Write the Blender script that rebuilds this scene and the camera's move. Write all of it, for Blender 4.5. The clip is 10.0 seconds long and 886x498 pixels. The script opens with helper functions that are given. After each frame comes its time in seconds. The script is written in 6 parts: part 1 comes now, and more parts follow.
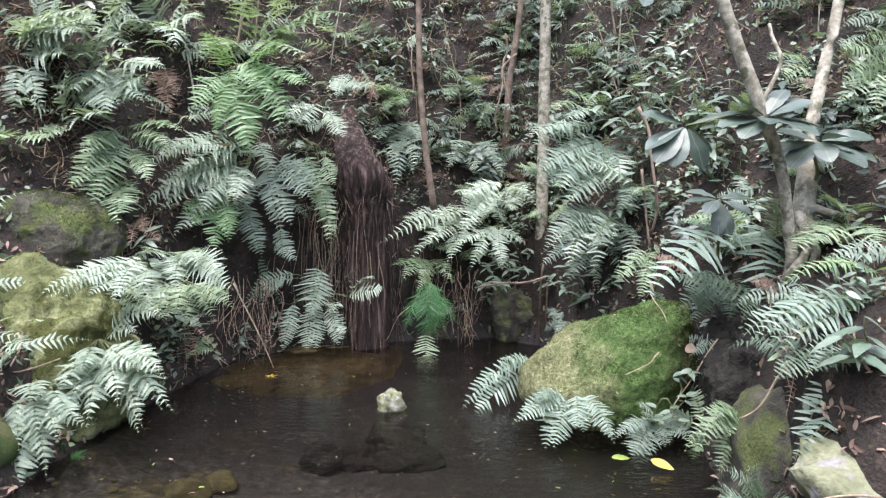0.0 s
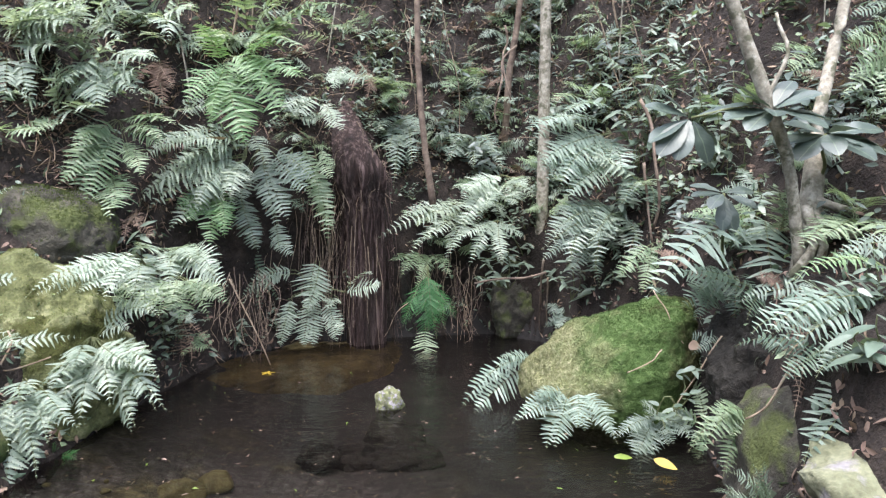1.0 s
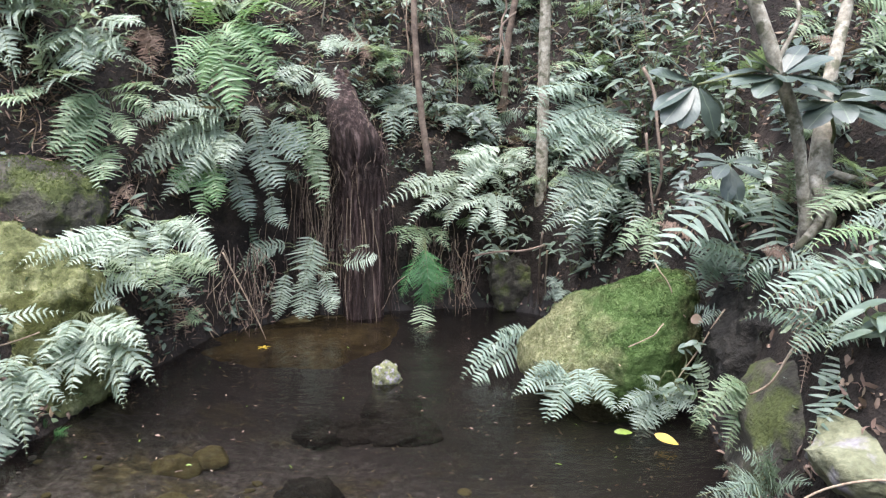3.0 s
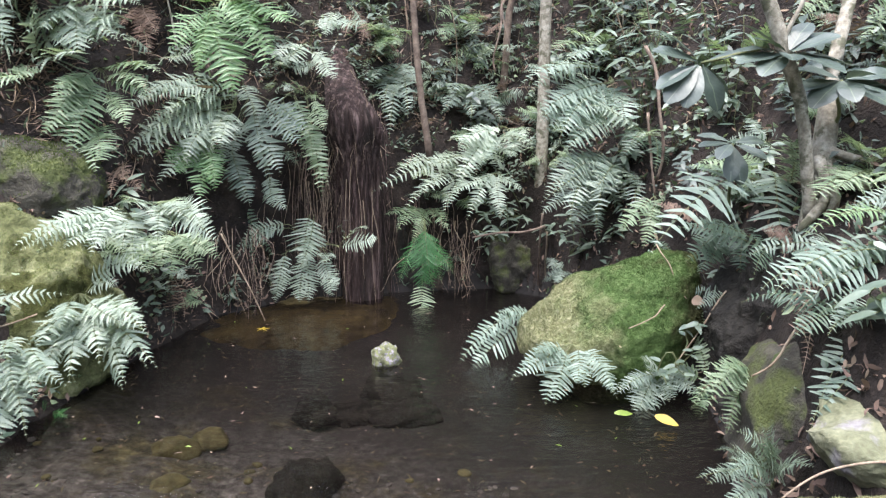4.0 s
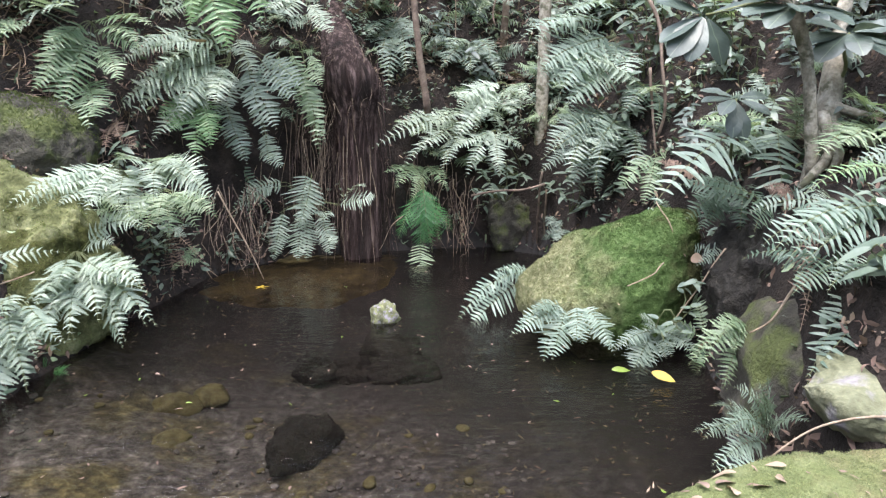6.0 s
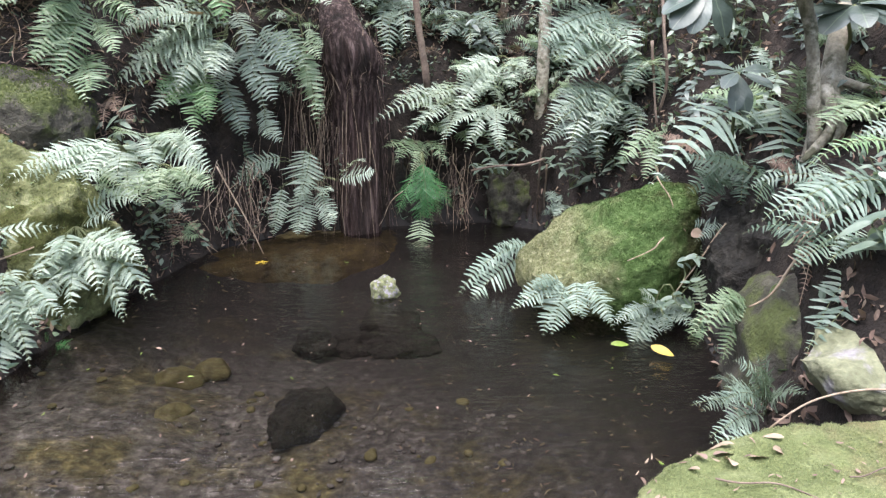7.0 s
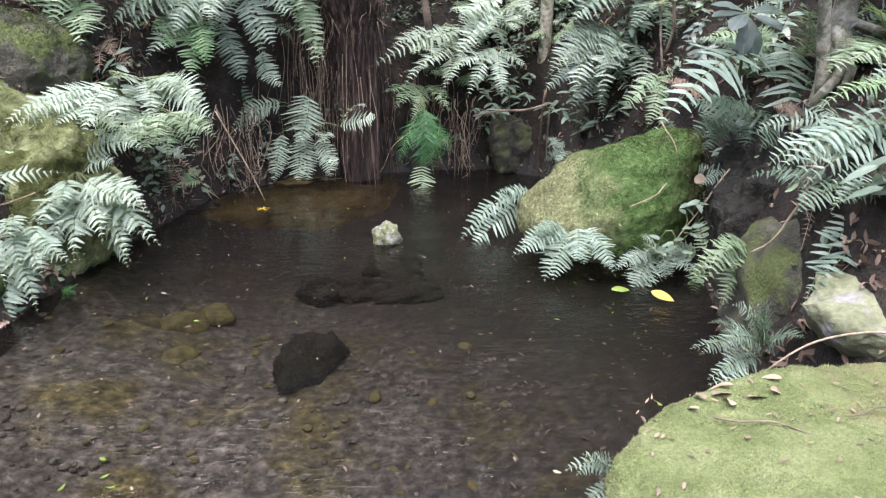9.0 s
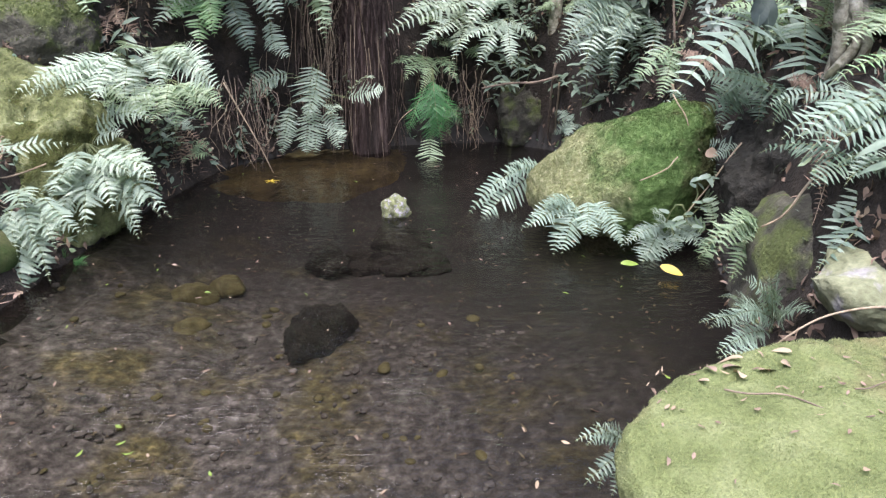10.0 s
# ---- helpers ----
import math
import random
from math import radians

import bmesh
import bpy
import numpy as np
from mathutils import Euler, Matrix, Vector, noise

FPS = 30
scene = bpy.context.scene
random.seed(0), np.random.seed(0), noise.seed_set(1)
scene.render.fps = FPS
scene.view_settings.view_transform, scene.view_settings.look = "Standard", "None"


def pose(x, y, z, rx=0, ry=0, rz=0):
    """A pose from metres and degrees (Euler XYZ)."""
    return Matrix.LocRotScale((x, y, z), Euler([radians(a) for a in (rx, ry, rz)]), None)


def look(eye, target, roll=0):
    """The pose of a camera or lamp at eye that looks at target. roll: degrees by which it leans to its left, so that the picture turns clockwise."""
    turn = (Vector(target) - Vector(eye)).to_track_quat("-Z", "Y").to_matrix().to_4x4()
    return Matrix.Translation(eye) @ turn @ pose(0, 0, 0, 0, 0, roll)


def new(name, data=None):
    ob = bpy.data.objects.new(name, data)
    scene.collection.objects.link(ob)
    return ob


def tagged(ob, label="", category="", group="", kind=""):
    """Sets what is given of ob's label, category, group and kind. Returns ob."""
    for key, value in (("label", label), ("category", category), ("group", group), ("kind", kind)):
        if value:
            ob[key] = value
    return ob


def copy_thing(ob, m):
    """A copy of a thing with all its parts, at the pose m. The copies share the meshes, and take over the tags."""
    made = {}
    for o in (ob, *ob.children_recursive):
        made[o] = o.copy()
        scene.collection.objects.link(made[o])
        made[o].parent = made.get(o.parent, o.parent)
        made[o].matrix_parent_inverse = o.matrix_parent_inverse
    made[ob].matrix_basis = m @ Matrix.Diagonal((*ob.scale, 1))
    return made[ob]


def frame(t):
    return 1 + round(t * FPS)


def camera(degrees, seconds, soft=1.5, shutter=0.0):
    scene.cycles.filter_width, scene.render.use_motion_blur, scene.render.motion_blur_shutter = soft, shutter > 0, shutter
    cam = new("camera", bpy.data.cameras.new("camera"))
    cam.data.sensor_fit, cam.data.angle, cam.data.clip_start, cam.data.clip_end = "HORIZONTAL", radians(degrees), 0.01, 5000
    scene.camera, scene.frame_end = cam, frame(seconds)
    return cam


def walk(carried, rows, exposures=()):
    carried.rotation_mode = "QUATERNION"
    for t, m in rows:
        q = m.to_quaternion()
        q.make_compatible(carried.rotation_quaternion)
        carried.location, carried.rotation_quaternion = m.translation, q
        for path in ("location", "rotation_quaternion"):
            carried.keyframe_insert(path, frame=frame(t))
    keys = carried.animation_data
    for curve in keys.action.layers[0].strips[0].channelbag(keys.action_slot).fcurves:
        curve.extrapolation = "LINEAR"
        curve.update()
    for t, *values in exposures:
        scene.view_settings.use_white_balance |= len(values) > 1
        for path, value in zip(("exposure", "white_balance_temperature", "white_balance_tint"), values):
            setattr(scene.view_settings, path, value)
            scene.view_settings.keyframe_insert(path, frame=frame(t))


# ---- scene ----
cam = camera(66.76, 10.0, soft=1.3)
# seconds, eye x y z in metres, yaw, pitch, roll in degrees; the pond's surface is z = 0
PATH = [
    (0.0, 0.011, -0.217, 1.443, 0.43, -4.63, 0.13),
    (0.5, 0.014, -0.173, 1.445, 0.45, -4.87, 0.09),
    (1.0, 0.015, -0.137, 1.445, 0.39, -5.14, 0.06),
    (1.5, 0.018, -0.109, 1.442, 0.34, -5.57, 0.02),
    (2.0, 0.018, -0.082, 1.439, 0.29, -6.16, -0.03),
    (2.5, 0.018, -0.061, 1.436, 0.25, -6.77, -0.03),
    (4.0, 0.013, -0.015, 1.426, 0.13, -9.01, -0.03),
    (4.5, 0.018, -0.005, 1.423, 0.13, -9.86, -0.06),
    (5.0, 0.016, -0.003, 1.421, 0.07, -10.71, -0.04),
    (5.5, 0.015, 0.002, 1.417, 0.04, -11.57, -0.03),
    (7.0, 0.012, 0.006, 1.408, -0.01, -14.54, -0.06),
    (7.5, 0.010, 0.005, 1.404, -0.06, -15.66, -0.04),
    (8.0, 0.008, 0.004, 1.401, -0.07, -16.75, -0.06),
    (8.5, 0.006, 0.003, 1.399, -0.06, -17.88, -0.05),
    (9.0, 0.000, 0.000, 1.400, 0.00, -19.00, -0.03),
    (9.5, -0.007, -0.003, 1.399, 0.19, -20.12, 0.01),
    (10.0, -0.017, -0.006, 1.398, 0.54, -21.23, 0.08),
]
walk(cam, [(t, pose(x, y, z, 90 + pitch, 0, yaw) @ pose(0, 0, 0, 0, 0, roll)) for t, x, y, z, yaw, pitch, roll in PATH])

# ---- light: soft grey daylight from above, filtered by an open canopy ----
SUN_UP, SUN_AZ = radians(72), radians(-158)
world = bpy.data.worlds.new("sky")
scene.world = world
world.use_nodes = True
wn = world.node_tree
sky = wn.nodes.new("ShaderNodeTexSky")
sky.sky_type, sky.sun_disc, sky.sun_elevation, sky.sun_rotation = "NISHITA", False, SUN_UP, SUN_AZ
sky.air_density, sky.dust_density, sky.ozone_density = 1.0, 4.0, 1.0
wn.links.new(sky.outputs[0], wn.nodes["Background"].inputs[0])
wn.nodes["Background"].inputs[1].default_value = 0.22
sun = new("sun", bpy.data.lights.new("sun", "SUN"))
sun.data.energy, sun.data.angle, sun.data.color = 3.8, radians(66), (0.975, 0.98, 1.10)
sun_from = Vector((math.sin(SUN_AZ) * math.cos(SUN_UP), math.cos(SUN_AZ) * math.cos(SUN_UP), math.sin(SUN_UP)))
sun.matrix_world = look(sun_from * 30, (0, 0, 0))
scene.view_settings.exposure = 1.2


# ---- materials ----
def nodes_of(name):
    m = bpy.data.materials.new(name)
    m.use_nodes = True
    nt = m.node_tree
    return m, nt, nt.nodes["Principled BSDF"]


def noise_ramp(nt, scale, stops, detail=6.0, coord="Object", rough=0.6):
    """A noise in metres, coloured by stops of (place, colour)."""
    tc = nt.nodes.new("ShaderNodeTexCoord")
    nz = nt.nodes.new("ShaderNodeTexNoise")
    nz.inputs["Scale"].default_value, nz.inputs["Detail"].default_value = scale, detail
    nz.inputs["Roughness"].default_value = rough
    nt.links.new(tc.outputs[coord], nz.inputs["Vector"])
    cr = nt.nodes.new("ShaderNodeValToRGB")
    nt.links.new(nz.outputs["Fac"], cr.inputs[0])
    el = cr.color_ramp.elements
    while len(el) < len(stops):
        el.new(0.5)
    for e, (p, c) in zip(el, stops):
        e.position, e.color = p, (*c, 1)
    return nz, cr


def mix(nt, a, b, fac, how="MIX"):
    n = nt.nodes.new("ShaderNodeMix")
    n.data_type, n.blend_type = "RGBA", how
    for socket, value in ((n.inputs[0], fac), (n.inputs[6], a), (n.inputs[7], b)):
        if isinstance(value, (int, float)):
            socket.default_value = value
        elif isinstance(value, tuple):
            socket.default_value = (*value, 1)
        else:
            nt.links.new(value, socket)
    return n.outputs[2]


def bump(nt, bsdf, height, strength, distance):
    b = nt.nodes.new("ShaderNodeBump")
    b.inputs["Strength"].default_value, b.inputs["Distance"].default_value = strength, distance
    nt.links.new(height, b.inputs["Height"])
    nt.links.new(b.outputs[0], bsdf.inputs["Normal"])


def leaf_material(name, dark, light, rough=0.42, through_light=0.3, spot=None, gloss=0.5, rib=False):
    """A leaf: colour varies from piece to piece and along each; some light comes through it."""
    m, nt, bsdf = nodes_of(name)
    info = nt.nodes.new("ShaderNodeObjectInfo")
    geo = nt.nodes.new("ShaderNodeNewGeometry")
    add = nt.nodes.new("ShaderNodeMath")
    add.operation = "MULTIPLY_ADD"
    nt.links.new(geo.outputs["Random Per Island"], add.inputs[0])
    add.inputs[1].default_value = 0.45
    half = nt.nodes.new("ShaderNodeMath")
    half.operation = "MULTIPLY"
    half.inputs[1].default_value = 0.55
    nt.links.new(info.outputs["Random"], half.inputs[0])
    nt.links.new(half.outputs[0], add.inputs[2])
    colour = mix(nt, dark, light, add.outputs[0])
    nz, cr = noise_ramp(nt, 14.0, [(0.3, (0.75, 0.78, 0.72)), (0.7, (1.15, 1.12, 1.1))])
    colour = mix(nt, colour, cr.outputs[0], 1.0, "MULTIPLY")
    if spot:
        _, sp = noise_ramp(nt, 9.0, [(0.62, (0, 0, 0)), (0.74, (1, 1, 1))])
        colour = mix(nt, colour, spot, sp.outputs[0])
    if rib:
        tc = nt.nodes.new("ShaderNodeTexCoord")
        sep = nt.nodes.new("ShaderNodeSeparateXYZ")
        nt.links.new(tc.outputs["Object"], sep.inputs[0])
        ab = nt.nodes.new("ShaderNodeMath")
        ab.operation = "ABSOLUTE"
        nt.links.new(sep.outputs["Y"], ab.inputs[0])
        line = nt.nodes.new("ShaderNodeMapRange")
        line.inputs["From Min"].default_value, line.inputs["From Max"].default_value = 0.0015, 0.004
        line.inputs["To Min"].default_value, line.inputs["To Max"].default_value = 0.35, 0.0
        nt.links.new(ab.outputs[0], line.inputs[0])
        colour = mix(nt, colour, (0.22, 0.27, 0.18), line.outputs[0])
        vein = nt.nodes.new("ShaderNodeMath")
        vein.operation = "MULTIPLY_ADD"
        vein.inputs[1].default_value = -0.9
        nt.links.new(ab.outputs[0], vein.inputs[0])
        nt.links.new(sep.outputs["X"], vein.inputs[2])
        wave = nt.nodes.new("ShaderNodeMath")
        wave.operation = "PINGPONG"
        wave.inputs[1].default_value = 0.012
        nt.links.new(vein.outputs[0], wave.inputs[0])
        bump(nt, bsdf, wave.outputs[0], 0.25, 0.12)
    nt.links.new(colour, bsdf.inputs["Base Color"])
    bsdf.inputs["Roughness"].default_value = rough
    bsdf.inputs["Specular IOR Level"].default_value = gloss
    tr = nt.nodes.new("ShaderNodeBsdfTranslucent")
    nt.links.new(mix(nt, colour, (1.3, 1.35, 0.8), 1.0, "MULTIPLY"), tr.inputs[0])
    ms = nt.nodes.new("ShaderNodeMixShader")
    ms.inputs[0].default_value = through_light
    nt.links.new(bsdf.outputs[0], ms.inputs[1])
    nt.links.new(tr.outputs[0], ms.inputs[2])
    nt.links.new(ms.outputs[0], nt.nodes["Material Output"].inputs[0])
    return m


def rough_material(name, stops, scale=6.0, fine=60.0, strength=0.6, distance=0.01, rough=0.9, spec=0.3, second=None):
    """Soil, bark, rock: two scales of colour and of relief. second: (scale, low, high, colour) of patches."""
    m, nt, bsdf = nodes_of(name)
    nz, cr = noise_ramp(nt, scale, stops, 8.0)
    fz, fr = noise_ramp(nt, fine, [(0.3, (0.7, 0.7, 0.7)), (0.7, (1.25, 1.25, 1.25))], 4.0)
    colour = mix(nt, cr.outputs[0], fr.outputs[0], 0.8, "MULTIPLY")
    if second:
        _, sp = noise_ramp(nt, second[0], [(second[1], (0, 0, 0)), (second[2], (1, 1, 1))], 8.0)
        colour = mix(nt, colour, mix(nt, second[3], fr.outputs[0], 0.8, "MULTIPLY"), sp.outputs[0])
    nt.links.new(colour, bsdf.inputs["Base Color"])
    bsdf.inputs["Roughness"].default_value = rough
    bsdf.inputs["Specular IOR Level"].default_value = spec
    bump(nt, bsdf, mix(nt, nz.outputs["Fac"], fz.outputs["Fac"], 0.65), strength, distance)
    return m


LEAF = {
    "pale": leaf_material("pale_fern_leaf", (0.155, 0.21, 0.162), (0.39, 0.455, 0.39), 0.45, 0.3, gloss=0.5),
    "silver": leaf_material("silvery_fern_leaf", (0.115, 0.17, 0.135), (0.305, 0.385, 0.33), 0.45, 0.3, gloss=0.5),
    "green": leaf_material("green_fern_leaf", (0.092, 0.158, 0.083), (0.31, 0.385, 0.265), 0.40, 0.3),
    "bright": leaf_material("bright_green_fern_leaf", (0.085, 0.185, 0.07), (0.28, 0.39, 0.235), 0.38, 0.35),
    "blue": leaf_material("blue_green_fern_leaf", (0.09, 0.135, 0.108), (0.275, 0.335, 0.285), 0.42, 0.25, gloss=0.5),
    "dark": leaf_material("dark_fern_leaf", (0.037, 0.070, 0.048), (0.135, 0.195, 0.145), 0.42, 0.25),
    "vivid": leaf_material("vivid_fern_leaf", (0.03, 0.11, 0.035), (0.08, 0.22, 0.08), 0.45, 0.3),
    "dead": leaf_material("dead_fern_leaf", (0.07, 0.045, 0.035), (0.24, 0.175, 0.145), 0.8, 0.15, gloss=0.2),
    "broad": leaf_material("broad_glossy_leaf", (0.035, 0.054, 0.045), (0.10, 0.13, 0.115), 0.36, 0.12, gloss=0.55, rib=True),
    "shrub": leaf_material("shrub_leaf", (0.055, 0.097, 0.070), (0.225, 0.275, 0.225), 0.36, 0.2, gloss=0.6),
    "yellow": leaf_material("yellow_leaf", (0.36, 0.25, 0.02), (0.48, 0.34, 0.04), 0.5, 0.2),
    "lime": leaf_material("lime_leaf", (0.12, 0.20, 0.03), (0.22, 0.30, 0.06), 0.5, 0.3),
    "litter": leaf_material("dry_litter_leaf", (0.06, 0.038, 0.03), (0.36, 0.26, 0.22), 0.8, 0.05, gloss=0.2),
    "pink": leaf_material("bleached_litter_leaf", (0.17, 0.12, 0.09), (0.38, 0.30, 0.23), 0.8, 0.1, gloss=0.2),
    "sunk": leaf_material("sodden_leaf", (0.04, 0.036, 0.024), (0.24, 0.205, 0.14), 0.8, 0.05, gloss=0.2),
}
STEM = rough_material("green_stem", [(0.3, (0.07, 0.09, 0.04)), (0.7, (0.16, 0.17, 0.08))], 12, 90, 0.3, 0.002, 0.6)
DRY_STEM = rough_material("dry_stem", [(0.3, (0.13, 0.09, 0.06)), (0.7, (0.34, 0.27, 0.20))], 10, 80, 0.3, 0.002, 0.8)
SOIL = rough_material("forest_soil", [(0.3, (0.008, 0.006, 0.005)), (0.5, (0.020, 0.015, 0.012)), (0.75, (0.055, 0.042, 0.035))], 5, 45, 1.0, 0.04)


def pond_bed_material():
    """Dark silt, turning to paler gravel with algae in the shallow near corner; the contrast also paints in bank shade.
    """
    m, nt, bsdf = nodes_of("silty_pond_bed")
    nz, silt = noise_ramp(nt, 3.0, [(0.3, (0.008, 0.007, 0.0065)), (0.55, (0.017, 0.0145, 0.0135)), (0.8, (0.036, 0.031, 0.029))], 8.0)
    fz, gravel = noise_ramp(nt, 17.0, [(0.28, (0.012, 0.011, 0.010)), (0.44, (0.070, 0.064, 0.058)), (0.58, (0.19, 0.175, 0.162)), (0.72, (0.50, 0.47, 0.445))], 8.0, rough=0.7)
    _, algae = noise_ramp(nt, 2.6, [(0.50, (0, 0, 0)), (0.62, (1, 1, 1))], 5.0)
    stones = mix(nt, gravel.outputs[0], mix(nt, gravel.outputs[0], (1.05, 1.0, 0.48), 1.0, "MULTIPLY"), algae.outputs[0])
    tc = nt.nodes.new("ShaderNodeTexCoord")
    far = nt.nodes.new("ShaderNodeVectorMath")
    far.operation = "DISTANCE"
    far.inputs[1].default_value = (-1.5, 1.5, -0.25)
    nt.links.new(tc.outputs["Object"], far.inputs[0])
    wob = nt.nodes.new("ShaderNodeMath")
    wob.operation = "MULTIPLY_ADD"
    wob.inputs[1].default_value = 1.6
    nt.links.new(nz.outputs["Fac"], wob.inputs[0])
    nt.links.new(far.outputs["Value"], wob.inputs[2])
    # far bed darkened for the bank's shade, near bed lightened in place of glints
    edge = nt.nodes.new("ShaderNodeMapRange")
    edge.inputs["From Min"].default_value, edge.inputs["From Max"].default_value = 1.7, 3.6
    nt.links.new(wob.outputs[0], edge.inputs[0])
    nt.links.new(mix(nt, stones, silt.outputs[0], edge.outputs[0]), bsdf.inputs["Base Color"])
    bsdf.inputs["Roughness"].default_value = 0.9
    bump(nt, bsdf, mix(nt, nz.outputs["Fac"], fz.outputs["Fac"], 0.5), 0.9, 0.03)
    return m


POND_BED = pond_bed_material()
GRAVEL = rough_material("grey_brown_gravel", [(0.3, (0.06, 0.055, 0.05)), (0.55, (0.15, 0.138, 0.127)), (0.8, (0.36, 0.34, 0.32))], 9.0, 40, 0.6, 0.01)
ROOT = rough_material("fibrous_root_soil", [(0.3, (0.012, 0.007, 0.006)), (0.5, (0.055, 0.034, 0.030)), (0.70, (0.25, 0.18, 0.165))], 13, 90, 1.0, 0.05, second=(3.0, 0.5, 0.66, (0.022, 0.016, 0.012)))
BARK = rough_material("pale_smooth_bark", [(0.3, (0.13, 0.115, 0.085)), (0.5, (0.26, 0.24, 0.19)), (0.7, (0.40, 0.38, 0.32))], 24, 70, 0.8, 0.008, 0.85, second=(11, 0.52, 0.60, (0.10, 0.10, 0.065)))
BROWN_BARK = rough_material("brown_bark", [(0.3, (0.07, 0.05, 0.04)), (0.7, (0.22, 0.17, 0.13))], 12, 80, 0.6, 0.006, 0.85)
MOSS = rough_material("green_moss", [(0.25, (0.015, 0.026, 0.010)), (0.5, (0.042, 0.066, 0.022)), (0.78, (0.085, 0.115, 0.042))], 5.5, 110, 1.0, 0.02, 1.0, 0.1, second=(2.6, 0.48, 0.64, (0.115, 0.115, 0.058)))
PALE_MOSS = rough_material("pale_yellow_moss", [(0.25, (0.065, 0.08, 0.03)), (0.5, (0.125, 0.145, 0.062)), (0.78, (0.21, 0.225, 0.12))], 5.0, 120, 1.0, 0.015, 1.0, 0.1, second=(2.4, 0.56, 0.68, (0.13, 0.12, 0.06)))
LEFT_MOSS = rough_material("mottled_moss", [(0.3, (0.035, 0.04, 0.015)), (0.5, (0.13, 0.14, 0.065)), (0.7, (0.26, 0.265, 0.15))], 4.0, 60, 1.0, 0.03, 1.0, 0.1, second=(3.4, 0.50, 0.58, (0.058, 0.062, 0.022)))
ROCK = rough_material("mossy_grey_rock", [(0.3, (0.024, 0.022, 0.018)), (0.6, (0.07, 0.065, 0.05)), (0.8, (0.14, 0.13, 0.10))], 7, 60, 0.9, 0.03, 0.85, second=(5.0, 0.48, 0.60, (0.075, 0.09, 0.03)))
GREY_ROCK = rough_material("lichen_rock", [(0.3, (0.085, 0.09, 0.05)), (0.55, (0.155, 0.16, 0.10)), (0.8, (0.24, 0.245, 0.175))], 5, 60, 0.9, 0.012, 0.9, second=(4.2, 0.54, 0.60, (0.20, 0.19, 0.19)))
# near black: colour of wet stones, also stands in for shade in bank hollows
WET_SHADE_ROCK = rough_material("dark_wet_and_shaded_rock", [(0.3, (0.008, 0.007, 0.006)), (0.7, (0.030, 0.027, 0.021))], 6, 50, 1.0, 0.03, 0.75)
STONE_TIP = rough_material("lichened_stone", [(0.3, (0.06, 0.06, 0.04)), (0.6, (0.15, 0.16, 0.08)), (0.8, (0.30, 0.31, 0.17))], 26, 120, 0.9, 0.012, 0.9, second=(34, 0.52, 0.60, (0.20, 0.19, 0.21)))
AMBER = rough_material("amber_algae_silt", [(0.3, (0.025, 0.019, 0.009)), (0.6, (0.10, 0.075, 0.028)), (0.8, (0.21, 0.165, 0.07))], 7, 60, 0.6, 0.01, 0.8)
OLIVE_STONE = rough_material("olive_algae_stone", [(0.3, (0.07, 0.065, 0.03)), (0.7, (0.19, 0.17, 0.075))], 12, 80, 0.4, 0.005, 0.7)


def boulder_moss():
    """Moss of two kinds that meet in a ragged line: yellowish and short, deep green and thick; light from the left is
    painted in.
    """
    m, nt, bsdf = nodes_of("patchy_side_lit_boulder_moss")
    geo = nt.nodes.new("ShaderNodeNewGeometry")
    sep = nt.nodes.new("ShaderNodeSeparateXYZ")
    nt.links.new(geo.outputs["Position"], sep.inputs[0])
    nz, _ = noise_ramp(nt, 5.0, [(0, (0, 0, 0)), (1, (1, 1, 1))], 8.0)
    nt.links.new(geo.outputs["Position"], nz.inputs["Vector"])
    along = nt.nodes.new("ShaderNodeMath")
    along.operation = "MULTIPLY_ADD"
    along.inputs[1].default_value = 1.1
    nt.links.new(nz.outputs["Fac"], along.inputs[0])
    nt.links.new(sep.outputs["X"], along.inputs[2])
    # paler to the left: yellow moss, and painted light from that side
    kind = nt.nodes.new("ShaderNodeMapRange")
    kind.inputs["From Min"].default_value, kind.inputs["From Max"].default_value = 1.30, 1.62
    nt.links.new(along.outputs[0], kind.inputs[0])
    # right end coloured darker, as the side turned from the light
    bare = nt.nodes.new("ShaderNodeMapRange")
    bare.inputs["From Min"].default_value, bare.inputs["From Max"].default_value = 1.86, 2.05
    nt.links.new(along.outputs[0], bare.inputs[0])
    fz, yellow = noise_ramp(nt, 40.0, [(0.3, (0.10, 0.105, 0.045)), (0.55, (0.19, 0.195, 0.105)), (0.75, (0.31, 0.31, 0.19))], 6.0)
    _, green = noise_ramp(nt, 26.0, [(0.3, (0.035, 0.065, 0.018)), (0.55, (0.075, 0.118, 0.040)), (0.75, (0.14, 0.19, 0.08))], 6.0)
    _, brown = noise_ramp(nt, 30.0, [(0.3, (0.03, 0.035, 0.015)), (0.6, (0.075, 0.078, 0.034)), (0.8, (0.14, 0.13, 0.07))], 6.0)
    colour = mix(nt, mix(nt, yellow.outputs[0], green.outputs[0], kind.outputs[0]), brown.outputs[0], bare.outputs[0])
    nt.links.new(colour, bsdf.inputs["Base Color"])
    bsdf.inputs["Roughness"].default_value, bsdf.inputs["Specular IOR Level"].default_value = 1.0, 0.1
    bump(nt, bsdf, fz.outputs["Fac"], 1.0, 0.02)
    return m


BOULDER_MOSS = boulder_moss()


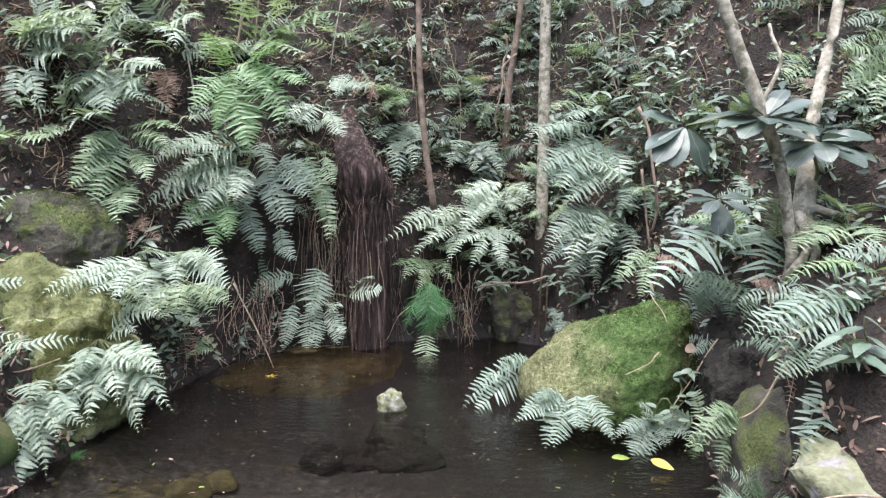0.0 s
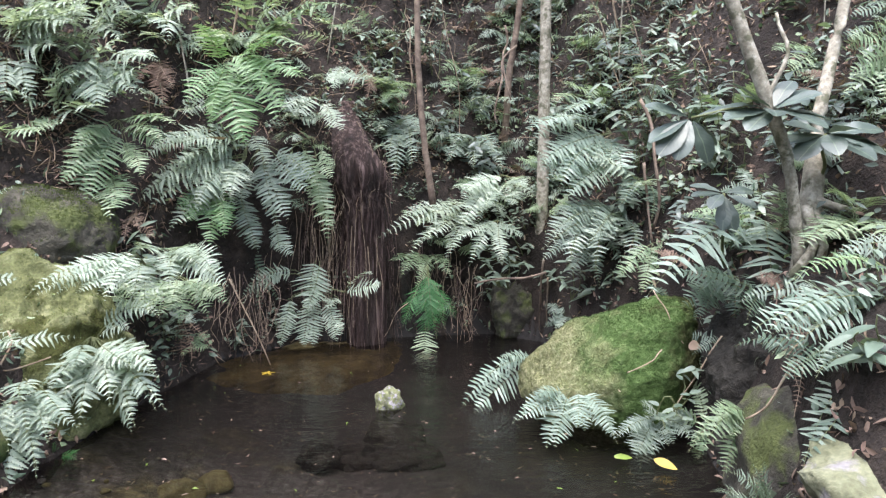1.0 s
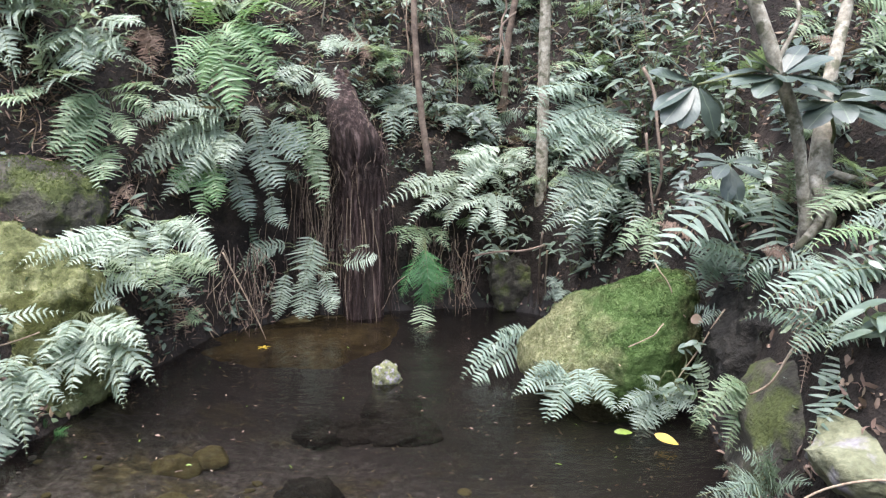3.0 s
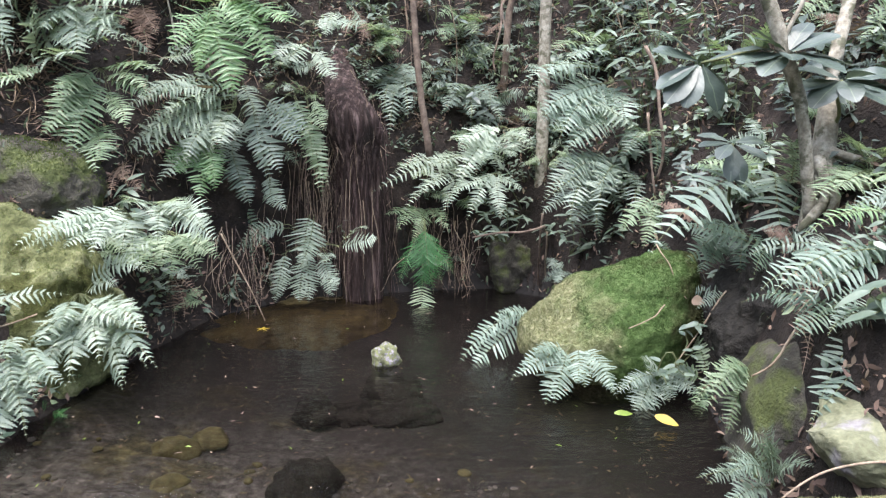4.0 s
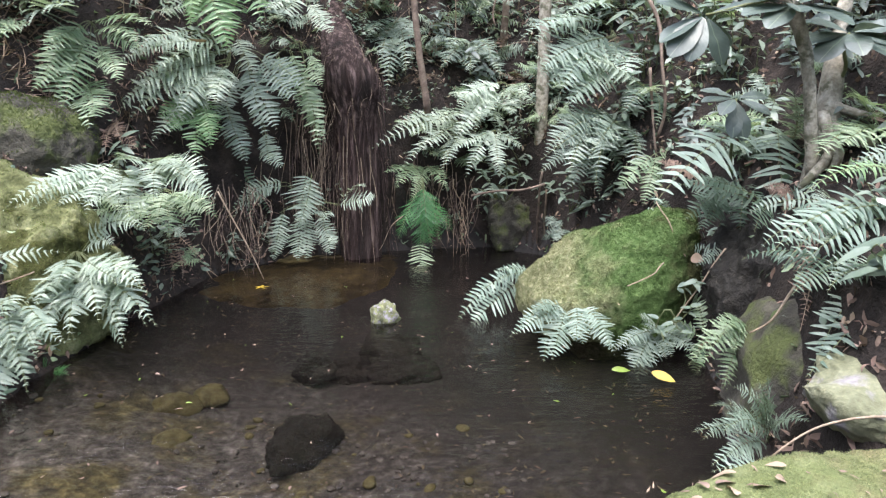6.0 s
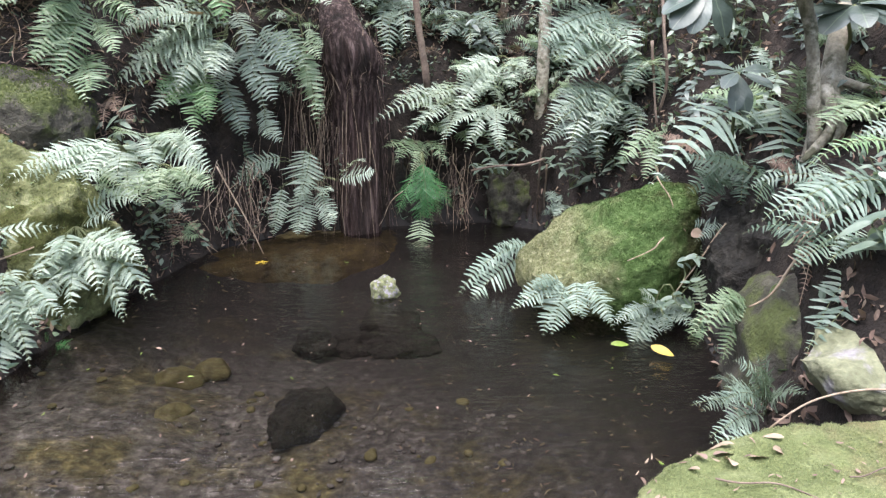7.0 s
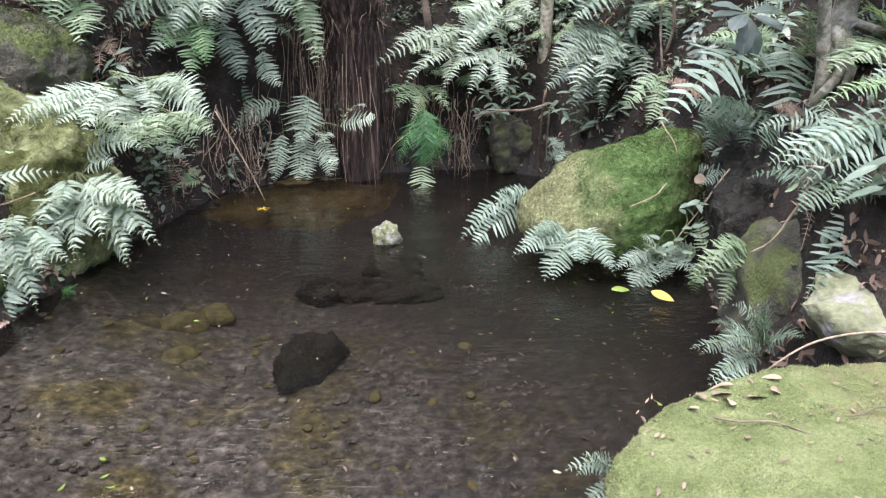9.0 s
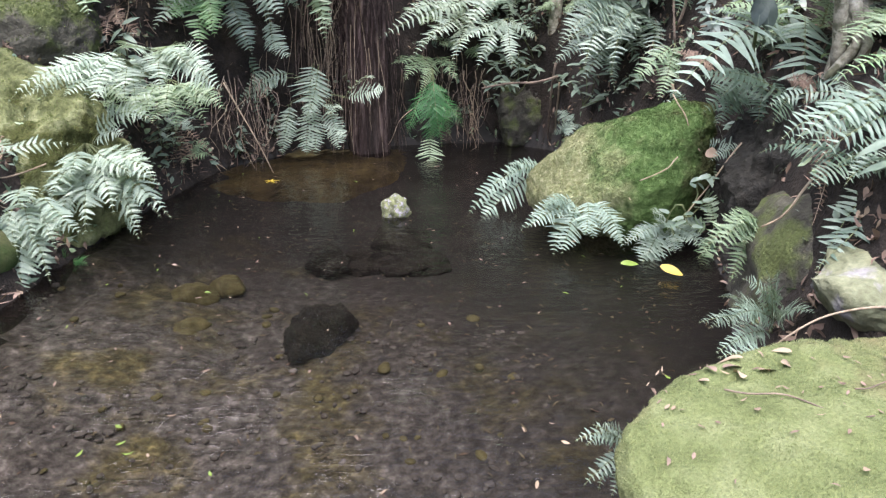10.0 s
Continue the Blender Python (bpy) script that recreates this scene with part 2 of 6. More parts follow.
def water_material():
    """Still, slightly silty brown water: clear gloss over a see-through tinted body, with fine ripples."""
    m, nt, bsdf = nodes_of("pond_water")
    tc = nt.nodes.new("ShaderNodeTexCoord")
    mp = nt.nodes.new("ShaderNodeMapping")
    mp.inputs["Scale"].default_value = (1.0, 2.2, 1.0)
    nt.links.new(tc.outputs["Object"], mp.inputs[0])
    a = nt.nodes.new("ShaderNodeTexNoise")
    a.inputs["Scale"].default_value, a.inputs["Detail"].default_value = 9.0, 3.0
    nt.links.new(mp.outputs[0], a.inputs["Vector"])
    b = nt.nodes.new("ShaderNodeTexNoise")
    b.inputs["Scale"].default_value, b.inputs["Detail"].default_value = 1.1, 2.0
    nt.links.new(tc.outputs["Object"], b.inputs["Vector"])
    sq = nt.nodes.new("ShaderNodeMath")
    sq.operation = "MULTIPLY"
    nt.links.new(a.outputs["Fac"], sq.inputs[0])
    nt.links.new(b.outputs["Fac"], sq.inputs[1])
    fine = nt.nodes.new("ShaderNodeTexNoise")
    fine.inputs["Scale"].default_value, fine.inputs["Detail"].default_value = 30.0, 2.0
    mp2 = nt.nodes.new("ShaderNodeMapping")
    mp2.inputs["Scale"].default_value = (0.55, 1.5, 1.0)
    nt.links.new(tc.outputs["Object"], mp2.inputs[0])
    nt.links.new(mp2.outputs[0], fine.inputs["Vector"])
    crest = nt.nodes.new("ShaderNodeMapRange")
    crest.interpolation_type = "SMOOTHSTEP"
    crest.inputs["From Min"].default_value, crest.inputs["From Max"].default_value = 0.48, 0.72
    nt.links.new(fine.outputs["Fac"], crest.inputs[0])
    # the inflow stirs the near corner of the pond
    away = nt.nodes.new("ShaderNodeVectorMath")
    away.operation = "DISTANCE"
    away.inputs[1].default_value = (-1.0, 1.5, 0.0)
    nt.links.new(tc.outputs["Object"], away.inputs[0])
    near = nt.nodes.new("ShaderNodeMapRange")
    near.inputs["From Min"].default_value, near.inputs["From Max"].default_value = 0.2, 1.5
    near.inputs["To Min"].default_value, near.inputs["To Max"].default_value = 0.9, 0.012
    nt.links.new(away.outputs["Value"], near.inputs[0])
    # and it does so in gusts
    gust = nt.nodes.new("ShaderNodeTexNoise")
    gust.inputs["Scale"].default_value, gust.inputs["Detail"].default_value = 3.2, 4.0
    nt.links.new(tc.outputs["Object"], gust.inputs["Vector"])
    patch = nt.nodes.new("ShaderNodeMapRange")
    patch.interpolation_type = "SMOOTHSTEP"
    patch.inputs["From Min"].default_value, patch.inputs["From Max"].default_value = 0.44, 0.62
    patch.inputs["To Min"].default_value = 0.12
    nt.links.new(gust.outputs["Fac"], patch.inputs[0])
    amount = nt.nodes.new("ShaderNodeMath")
    amount.operation = "MULTIPLY"
    nt.links.new(near.outputs[0], amount.inputs[0])
    nt.links.new(patch.outputs[0], amount.inputs[1])
    stir = nt.nodes.new("ShaderNodeMath")
    stir.operation = "MULTIPLY_ADD"
    nt.links.new(crest.outputs[0], stir.inputs[0])
    nt.links.new(amount.outputs[0], stir.inputs[1])
    nt.links.new(sq.outputs[0], stir.inputs[2])
    bm = nt.nodes.new("ShaderNodeBump")
    bm.inputs["Strength"].default_value, bm.inputs["Distance"].default_value = 0.6, 0.03
    nt.links.new(stir.outputs[0], bm.inputs["Height"])
    gloss = nt.nodes.new("ShaderNodeBsdfGlossy")
    gloss.inputs["Roughness"].default_value = 0.03
    nt.links.new(bm.outputs[0], gloss.inputs["Normal"])
    clear = nt.nodes.new("ShaderNodeBsdfTransparent")
    clear.inputs[0].default_value = (0.56, 0.535, 0.51, 1)
    silt = nt.nodes.new("ShaderNodeBsdfDiffuse")
    silt.inputs[0].default_value = (0.013, 0.0105, 0.0098, 1)
    body = nt.nodes.new("ShaderNodeMixShader")
    body.inputs[0].default_value = 0.12
    nt.links.new(clear.outputs[0], body.inputs[1])
    nt.links.new(silt.outputs[0], body.inputs[2])
    fr = nt.nodes.new("ShaderNodeFresnel")
    fr.inputs[0].default_value = 1.33
    nt.links.new(bm.outputs[0], fr.inputs["Normal"])
    ms = nt.nodes.new("ShaderNodeMixShader")
    nt.links.new(fr.outputs[0], ms.inputs[0])
    nt.links.new(body.outputs[0], ms.inputs[1])
    nt.links.new(gloss.outputs[0], ms.inputs[2])
    nt.links.new(ms.outputs[0], nt.nodes["Material Output"].inputs[0])
    return m


WATER = water_material()

# the root mass is fibrous: its grain runs down
for grain in [n for n in ROOT.node_tree.nodes if n.type == "TEX_NOISE"]:
    place = ROOT.node_tree.nodes.new("ShaderNodeMapping")
    place.inputs["Scale"].default_value = (2.0, 2.0, 0.22)
    ROOT.node_tree.links.new(grain.inputs["Vector"].links[0].from_socket, place.inputs[0])
    ROOT.node_tree.links.new(place.outputs[0], grain.inputs["Vector"])

# ---- building helpers ----
UP = Vector((0, 0, 1))
rng = np.random.default_rng(7)


def link_mesh(name, verts, faces, mats, parent=None, label="", slots=None, smooth=False):
    me = bpy.data.meshes.new(name)
    me.from_pydata(verts, [], faces)
    for mt in mats if isinstance(mats, (list, tuple)) else [mats]:
        me.materials.append(mt)
    if slots is not None:
        me.polygons.foreach_set("material_index", slots)
    if smooth:
        me.polygons.foreach_set("use_smooth", np.ones(len(faces), bool))
    me.update()
    ob = new(name, me)
    if parent:
        ob.parent = parent
    if label:
        ob["label"] = label
    return ob


def thing(name, at, label, category, group="", kind=""):
    ob = new(name)
    ob.empty_display_size = 0.05
    ob.matrix_world = Matrix.Translation(at)
    return tagged(ob, label, category, group, kind)


def tube(points, radii, sides=6):
    """Verts and faces of a tapered tube along points (n x 3)."""
    p = np.asarray(points, float)
    r = np.broadcast_to(np.asarray(radii, float), (len(p),))
    tan = np.gradient(p, axis=0)
    tan /= np.linalg.norm(tan, axis=1)[:, None] + 1e-9
    ref = np.where(np.abs(tan[:, 2:]) > 0.9, [[1.0, 0, 0]], [[0, 0, 1.0]])
    a = np.cross(tan, ref)
    a /= np.linalg.norm(a, axis=1)[:, None] + 1e-9
    b = np.cross(tan, a)
    ang = np.linspace(0, 2 * np.pi, sides, endpoint=False)
    ring = p[:, None] + r[:, None, None] * (np.cos(ang)[None, :, None] * a[:, None] + np.sin(ang)[None, :, None] * b[:, None])
    n = len(p)
    f = [(i * sides + j, i * sides + (j + 1) % sides, (i + 1) * sides + (j + 1) % sides, (i + 1) * sides + j) for i in range(n - 1) for j in range(sides)]
    f += [tuple(range(sides))[::-1], tuple((n - 1) * sides + j for j in range(sides))]
    return ring.reshape(-1, 3), f


def bezier(a, b, c, n):
    t = np.linspace(0, 1, n)[:, None]
    return (1 - t) ** 2 * np.asarray(a, float) + 2 * t * (1 - t) * np.asarray(b, float) + t ** 2 * np.asarray(c, float)


def crooked(a, c, n, wobble, seed=0, sag=0.0):
    """A line from a to c that wanders, as stems and roots do."""
    g = np.random.default_rng(seed)
    t = np.linspace(0, 1, n)[:, None]
    p = (1 - t) * np.asarray(a, float) + t * np.asarray(c, float)
    k = np.zeros((n, 3))
    for h in (1, 2, 3):
        k += np.sin(np.pi * h * t) * g.normal(0, wobble / h, 3)
    p = p + k
    p[:, 2] -= (4 * sag * t * (1 - t))[:, 0]
    return p


def spline(points, per=8):
    """A smooth line through the points (Catmull-Rom)."""
    p = np.asarray(points, float)
    p = np.concatenate([[2 * p[0] - p[1]], p, [2 * p[-1] - p[-2]]])
    out = []
    for i in range(1, len(p) - 2):
        for t in np.linspace(0, 1, per, endpoint=False):
            a, b, c, d = p[i - 1:i + 3]
            out.append(0.5 * (2 * b + (c - a) * t + (2 * a - 5 * b + 4 * c - d) * t * t + (3 * b - a - 3 * c + d) * t ** 3))
    return np.array(out + [p[-2]])


# kind: pairs, pinna width by length, teeth, depth of teeth, forward lean, where it is widest, bare stalk
FROND = {
    "lobed": (19, 0.33, 7, 0.50, 0.34, 0.24, 0.08),
    "sword": (18, 0.32, 4, 0.10, 0.34, 0.30, 0.06),
    "blade": (17, 0.27, 3, 0.04, 0.30, 0.36, 0.06),
    "soft": (13, 0.46, 8, 0.52, 0.58, 0.10, 0.10),
    "fine": (20, 0.13, 6, 0.66, 0.70, 0.35, 0.06),
}


def frond_data(root, tip, width, arch, kind, seed, face=(0, -0.55, 0.84)):
    """One fern frond from root to tip: a bowed stalk with two rows of leaflets that face the given way."""
    g = np.random.default_rng(seed)
    pairs, ratio, teeth, depth, lean, peak, bare = FROND[kind]
    root, tip = np.asarray(root, float), np.asarray(tip, float)
    span = np.linalg.norm(tip - root)
    side = g.normal(0, 0.075, 3) * span
    ctrl = (root * 0.45 + tip * 0.55) + np.array([0, 0, arch * span * g.uniform(0.45, 0.95)]) + side
    pairs = max(7, int(pairs * min(1.15, 0.55 + 0.9 * span)))
    t = bare + (1 - bare) * (np.arange(pairs) + 0.5) / pairs
    t = t ** 0.94
    def at(t):
        t = t[:, None]
        return (1 - t) ** 2 * root + 2 * t * (1 - t) * ctrl + t ** 2 * tip
    pos = at(t)
    tan = 2 * (1 - t)[:, None] * (ctrl - root) + 2 * t[:, None] * (tip - ctrl)
    tan /= np.linalg.norm(tan, axis=1)[:, None] + 1e-9
    nrm = np.asarray(face, float) + g.normal(0, 0.22, 3)
    nrm = nrm - tan * (tan @ nrm)[:, None]
    nrm /= np.linalg.norm(nrm, axis=1)[:, None] + 1e-9
    lat = np.cross(tan, nrm)
    u = (t - bare) / (1 - bare)
    prof = np.where(u < peak, 0.55 + 0.45 * np.sin(np.pi / 2 * u / peak), np.cos(np.pi / 2 * (u - peak) / (1 - peak)) ** (1.25 if kind.endswith("soft") else 0.95))
    prof = np.maximum(prof, 0.07)
    step = span * (1 - bare) / pairs
    m = 2 * teeth
    s = np.linspace(0, 1, m + 1)
    verts, faces, slots = [], [], []
    n0 = 0
    for sign in (1, -1):
        ln = width / 2 * prof * g.uniform(0.78, 1.12, pairs) * (g.uniform(0, 1, pairs) > 0.03)  + 0.002
        d = lat * sign * np.cos(lean) + tan * (np.sin(lean) + g.normal(0, 0.07, (pairs, 1))) + nrm * g.normal(0.02, 0.20, (pairs, 1))
        d /= np.linalg.norm(d, axis=1)[:, None]
        droop = ln[:, None] * g.uniform(0.05, 0.55 if kind.endswith("soft") else 0.32, (pairs, 1))
        mid = pos[:, None] + d[:, None] * (ln[:, None, None] * s[None, :, None])
        mid = mid - nrm[:, None] * (droop * s[None, :] ** 2)[:, :, None]
        half = np.minimum(ln * ratio, step * (0.66 if depth < 0.2 else 1.05))
        wid = np.clip(np.minimum(1, 0.6 + s * 4) * (1 - s) ** (0.62 if depth > 0.3 else 0.48), 0.03, 1)
        tooth = np.where(np.arange(m + 1) % 2 == 1, 1.0, 1.0 - depth)
        edge = wid * tooth * 0.5
        across = np.cross(d, nrm)
        across /= np.linalg.norm(across, axis=1)[:, None] + 1e-9
        adv = d[:, None] * (np.where(np.arange(m + 1) % 2 == 1, 0.55, 0.0) * depth)[None, :, None] * half[:, None, None]
        off = across[:, None] * (edge[None, :] * half[:, None])[:, :, None] * 1.1
        lift = nrm[:, None] * (edge[None, :] * half[:, None])[:, :, None] * g.uniform(0.1, 0.45, (pairs, 1, 1))
        grid = np.stack([mid + off + lift + adv, mid, mid - off + lift + adv], 2)      # pair, along, three
        verts.append(grid.reshape(-1, 3))
        k = (np.arange(pairs)[:, None] * (m + 1) + np.arange(m)[None, :]).ravel() * 3 + n0
        q = np.stack([np.stack([k, k + 1, k + 4, k + 3], 1), np.stack([k + 1, k + 2, k + 5, k + 4], 1)], 1).reshape(-1, 4)
        faces.append(q)
        n0 += pairs * (m + 1) * 3
    line = at(np.linspace(0, 1, 12))
    tv, tf = tube(line, np.linspace(max(0.0016, span * 0.006), 0.0008, 12), 4)
    fl = [tuple(r) for r in np.concatenate(faces)]
    slots = [0] * len(fl) + [1] * len(tf)
    fl += [tuple(i + n0 for i in f) for f in tf]
    verts.append(tv)
    return np.concatenate(verts), fl, slots


seed_box = [100]


def fern(kind, leaf, root, fronds, label, face=(0, -0.55, 0.84), group="ferns on the banks", stem=None):
    """A fern plant: fronds are (tip x, y, z, width, arch), and where the bare stalk ends x, y, z if it is long."""
    ob = thing("fern", root, label, "fern", group)
    for x, y, z, width, arch, *start in fronds:
        seed_box[0] += 1
        a = np.array(start) - root if start else np.zeros(3)
        v, f, sl = frond_data(a, (x - root[0], y - root[1], z - root[2]), width, arch, kind, seed_box[0], face)
        if np.linalg.norm(a) > 0.03:
            tv, tf = tube(bezier((0, 0, 0), a * 0.5 + (0, 0, 0.15 * np.linalg.norm(a)), a, 6), 0.0022, 4)
            f += [tuple(i + len(v) for i in q) for q in tf]
            sl += [1] * len(tf)
            v = np.concatenate([v, tv])
        link_mesh("frond", v, f, [LEAF[leaf], stem or (DRY_STEM if leaf == "dead" else STEM)], ob, slots=sl)
    return ob


def leaf_data(length, width, curl=0.25, tip=0.7, n=7, seed=0):
    """A broad leaf along +x with a midrib fold, rounded or pointed by tip."""
    g = np.random.default_rng(seed)
    s = np.linspace(0, 1, n)
    w = np.sin(np.pi * np.clip(s, 0.02, 0.985) ** tip) ** (0.75 if tip < 1.2 else 0.55) * width / 2
    z = -curl * length * s ** 2 + g.normal(0, 0.01 * length, n)
    rows = []
    for k in (-1, -0.5, 0, 0.5, 1):
        rows.append(np.stack([s * length, k * w, z + np.abs(k) * w * 0.28 - (np.abs(k) > 0.9) * w * 0.12], 1))
    v = np.stack(rows, 1).reshape(-1, 3)
    f = [(i * 5 + j, (i + 1) * 5 + j, (i + 1) * 5 + j + 1, i * 5 + j + 1) for i in range(n - 1) for j in range(4)]
    return v, f


def basis(direction, face):
    """A turn whose x runs along direction and whose z leans to face."""
    x = Vector(direction).normalized()
    y = Vector(face).cross(x)
    y = (y if y.length > 1e-4 else Vector((0, 1, 0))).normalized()
    z = x.cross(y)
    return Matrix((x, y, z)).transposed()


LEAF_MESH = {}


def leaf_mesh(key, length, width, curl, tip, mat, n=7, seed=0):
    if key not in LEAF_MESH:
        v, f = leaf_data(length, width, curl, tip, n, seed)
        me = bpy.data.meshes.new("leaf")
        me.from_pydata(v, [], f)
        me.polygons.foreach_set("use_smooth", np.ones(len(f), bool))
        me.materials.append(mat)
        LEAF_MESH[key] = me
    return LEAF_MESH[key]


def shrub(root, tops, leaf, length, width, per, label, seed, droop=0.3, stem_r=0.006, group="", tip=0.75, joined=False):
    """A shrub: thin stems from root to each top, with leaves in whorls along the upper half."""
    g = np.random.default_rng(seed)
    ob = thing("shrub", root, label, "shrub", group)
    for i, top in enumerate(tops):
        line = crooked((0, 0, 0), Vector(top) - Vector(root), 9, 0.03, seed + i)
        v, f = tube(line, np.linspace(stem_r, stem_r * 0.4, 9), 5)
        link_mesh("stem", v, f, STEM, ob, smooth=True)
        V, F = [], []
        for j in range(per):
            s = 1 - (j / per) ** 1.2 * 0.65
            p = Vector(line[min(8, int(s * 8))])
            a = j * 2.4 + g.uniform(0, 0.8)
            d = Vector((math.cos(a), math.sin(a) - 0.25, g.uniform(-0.35, 0.45) - droop * 0.4))
            m = Matrix.Translation(p) @ basis(d, (g.normal(0, 0.3), -0.35, 1)).to_4x4() @ Matrix.Scale(g.uniform(0.7, 1.15), 4)
            if joined:
                v, f = leaf_data(length, width, 0.12 + 0.14 * (j % 3), tip, 5, j)
                F += [tuple(q + 25 * len(V) for q in face) for face in f]
                V.append(v @ np.array(m.to_3x3()).T + np.array(m.translation))
                continue
            lf = new("leaf", leaf_mesh((leaf, length, width, j % 3), length, width, 0.12 + 0.14 * (j % 3), tip, LEAF[leaf], seed=j))
            lf.parent = ob
            lf.matrix_local = m
        if joined:
            link_mesh("foliage", np.concatenate(V), F, LEAF[leaf], ob, smooth=True)
    return ob


def blob(name, at, size, mat, seed, rough=0.16, turn=0.0, flat_top=None, detail=5, tilt=(0, 0), parent=None, sharp=1.0, squash=None):
    """A weathered boulder: a subdivided ball pushed in and out at two scales, with planed faces."""
    g = random.Random(seed)
    bm = bmesh.new()
    bmesh.ops.create_icosphere(bm, subdivisions=detail, radius=1)
    planes = [(Vector((g.gauss(0, 1), g.gauss(0, 1), g.gauss(0, 0.8))).normalized(), g.uniform(0.66, 0.88)) for _ in range(int(9 * sharp))]
    off = Vector((seed * 3.1, seed * 1.7, seed * 0.9))
    for v in bm.verts:
        p = v.co.copy()
        for nrm, d in planes:
            over = p.dot(nrm) - d
            if over > 0:
                p -= nrm * over * 0.85
        if flat_top is not None and p.z > flat_top:
            p.z = flat_top + (p.z - flat_top) * 0.18
        k = noise.fractal(p * 1.6 + off, 0.9, 2.1, 4) * rough + noise.noise(p * 9 + off) * rough * 0.14
        p *= 1 + k
        v.co = Vector((p.x * size[0], p.y * size[1], p.z * size[2]))
    for f in bm.faces:
        f.smooth = True
    me = bpy.data.meshes.new(name)
    bm.to_mesh(me)
    bm.free()
    me.materials.append(mat)
    ob = new(name, me)
    ob.matrix_world = pose(*at, tilt[0], tilt[1], turn)
    if parent:
        ob.parent = parent
        ob.matrix_parent_inverse = parent.matrix_world.inverted()
    return ob


def hull_rock(name, corners, mat, seed, rough=0.03, cuts=4, relax=3, fine=0.006, label="", category="rock"):
    """A rock from the few corners that shape it: their hull, cut up, worn round and roughened."""
    bm = bmesh.new()
    mid = sum((Vector(c) for c in corners), Vector()) / len(corners)
    for c in corners:
        bm.verts.new(Vector(c) - mid)
    bmesh.ops.convex_hull(bm, input=bm.verts)
    bmesh.ops.triangulate(bm, faces=bm.faces)
    for k in range(cuts):
        bmesh.ops.subdivide_edges(bm, edges=bm.edges, cuts=1, use_grid_fill=True)
        bmesh.ops.triangulate(bm, faces=bm.faces)
        if k < relax:
            bmesh.ops.smooth_vert(bm, verts=bm.verts, factor=0.5, use_axis_x=True, use_axis_y=True, use_axis_z=True)
    for ax in range(3):
        want = [c[ax] - mid[ax] for c in corners]
        have = [v.co[ax] for v in bm.verts]
        k = (max(want) - min(want)) / (max(have) - min(have))
        shift = min(want) - min(have) * k
        for v in bm.verts:
            v.co[ax] = v.co[ax] * k + shift
    bm.normal_update()
    off = Vector((seed * 2.3, seed * 0.7, seed * 1.9))
    for v in bm.verts:
        k = noise.fractal(v.co * 3.2 + off, 0.9, 2.1, 5) * rough + noise.noise(v.co * 28 + off) * fine
        v.co += v.normal * k
    for f in bm.faces:
        f.smooth = True
    me = bpy.data.meshes.new(name)
    bm.to_mesh(me)
    bm.free()
    me.materials.append(mat)
    ob = new(name, me)
    ob.matrix_world = Matrix.Translation(mid)
    return tagged(ob, label, category)


# ---- the ground: pond bed, banks and hillside in one sheet ----
SHORE = [(-2.05, 2.6), (-2.1, 3.4), (-2.0, 4.5), (-1.9, 5.4), (-1.35, 6.05), (-0.5, 6.3), (0.5, 6.5), (0.95, 6.1), (1.15, 5.0), (1.5, 4.1), (1.4, 3.2), (1.2, 2.5), (1.0, 1.7), (0.75, 1.15), (0.2, 0.75), (-1.0, 0.6), (-1.9, 1.2)]


def shore_distance(x, y):
    """Metres from the shoreline, positive on land."""
    best = np.full(x.shape, 1e9)
    inside = np.zeros(x.shape, bool)
    for (ax, ay), (bx, by) in zip(SHORE, SHORE[1:] + SHORE[:1]):
        dx, dy = bx - ax, by - ay
        t = np.clip(((x - ax) * dx + (y - ay) * dy) / (dx * dx + dy * dy), 0, 1)
        best = np.minimum(best, np.hypot(x - ax - t * dx, y - ay - t * dy))
        inside ^= ((ay > y) != (by > y)) & (x < (bx - ax) * (y - ay) / (by - ay + 1e-12) + ax)
    return np.where(inside, -best, best)


def smooth(v, a, b):
    t = np.clip((v - a) / (b - a), 0, 1)
    return t * t * (3 - 2 * t)


def ground_height(x, y):
    x, y = np.asarray(x, float), np.asarray(y, float)
    d = shore_distance(x, y)
    back = smooth(y, 4.6, 6.2)
    left = smooth(-x, 1.3, 2.2) * (1 - back)
    right = smooth(x, 0.8, 1.6) * (1 - back) * smooth(y, 1.2, 2.4)
    front = np.clip(1 - back - left - right, 0, 1)
    high = smooth(-x, 0.1, 0.8)
    step = back * (0.85 + 0.75 * high) + left * 0.35 + right * 0.60 + front * 0.12
    run = back * 0.15 + left * 0.4 + right * 0.35 + front * 0.5
    slope = back * 1.7 + left * (0.7 + 1.0 * smooth(y, 3.7, 4.8)) + right * (0.8 + 0.7 * smooth(y, 2.6, 4.2)) + front * 0.05
    far = np.maximum(d, 0)
    ramp = slope * np.where(far < 4, far, 4 + (far - 4) * 0.45)
    ramp = np.minimum(ramp, 9 + ramp * 0.05)
    land = step * smooth(d, 0, run) + ramp
    bed = -np.minimum(0.30, 0.03 + np.maximum(-d, 0) * 0.28)
    return np.where(d > 0, land, bed)


